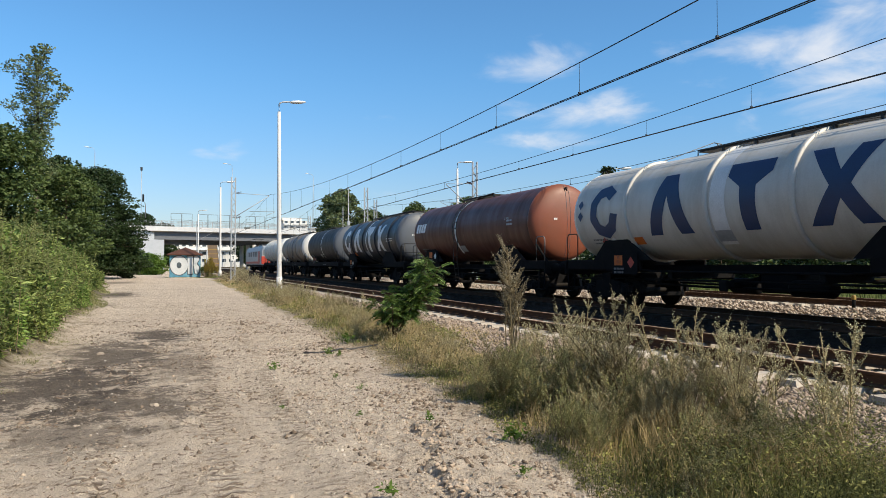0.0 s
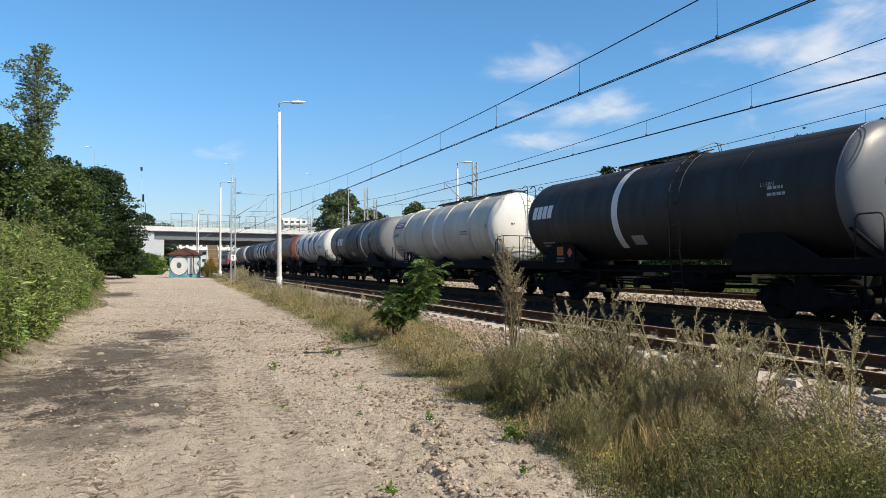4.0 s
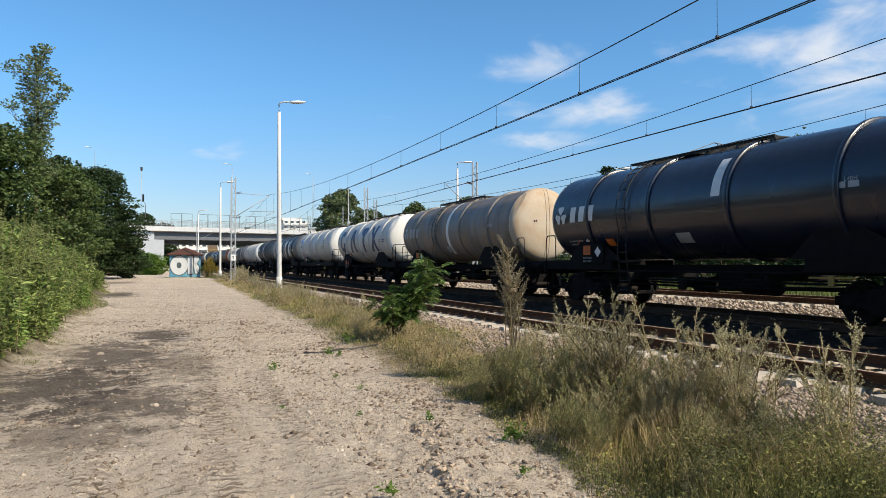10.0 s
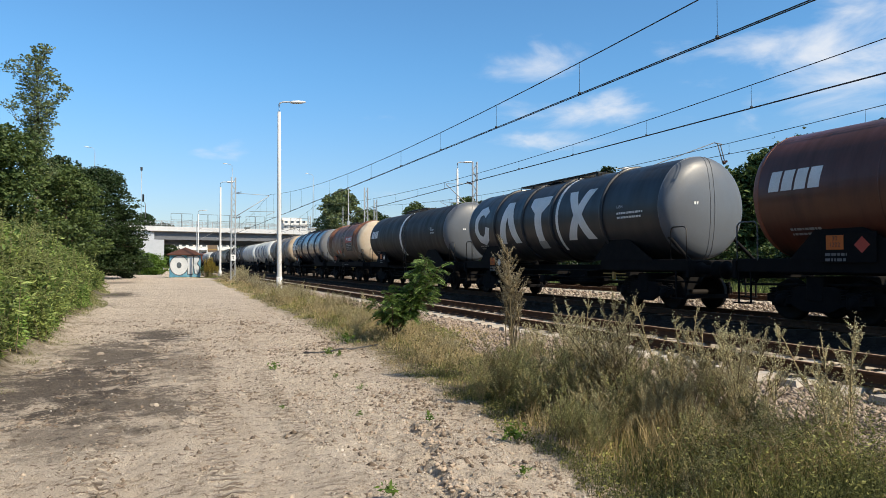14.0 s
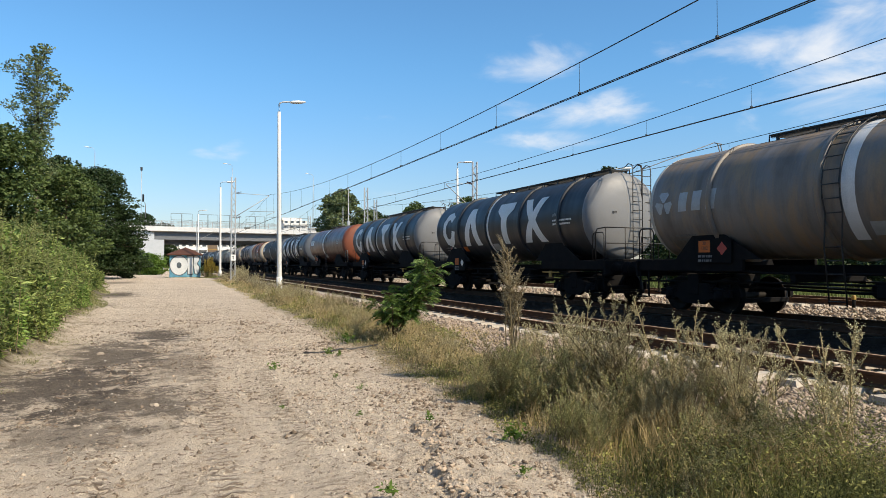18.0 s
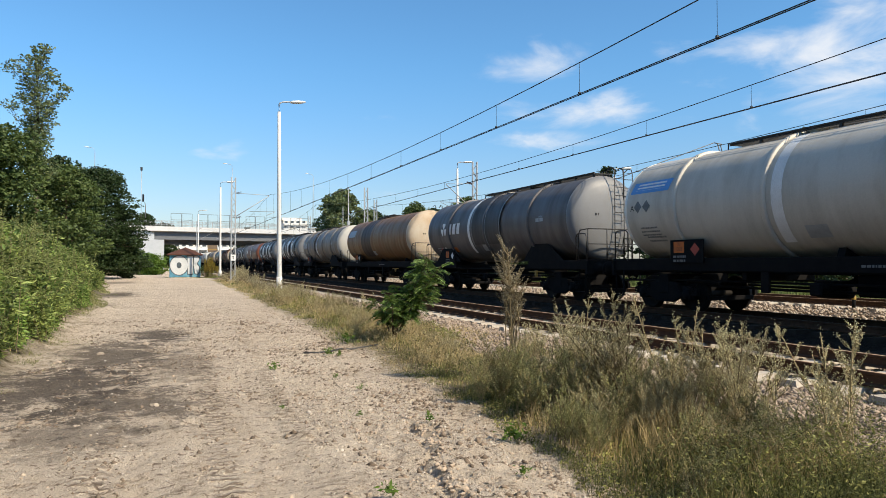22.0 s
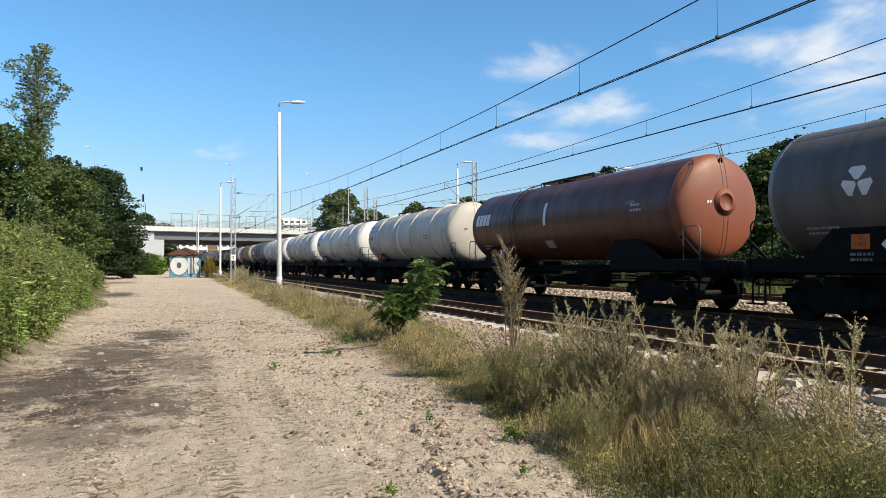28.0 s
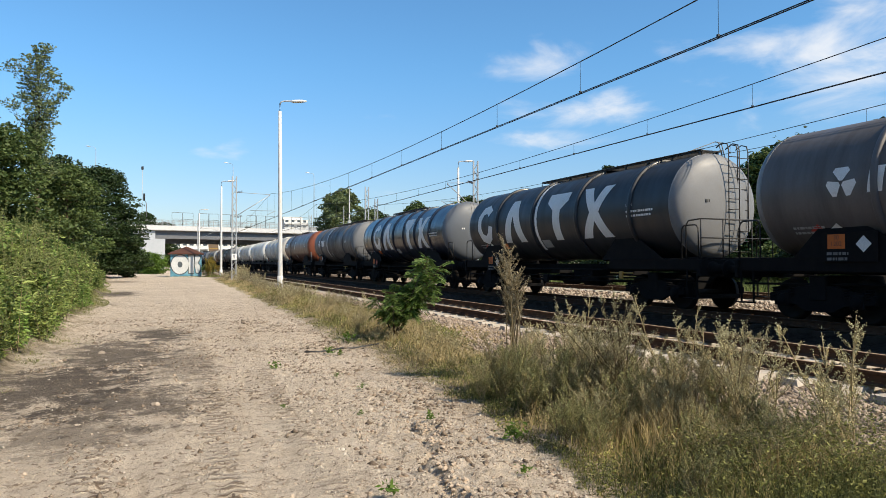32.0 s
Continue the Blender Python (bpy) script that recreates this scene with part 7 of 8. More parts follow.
MAT["stalk"] = worn("dry_stalk", (0.32, 0.255, 0.15), (0.14, 0.11, 0.065), 5, 0.9, vary=1.2)


def plant_weeds():
    kinds = [mugwort(100 + i, 6 + i % 3, spread=1.55) for i in range(6)]
    green_kinds = [mugwort(140 + i, 6, 16, 0.0135, 1.2, 0.15, 1.2, "weed_leaf") for i in range(3)]
    tall_kind = mugwort(131, 5, 20, 0.0068, 0.34, 0.58, 0.85, "seed_head", 0.14)
    spots = [(4.16, 7.88, 2.0), (4.26, 8.0, 1.5)]
    spots += [(4.2, 5.6, 1.27), (4.08, 5.7, 1.15), (4.36, 4.92, 1.2), (4.22, 4.68, 1.12), (4.5, 4.42, 1.16), (4.38, 4.12, 1.1), (4.5, 3.42, 1.2), (4.3, 6.9, 1.3), (4.22, 6.45, 1.18)]
    rng = random.Random(5)
    for _ in range(62):
        y = 3.4 + 13 * rng.random() ** 1.3
        x = float(lane_right(np.array(y))) + 0.6 + (4.7 - float(lane_right(np.array(y))) - 0.6) * rng.random()
        spots.append((x, y, rng.uniform(0.4, 0.8) * (1.1 if x > 4.2 else 0.9) * (0.9 if y < 7.6 else 0.55)))
    for _ in range(26):
        y = 4.2 + 4.2 * rng.random()
        spots.append((rng.uniform(3.5, 4.3 + 0.12 * (y - 4.2)), y, rng.uniform(0.5, 0.85)))
    for _ in range(95):
        y = 14 + 54 * rng.random()
        x = float(lane_right(np.array(y))) + 0.6 + max(0.2, 5.3 + 0.026 * y - float(lane_right(np.array(y))) - 0.6) * rng.random()
        spots.append((x, y, rng.uniform(0.4, 0.7) + 0.006 * y))
    gold_kind = mugwort(135, 7, 14, 0.026, 0.7, 0.45, 0.8, "goldenrod")
    for x, y, s in ((4.75, 82.4, 2.1), (5.1, 82.0, 1.8), (5.35, 82.6, 2.3), (5.0, 81.2, 1.5), (5.6, 82.0, 1.7), (5.75, 81.0, 1.3), (4.6, 81.6, 1.3), (5.25, 80.4, 1.2)):
        t = thing("goldenrod", pose(x, y, float(ground_height(x, y)) - 0.02, 0, 0, rng.uniform(0, 360)) @ Matrix.Diagonal((s, s, s, 1)), "tall goldenrod with fading yellow plumes beside the hut", "weed", "goldenrod beside the hut")
        tagged(part("stalk", gold_kind[0], None, t), "thin upright stems", kind="stuff")
        part("plume", gold_kind[1], None, t, "fading yellow plumes")
    for _ in range(10):
        spots.append((rng.uniform(6.4, 7.4), rng.uniform(58, 72), rng.uniform(1.1, 1.6)))
    first_green = len(spots)
    for _ in range(34):
        y = 3.3 + 4.5 * rng.random()
        spots.append((rng.uniform(3.1, 4.4), y, rng.uniform(0.45, 0.8)))
    for i, (x, y, s) in enumerate(spots):
        stem, leaves = green_kinds[i % 3] if i >= first_green else kinds[i % 6] if i > 1 else tall_kind
        t = thing("mugwort", pose(x, y, float(ground_height(x, y)) - 0.02, rng.uniform(-5, 5), rng.uniform(-5, 5), rng.uniform(0, 360)) @ Matrix.Diagonal((s, s, s, 1)),
                  "leafy green mugwort weed on the verge" if i >= first_green else "tall dry mugwort weed with grey seed heads" if s > 0.7 else "low dry mugwort weed", "weed", "weeds on the verge")
        tagged(part("stalk", stem, None, t), "branching dry stems", kind="stuff")
        part("foliage", leaves, None, t)


plant_weeds()


def bank_plant(seed, plume):
    """A leafy herb a metre tall: unbranched stems set with long leaves, some with a plume on top."""
    rng = np.random.default_rng(seed)
    bm = bmesh.new()
    spots, plumes = [], []
    for s in range(7):
        a, r = rng.uniform(0, 6.28), rng.uniform(0.05, 0.35)
        tip = np.array((r * math.cos(a), r * math.sin(a), rng.uniform(0.72, 1.0)))
        base = np.array((rng.normal(0, 0.1), rng.normal(0, 0.1), 0))
        add_tube(bm, [tuple(base), tuple((base + tip) / 2 + (0, 0, 0.02)), tuple(tip)], 0.006, 4, 0.003)
        m = 95
        u = rng.uniform(0.06, 1.0, (m, 1))
        spots.append(base + (tip - base) * u + rng.normal(0, 1, (m, 3)) * (0.075, 0.075, 0.02) * (1.2 - 0.6 * u))
        if plume:
            m = 60
            u = rng.random((m, 1))
            plumes.append(tip + np.array((0, 0, 0.30)) * u + rng.normal(0, 0.022, (m, 3)) * (1.2 - u))
    v, f = leaf_cloud(np.concatenate(spots), 0.085, rng, 0.4, 0.15, 0.19)
    stem = bpy.data.meshes.new("stem")
    bm.to_mesh(stem)
    bm.free()
    stem.materials.append(MAT["stalk"])
    top = None
    if plume:
        v2, f2 = leaf_cloud(np.concatenate(plumes), 0.03, rng, 0.8, -0.2, 0.25)
        top = soup("plume", v2, f2, MAT["flower"])
    return stem, soup("foliage", v, f, MAT["nettle"] if seed % 2 else MAT["bank_herb"]), top


def plant_bank():
    kinds = [bank_plant(200 + i, i in (0, 3)) for i in range(6)]
    rng = random.Random(9)
    n = 0
    while n < 290:
        y = 9.8 + 35 * rng.random() ** 1.5
        d = 5.5 * rng.random() ** 1.2
        if n % 5 == 0:
            y, d = 10.2 + 14 * rng.random(), 0.7 * rng.random()
        x = float(lane_left(np.array(y))) - 0.35 - d
        s = (0.8 + 1.0 * float(smoothstep(0.0, 2.2, np.array(d))) + 0.5 * rng.random()) * (0.8 if y < 13 else 1.0)
        stem, leaves, top = kinds[rng.randrange(6)]
        t = thing("tall_herb", pose(x, y, float(ground_height(x, y)) - 0.02, rng.uniform(-6, 6), rng.uniform(-6, 6), rng.uniform(0, 360)) @ Matrix.Diagonal((s, s, s, 1)),
                  "tall leafy herb with greenish plumes on the bank" if top else "leafy green nettle-like herb on the bank", "weed", "herbs on the bank")
        tagged(part("stalk", stem, None, t), "bunch of upright stems", kind="stuff")
        part("foliage", leaves, None, t)
        if top:
            tagged(part("plume", top, None, t), "greenish flower plumes", kind="stuff")
        n += 1


plant_bank()


def locust_bush(x, y, stems, seed):
    """A young locust tree: arching stems with feathered leaves of many small leaflets."""
    rng = np.random.default_rng(seed)
    t = thing("locust_shrub", pose(x, y, float(ground_height(x, y)) - 0.03), "young green locust shrub with feathered leaves", "shrub")
    bm = bmesh.new()
    leaves = []
    for reach, height in stems:
        tip = np.array((0.93 * reach, -0.37 * reach, height)) + rng.normal(0, 0.10, 3) * (1, 1, 0)
        tip[1] += rng.normal(0, 0.22)
        arch = 0.10
        add_tube(bm, [tuple(tip * u + np.array((0, 0, arch * math.sin(u * 3.1)))) for u in np.linspace(0, 1, 7)], 0.013, 5, 0.004)
        for k in range(int(34 * height) + 5):
            u = rng.uniform(0.22, 1.0) ** 0.8
            p = tip * u + np.array((0, 0, arch * math.sin(u * 3.1)))
            b, ln = rng.uniform(0, 6.28), rng.uniform(0.15, 0.27)
            d = np.array((math.cos(b), math.sin(b), rng.uniform(-0.55, 0.75)))
            d /= np.linalg.norm(d)
            ln *= 1.15
            q = p + d * ln
            add_tube(bm, [tuple(p), tuple(p + d * ln * 0.6 - (0, 0, 0.01)), tuple(q - (0, 0, 0.07))], 0.003, 3, 0.0015, caps=False)
            side = np.cross(d, (0, 0, 1.0))
            side /= np.linalg.norm(side)
            n = np.cross(side, d)
            tw = rng.uniform(-0.9, 0.9)
            side, n = side * math.cos(tw) + n * math.sin(tw), n * math.cos(tw) - side * math.sin(tw)
            for j in range(11):
                c = p + d * ln * (0.15 + 0.85 * j / 10) - np.array((0, 0, 0.07 * (j / 10) ** 2))
                for sg in (-1, 1):
                    w = side * sg + n * rng.uniform(-0.35, 0.1)
                    leaves.append([c, c + w * 0.022 + d * 0.013, c + w * 0.048, c + w * 0.022 - d * 0.013])
    part("stem", bm, MAT["bark"], t)
    v = np.array(leaves).reshape(-1, 3)
    k = 4 * np.arange(len(leaves))[:, None]
    part("foliage", soup("foliage", v, np.concatenate([k + [0, 1, 2], k + [0, 2, 3]], 1).reshape(-1, 3), MAT["leaf_locust"]), None, t, "green leaflets")


locust_bush(4.21, 12.89, ((0.72, 1.66), (0.55, 1.62), (0.64, 1.48), (0.86, 1.26), (0.88, 1.08), (0.76, 1.36), (0.30, 0.98), (0.12, 1.02), (0.0, 1.10), (-0.12, 0.95), (-0.2, 0.8), (-0.22, 0.62), (0.25, 0.85), (0.45, 1.08), (0.62, 0.98)), 12)


# ---- beyond the bridge and round the place ----
def bridge_lamp(x, y, h, turn, label):
    t = thing("bridge_lamp", pose(x, y, 8.7), label, "street lamp", "lamps on the bridge")
    part("pole", smooth(tube([(0, 0, 0), (0, 0, h * 0.6), (0, 0, h - 0.8)], 0.09, 10, 0.05)), MAT["galv"], t)
    c, s = math.cos(radians(turn)), math.sin(radians(turn))
    part("arm", tube([(0, 0, h - 0.9), (0.05 * c, 0.05 * s, h - 0.35), (0.4 * c, 0.4 * s, h - 0.05), (1.2 * c, 1.2 * s, h + 0.05)], 0.035, 6), MAT["galv"], t)
    part("lamp_head", lamp_head(), MAT["white_paint"], t, "white lamp head", pose(1.5 * c, 1.5 * s, h + 0.08, 0, -5, turn))
    return t


bridge_lamp(-12.6, 156, 16.4, 180, "tall street lamp on the bridge")
bridge_lamp(14.2, 156, 14.5, 180, "tall street lamp on the bridge")
bridge_lamp(31.9, 156, 13.2, 180, "tall street lamp on the bridge")


def traffic_light():
    t = thing("traffic_light", pose(-3.0, 152, 8.7), "dark traffic light on a grey pole on the bridge", "traffic light")
    part("pole", tube([(0, 0, 0), (0, 0, 4.6), (-0.15, 0, 5.4)], 0.07, 8), MAT["steel_grey"], t)
    part("housing", box(-0.62, -0.26, -0.2, 0.2, 5.4, 6.9, 0.05), MAT["black"], t)
    for z in (5.7, 6.15, 6.6):
        part("hood", lathe([(0.15, 0.0), (0.17, -0.18), (0.15, -0.18), (0.14, 0.0)], 14), MAT["black"], t, at=pose(-0.44, -0.2, z))
    s = thing("signal_pole", pose(-3.9, 156, 8.7), "thin pole with a small dark signal head", "pole")
    part("pole", tube([(0, 0, 0), (0, 0, 12.4)], 0.05, 6), MAT["galv"], s)
    part("signal_head", box(-0.22, 0.22, -0.2, 0.2, 12.2, 12.9, 0.05), MAT["black"], s)


traffic_light()


def window_unit(parent, x, y, z, w, h, face=-1):
    f = part("window_frame", kept(("window_frame", w, h), lambda: box(-w / 2, w / 2, -0.05, 0.05, 0, h, 0.02)), MAT["white_paint"], parent, at=pose(x, y, z))
    part("pane", kept(("pane", w, h), lambda: box(-w / 2 + 0.12, w / 2 - 0.12, -0.075, -0.03, 0.12, h - 0.12)), MAT["dark_glass"], f)


MAT["dark_glass"] = worn("dark_window_glass", (0.06, 0.075, 0.09), (0.04, 0.05, 0.06), 2, 0.12, bumped=0.0)
MAT["render_pale"] = worn("pale_render", (0.66, 0.65, 0.62), (0.55, 0.54, 0.51), 0.6, 0.85)
MAT["render_grey"] = worn("grey_render", (0.42, 0.43, 0.44), (0.34, 0.35, 0.36), 0.6, 0.85)


def apartment_block():
    t = thing("apartment_block", pose(42.4, 236, 0), "white apartment block with stepped top floors and balconies", "building")
    part("wall", box(-4.3, 3.9, 0, 10, 0, 16.2), MAT["render_pale"], t)
    part("roof", box(-4.6, 2.0, 0.4, 9, 16.21, 17.2, 0.04), MAT["white_paint"], t, "white set-back top floor")
    for k, z in enumerate((13.2, 14.9)):
        part("balcony", box(-4.2, 3.8, -0.9, -0.01, z - 0.35, z + 0.25, 0.03), MAT["white_paint"], t, "white balcony strip")
        for i in range(4):
            window_unit(t, -3.3 + i * 2.0, 0.0, z + 0.3, 1.3, 1.0)
    b = thing("apartment_block", pose(56, 240, 0), "grey apartment block far behind the trees", "building")
    part("wall", box(-8, 8, 0, 10, 0, 13.6), MAT["render_grey"], b)
    part("roof", box(-8.3, 8.3, -0.3, 10.3, 13.61, 14.0, 0.04), MAT["concrete"], b)
    for k in range(4):
        for i in range(6):
            window_unit(b, -6.2 + i * 2.5, 0.0, 2 + k * 3, 1.4, 1.5)


apartment_block()


def station_hall():
    """The long pale building and shelter seen under the bridge."""
    t = thing("station_building", pose(0, 330, 0), "long pale building with rows of windows beyond the bridge", "building")
    part("wall", box(1.8, 44, 0, 12, -0.1, 13.0), MAT["render_pale"], t)
    part("roof", box(1.4, 44.4, -0.6, 12.5, 13.01, 13.6, 0.04), MAT["steel_grey"], t)
    for i in range(14):
        for z in (2.2, 5.4, 9.2):
            window_unit(t, 3.6 + i * 2.9, 0.0, z, 2.0, 1.7)
    for i in range(11):
        part("canopy_post", kept(("canopy_post",), lambda: box(-0.12, 0.12, -0.1, 0.1, 0, 7.6, 0.01)), MAT["galv"], t, at=pose(3 + i * 4, -1.4, 0))
    part("canopy", box(1.9, 44, -1.7, -0.1, 7.61, 8.3, 0.03), MAT["white_paint"], t, "white canopy edge")


station_hall()


def stairs():
    t = thing("stairs", pose(14.8, 240, 0), "steep stairs with brown treads and yellow edges beyond the bridge", "stairs")
    MAT["tread"] = worn("brown_tread", (0.20, 0.145, 0.10), (0.14, 0.10, 0.07), 3, 0.9)
    for k in range(40):
        part("step", kept(("step_board",), lambda: box(0, 3.2, 0, 0.32, 0, 0.2, 0.01)), MAT["tread"], t, at=pose(0, k * 0.30, 0.2 * k))
    for k in (8, 16, 24, 32):
        part("landing_edge", box(0, 3.2, k * 0.30 - 0.03, k * 0.30 - 0.005, 0.2 * k - 0.1, 0.2 * k + 0.19), MAT["yellow"], t, "yellow painted landing edge")
    for x in (-0.1, 3.3):
        part("side_wall", add_box(bmesh.new(), x - 0.08, x + 0.08, -0.1, 14.4, -0.1, 0.3, 0.0, Matrix.Rotation(math.atan2(8.0, 12.0), 4, "X")), MAT["concrete"], t)


stairs()

for i, (tx, ty, th, sp) in enumerate(((-3.5, 178, 13.4, 4.2), (-9.5, 182, 13.0, 4.0), (0.5, 200, 12.6, 3.4), (24, 215, 12.5, 3.5), (48, 205, 14.2, 4.0), (57, 170, 13.4, 4.4), (41, 150, 11.0, 4.2), (66, 150, 13.2, 4.6))):
    tree(tx, ty, th, sp, MAT["leaf_dark"], 50, 200, 0.5, "green tree far beyond the bridge", 0.3, 0.12, 120 + i, clump=1.6)


def ivy_mast():
    t = thing("ivy_mast", pose(21.55, 30, 0.1), "old steel mast overgrown with dark ivy", "mast")
    part("pole", tube([(0, 0, 0), (0, 0, 6.4)], 0.14, 8), MAT["steel_grey"], t)
    rng = np.random.default_rng(77)
    n = 5200
    z = rng.uniform(0.2, 6.5, n)
    r = np.abs(rng.normal(0.0, 0.17, n)) + 0.08 + 0.06 * np.sin(z * 3)
    a = rng.uniform(0, 6.28, n)
    v, f = leaf_cloud(np.stack([r * np.cos(a), r * np.sin(a), z], 1), 0.15, rng)
    part("ivy", soup("ivy", v, f, MAT["leaf_dark"]), None, t, "dark ivy leaves")
    part("cantilever_tube", tube([(0, 0, 5.7), (7.2, 0, 8.25)], 0.026, 6), MAT["steel_grey"], t)
    part("stay_tube", tube([(7.2, 0, 8.25), (7.75, 0, 8.2)], 0.03, 6), MAT["steel_grey"], t)
    part("drop_bracket", add_tube(tube([(7.45, 0, 8.2), (7.8, 0, 7.2)], 0.03, 6), [(7.65, 0, 8.2), (7.95, 0, 7.25)], 0.03, 6), MAT["steel_grey"], t)
    part("insulator", add_tube(add_tube(bmesh.new(), [(7.85, 0, 7.25), (7.95, 0, 7.1)], 0.09, 8), [(8.05, 0, 7.3), (8.1, 0, 7.2)], 0.07, 8), MAT["insulator"], t)


ivy_mast()

# thin masts beyond the tracks
for x, y, h in ((19.3, 75.0, 10.0), (34.0, 66.0, 9.0), (21.9, 88, 9.0), (30.0, 78, 8.0)):
    t = thing("line_pole", pose(x, y, 0), "thin grey pole beyond the tracks", "pole", "line poles")
    part("pole", tube([(0, 0, 0), (0, 0, h)], 0.07, 8, 0.045), MAT["galv"], t)
    part("fitting", box(-0.16, 0.16, -0.14, 0.14, h * 0.58, h * 0.58 + 0.5, 0.02), MAT["galv"], t)


# ---- small things on the lane ----
def stone(x, y, s, seed, label):
    s *= 0.62
    rng = np.random.default_rng(seed)
    bm = bmesh.new()
    bmesh.ops.create_icosphere(bm, subdivisions=2, radius=1)
    k = rng.uniform(0.7, 1.3, 3) * (1, 1, 0.55)
    for v in bm.verts:
        n = noise.noise(v.co * 1.6 + Vector((seed * 3.7, 0, 0))) * 0.55
        v.co = Vector((v.co.x * k[0], v.co.y * k[1], v.co.z * k[2])) * s * (1 + n)
    smooth(bm, 0.35)
    t = part("stone", bm, MAT["stone"], None, "", pose(x, y, float(ground_height(x, y)) + s * 0.10, rng.uniform(-15, 15), rng.uniform(-15, 15), rng.uniform(0, 360)))
    tagged(t, label, "stone", "stones on the lane")


STONES = ((2.03, 4.75, 0.07), (2.12, 4.35, 0.05), (1.93, 4.2, 0.055), (2.2, 5.0, 0.045), (2.62, 4.4, 0.06), (2.55, 4.75, 0.05), (2.75, 4.6, 0.04), (2.4, 5.7, 0.05), (2.9, 5.3, 0.09),
          (-0.05, 8.2, 0.07), (-0.25, 14.6, 0.11), (-0.95, 13.2, 0.12), (0.1, 12.7, 0.08), (-1.5, 12.4, 0.09), (-1.25, 11.6, 0.06), (-0.3, 11.3, 0.08), (-0.75, 7.6, 0.05), (-1.1, 8.5, 0.06),
          (0.15, 14.2, 0.08), (0.35, 16.0, 0.09), (2.9, 12.6, 0.10), (3.1, 13.3, 0.12), (3.35, 13.0, 0.08), (2.3, 16.5, 0.09), (2.8, 18.0, 0.1), (1.9, 10.8, 0.05), (-1.9, 12.0, 0.07))
for i, (sx, sy, ss) in enumerate(STONES):
    stone(sx, sy, ss * (0.65 if i < 9 else 1.0), i, "rounded pale field stone lying on the dirt" if i % 3 else "grey-brown stone half sunk in the dirt")


def crust():
    """Broken clods along the little step at the lane's edge."""
    rng = random.Random(3)
    for i in range(90):
        y = 4.2 + 2.5 * rng.random()
        x = float(crust_edge(np.array(y))) + rng.uniform(-0.03, 0.14)
        bm = bmesh.new()
        bmesh.ops.create_icosphere(bm, subdivisions=1, radius=1)
        s = rng.uniform(0.008, 0.024)
        for v in bm.verts:
            v.co = Vector((v.co.x * rng.uniform(0.7, 1.4), v.co.y * rng.uniform(0.7, 1.4), v.co.z * rng.uniform(0.5, 0.9))) * s
        t = part("clod", bm, MAT["clod"], None, "", pose(x, y, float(ground_height(x, y)) + s * 0.25, 0, 0, rng.uniform(0, 360)))
        tagged(t, "broken clod of dry earth at the lane's edge", "clod", "clods at the lane's edge")


crust()


def hose():
    MAT["rubber"] = worn("black_rubber", (0.022, 0.024, 0.028), (0.05, 0.05, 0.05), 8, 0.6)
    pts = [(2.25, 11.75), (2.5, 11.72), (2.75, 11.82), (2.95, 12.0), (3.15, 12.02), (3.4, 12.15), (3.7, 12.2)]
    t = part("hose", smooth(tube([(x, y, float(ground_height(x, y)) + 0.012) for x, y in pts], 0.016, 8)), MAT["rubber"], None)
    tagged(t, "black rubber hose lying half buried on the dirt", "hose")


hose()


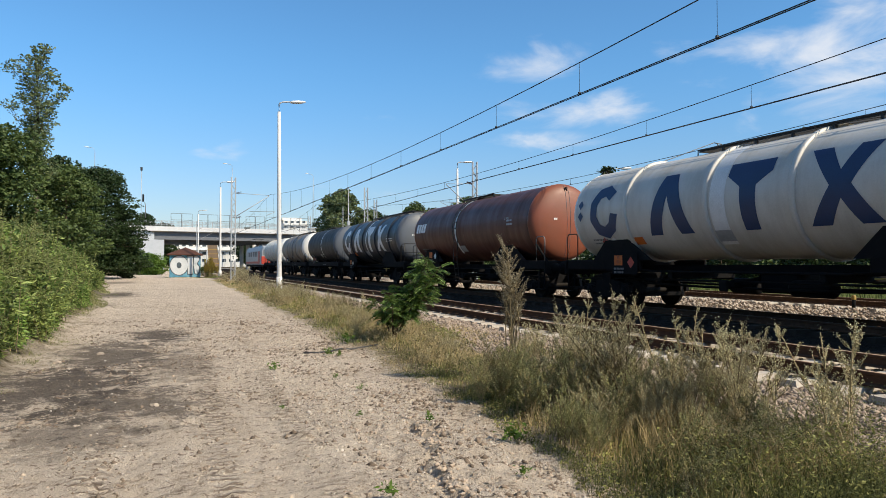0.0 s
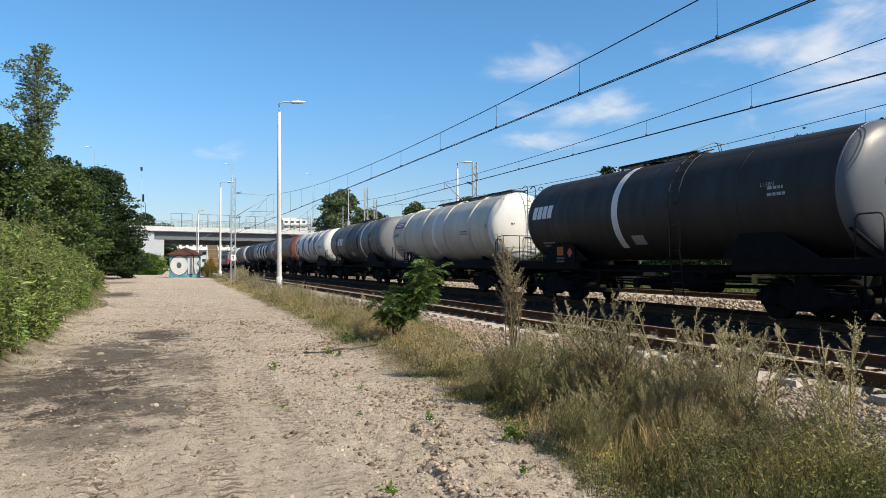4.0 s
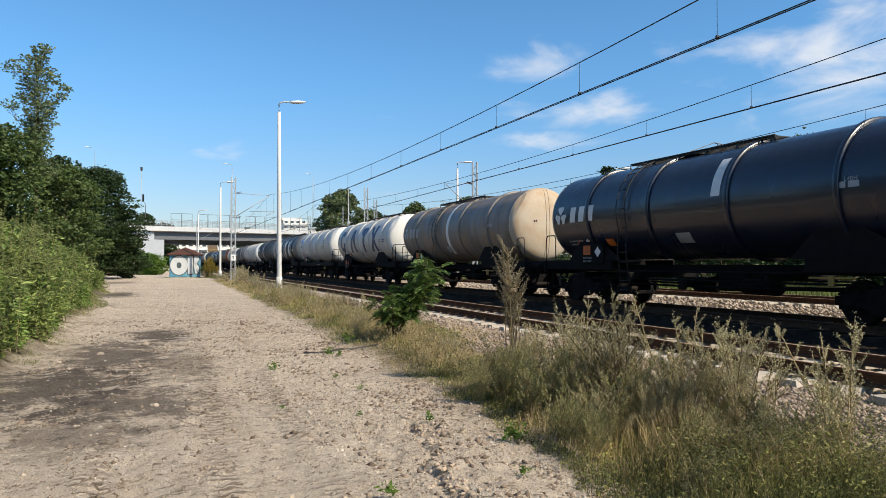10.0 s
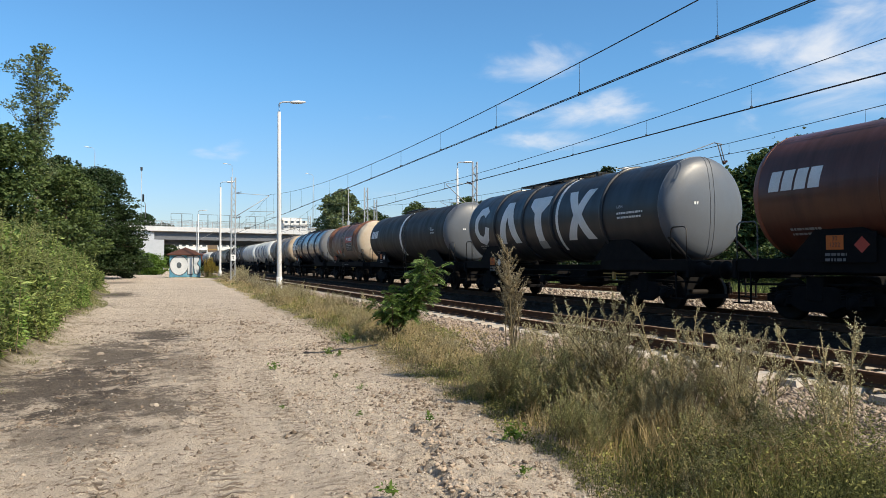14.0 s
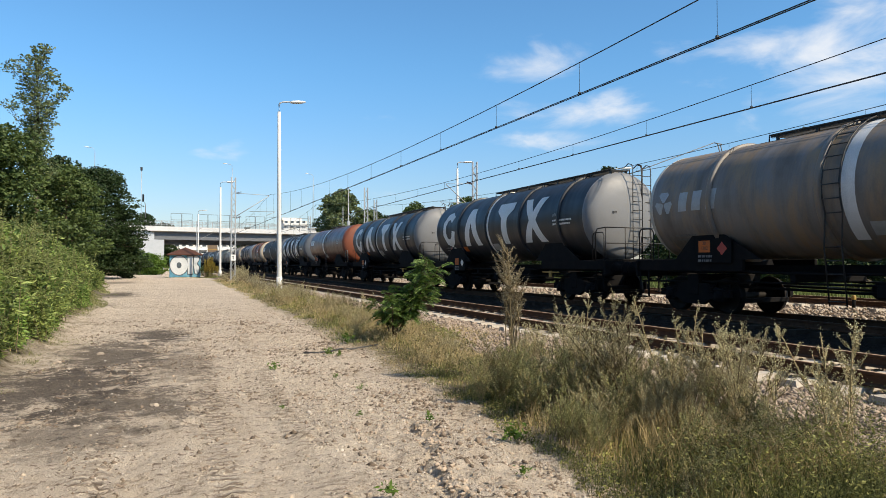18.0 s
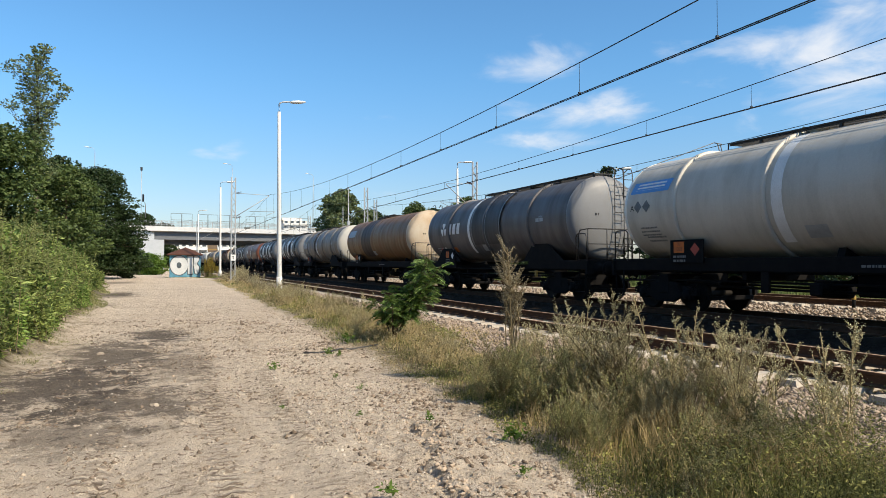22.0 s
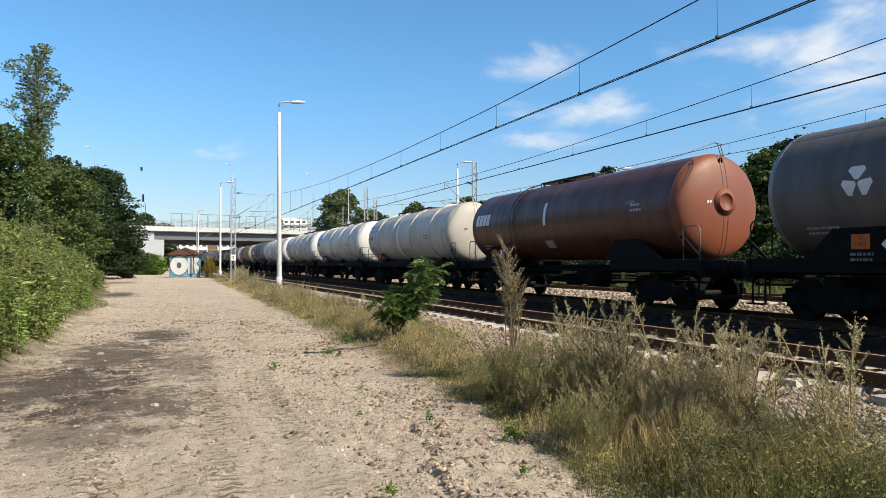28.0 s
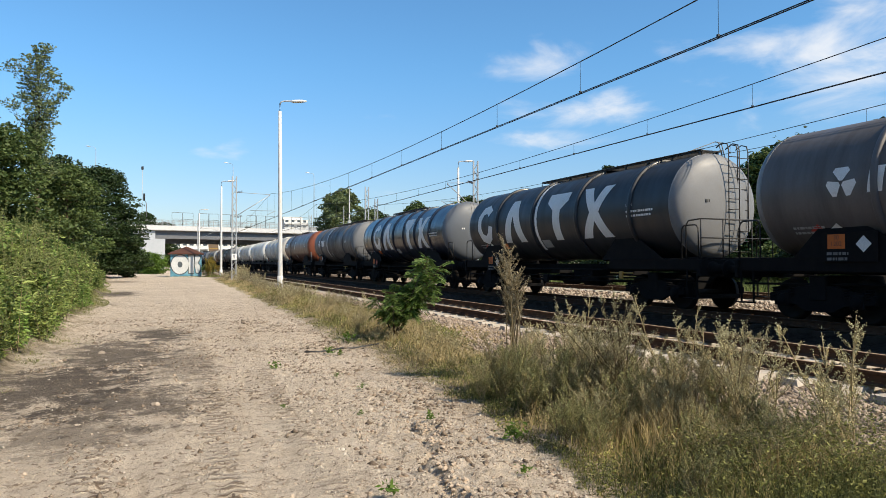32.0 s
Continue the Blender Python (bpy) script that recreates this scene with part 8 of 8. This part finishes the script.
def small_weed(x, y, s, seed):
    rng = np.random.default_rng(seed)
    t = thing("small_weed", pose(x, y, float(ground_height(x, y))), "small green weed growing from the dirt", "weed", "small weeds on the lane")
    n = 46
    a, r = rng.uniform(0, 6.28, n), np.abs(rng.normal(0, 0.5, n)) * s
    v, f = leaf_cloud(np.stack([r * np.cos(a), r * np.sin(a), 0.02 + rng.random(n) * s * 0.8], 1), s * 0.42, rng, 0.8, -0.3, 0.2)
    part("foliage", soup("foliage", v, f, MAT["leaf_bright"]), None, t)


for i, (wx, wy, ws) in enumerate(((1.55, 10.3, 0.12), (1.4, 4.35, 0.10), (2.45, 4.45, 0.08), (2.85, 5.35, 0.17), (2.2, 9.2, 0.07), (2.62, 11.5, 0.14), (2.75, 11.3, 0.10), (1.9, 6.9, 0.06), (2.3, 8.3, 0.07), (3.3, 12.9, 0.2), (2.4, 6.2, 0.09), (1.2, 7.4, 0.05))):
    small_weed(wx, wy, ws, 300 + i)


def marker_post():
    """A short dark post with a yellow cap between the far rails and the train's track."""
    x, y = 18.05, 13.6
    t = thing("marker_post", pose(x, y, float(ground_height(x, y)) - 0.02), "short dark marker post with a yellow cap beside the track", "post")
    part("post", smooth(tube([(0, 0, 0), (0, 0, 0.28)], 0.045, 10)), MAT["steel_dark"], t)
    part("cap", smooth(lathe([(0.0, 0.13), (0.045, 0.12), (0.06, 0.08), (0.06, 0.0), (0.0, 0.0)], 14, Matrix.Translation((0, 0, 0.281)) @ Matrix.Rotation(radians(90), 4, "X"))), MAT["yellow"], t, "dull yellow cap")


marker_post()


# ---- what moves ----
SPEED = 12.85


# metres the train has run; it slows a little on the way
RUN = ((0, 0.0), (4, 51.98), (8, 103.95), (12, 155.89), (16, 207.55), (20, 258.88), (24, 309.8), (28, 360.4), (32, 410.77))


def motions():
    for w in TRAIN:
        start = w.matrix_basis.translation.y
        walk(w, [(t, along(start + float(np.interp(t, *zip(*RUN))))) for t in range(33)])
    # all wheels turn alike; they share one set of keys
    first = WHEELSETS[0]
    turn = SPEED / 0.46 / FPS
    walk(first, [(k / FPS, Matrix.Rotation(-turn * k, 4, "X")) for k in range(32 * FPS + 1)])
    for o in WHEELSETS[1:]:
        o.rotation_mode = "QUATERNION"
        keys = o.animation_data_create()
        keys.action = first.animation_data.action
        keys.action_slot = first.animation_data.action_slot


motions()
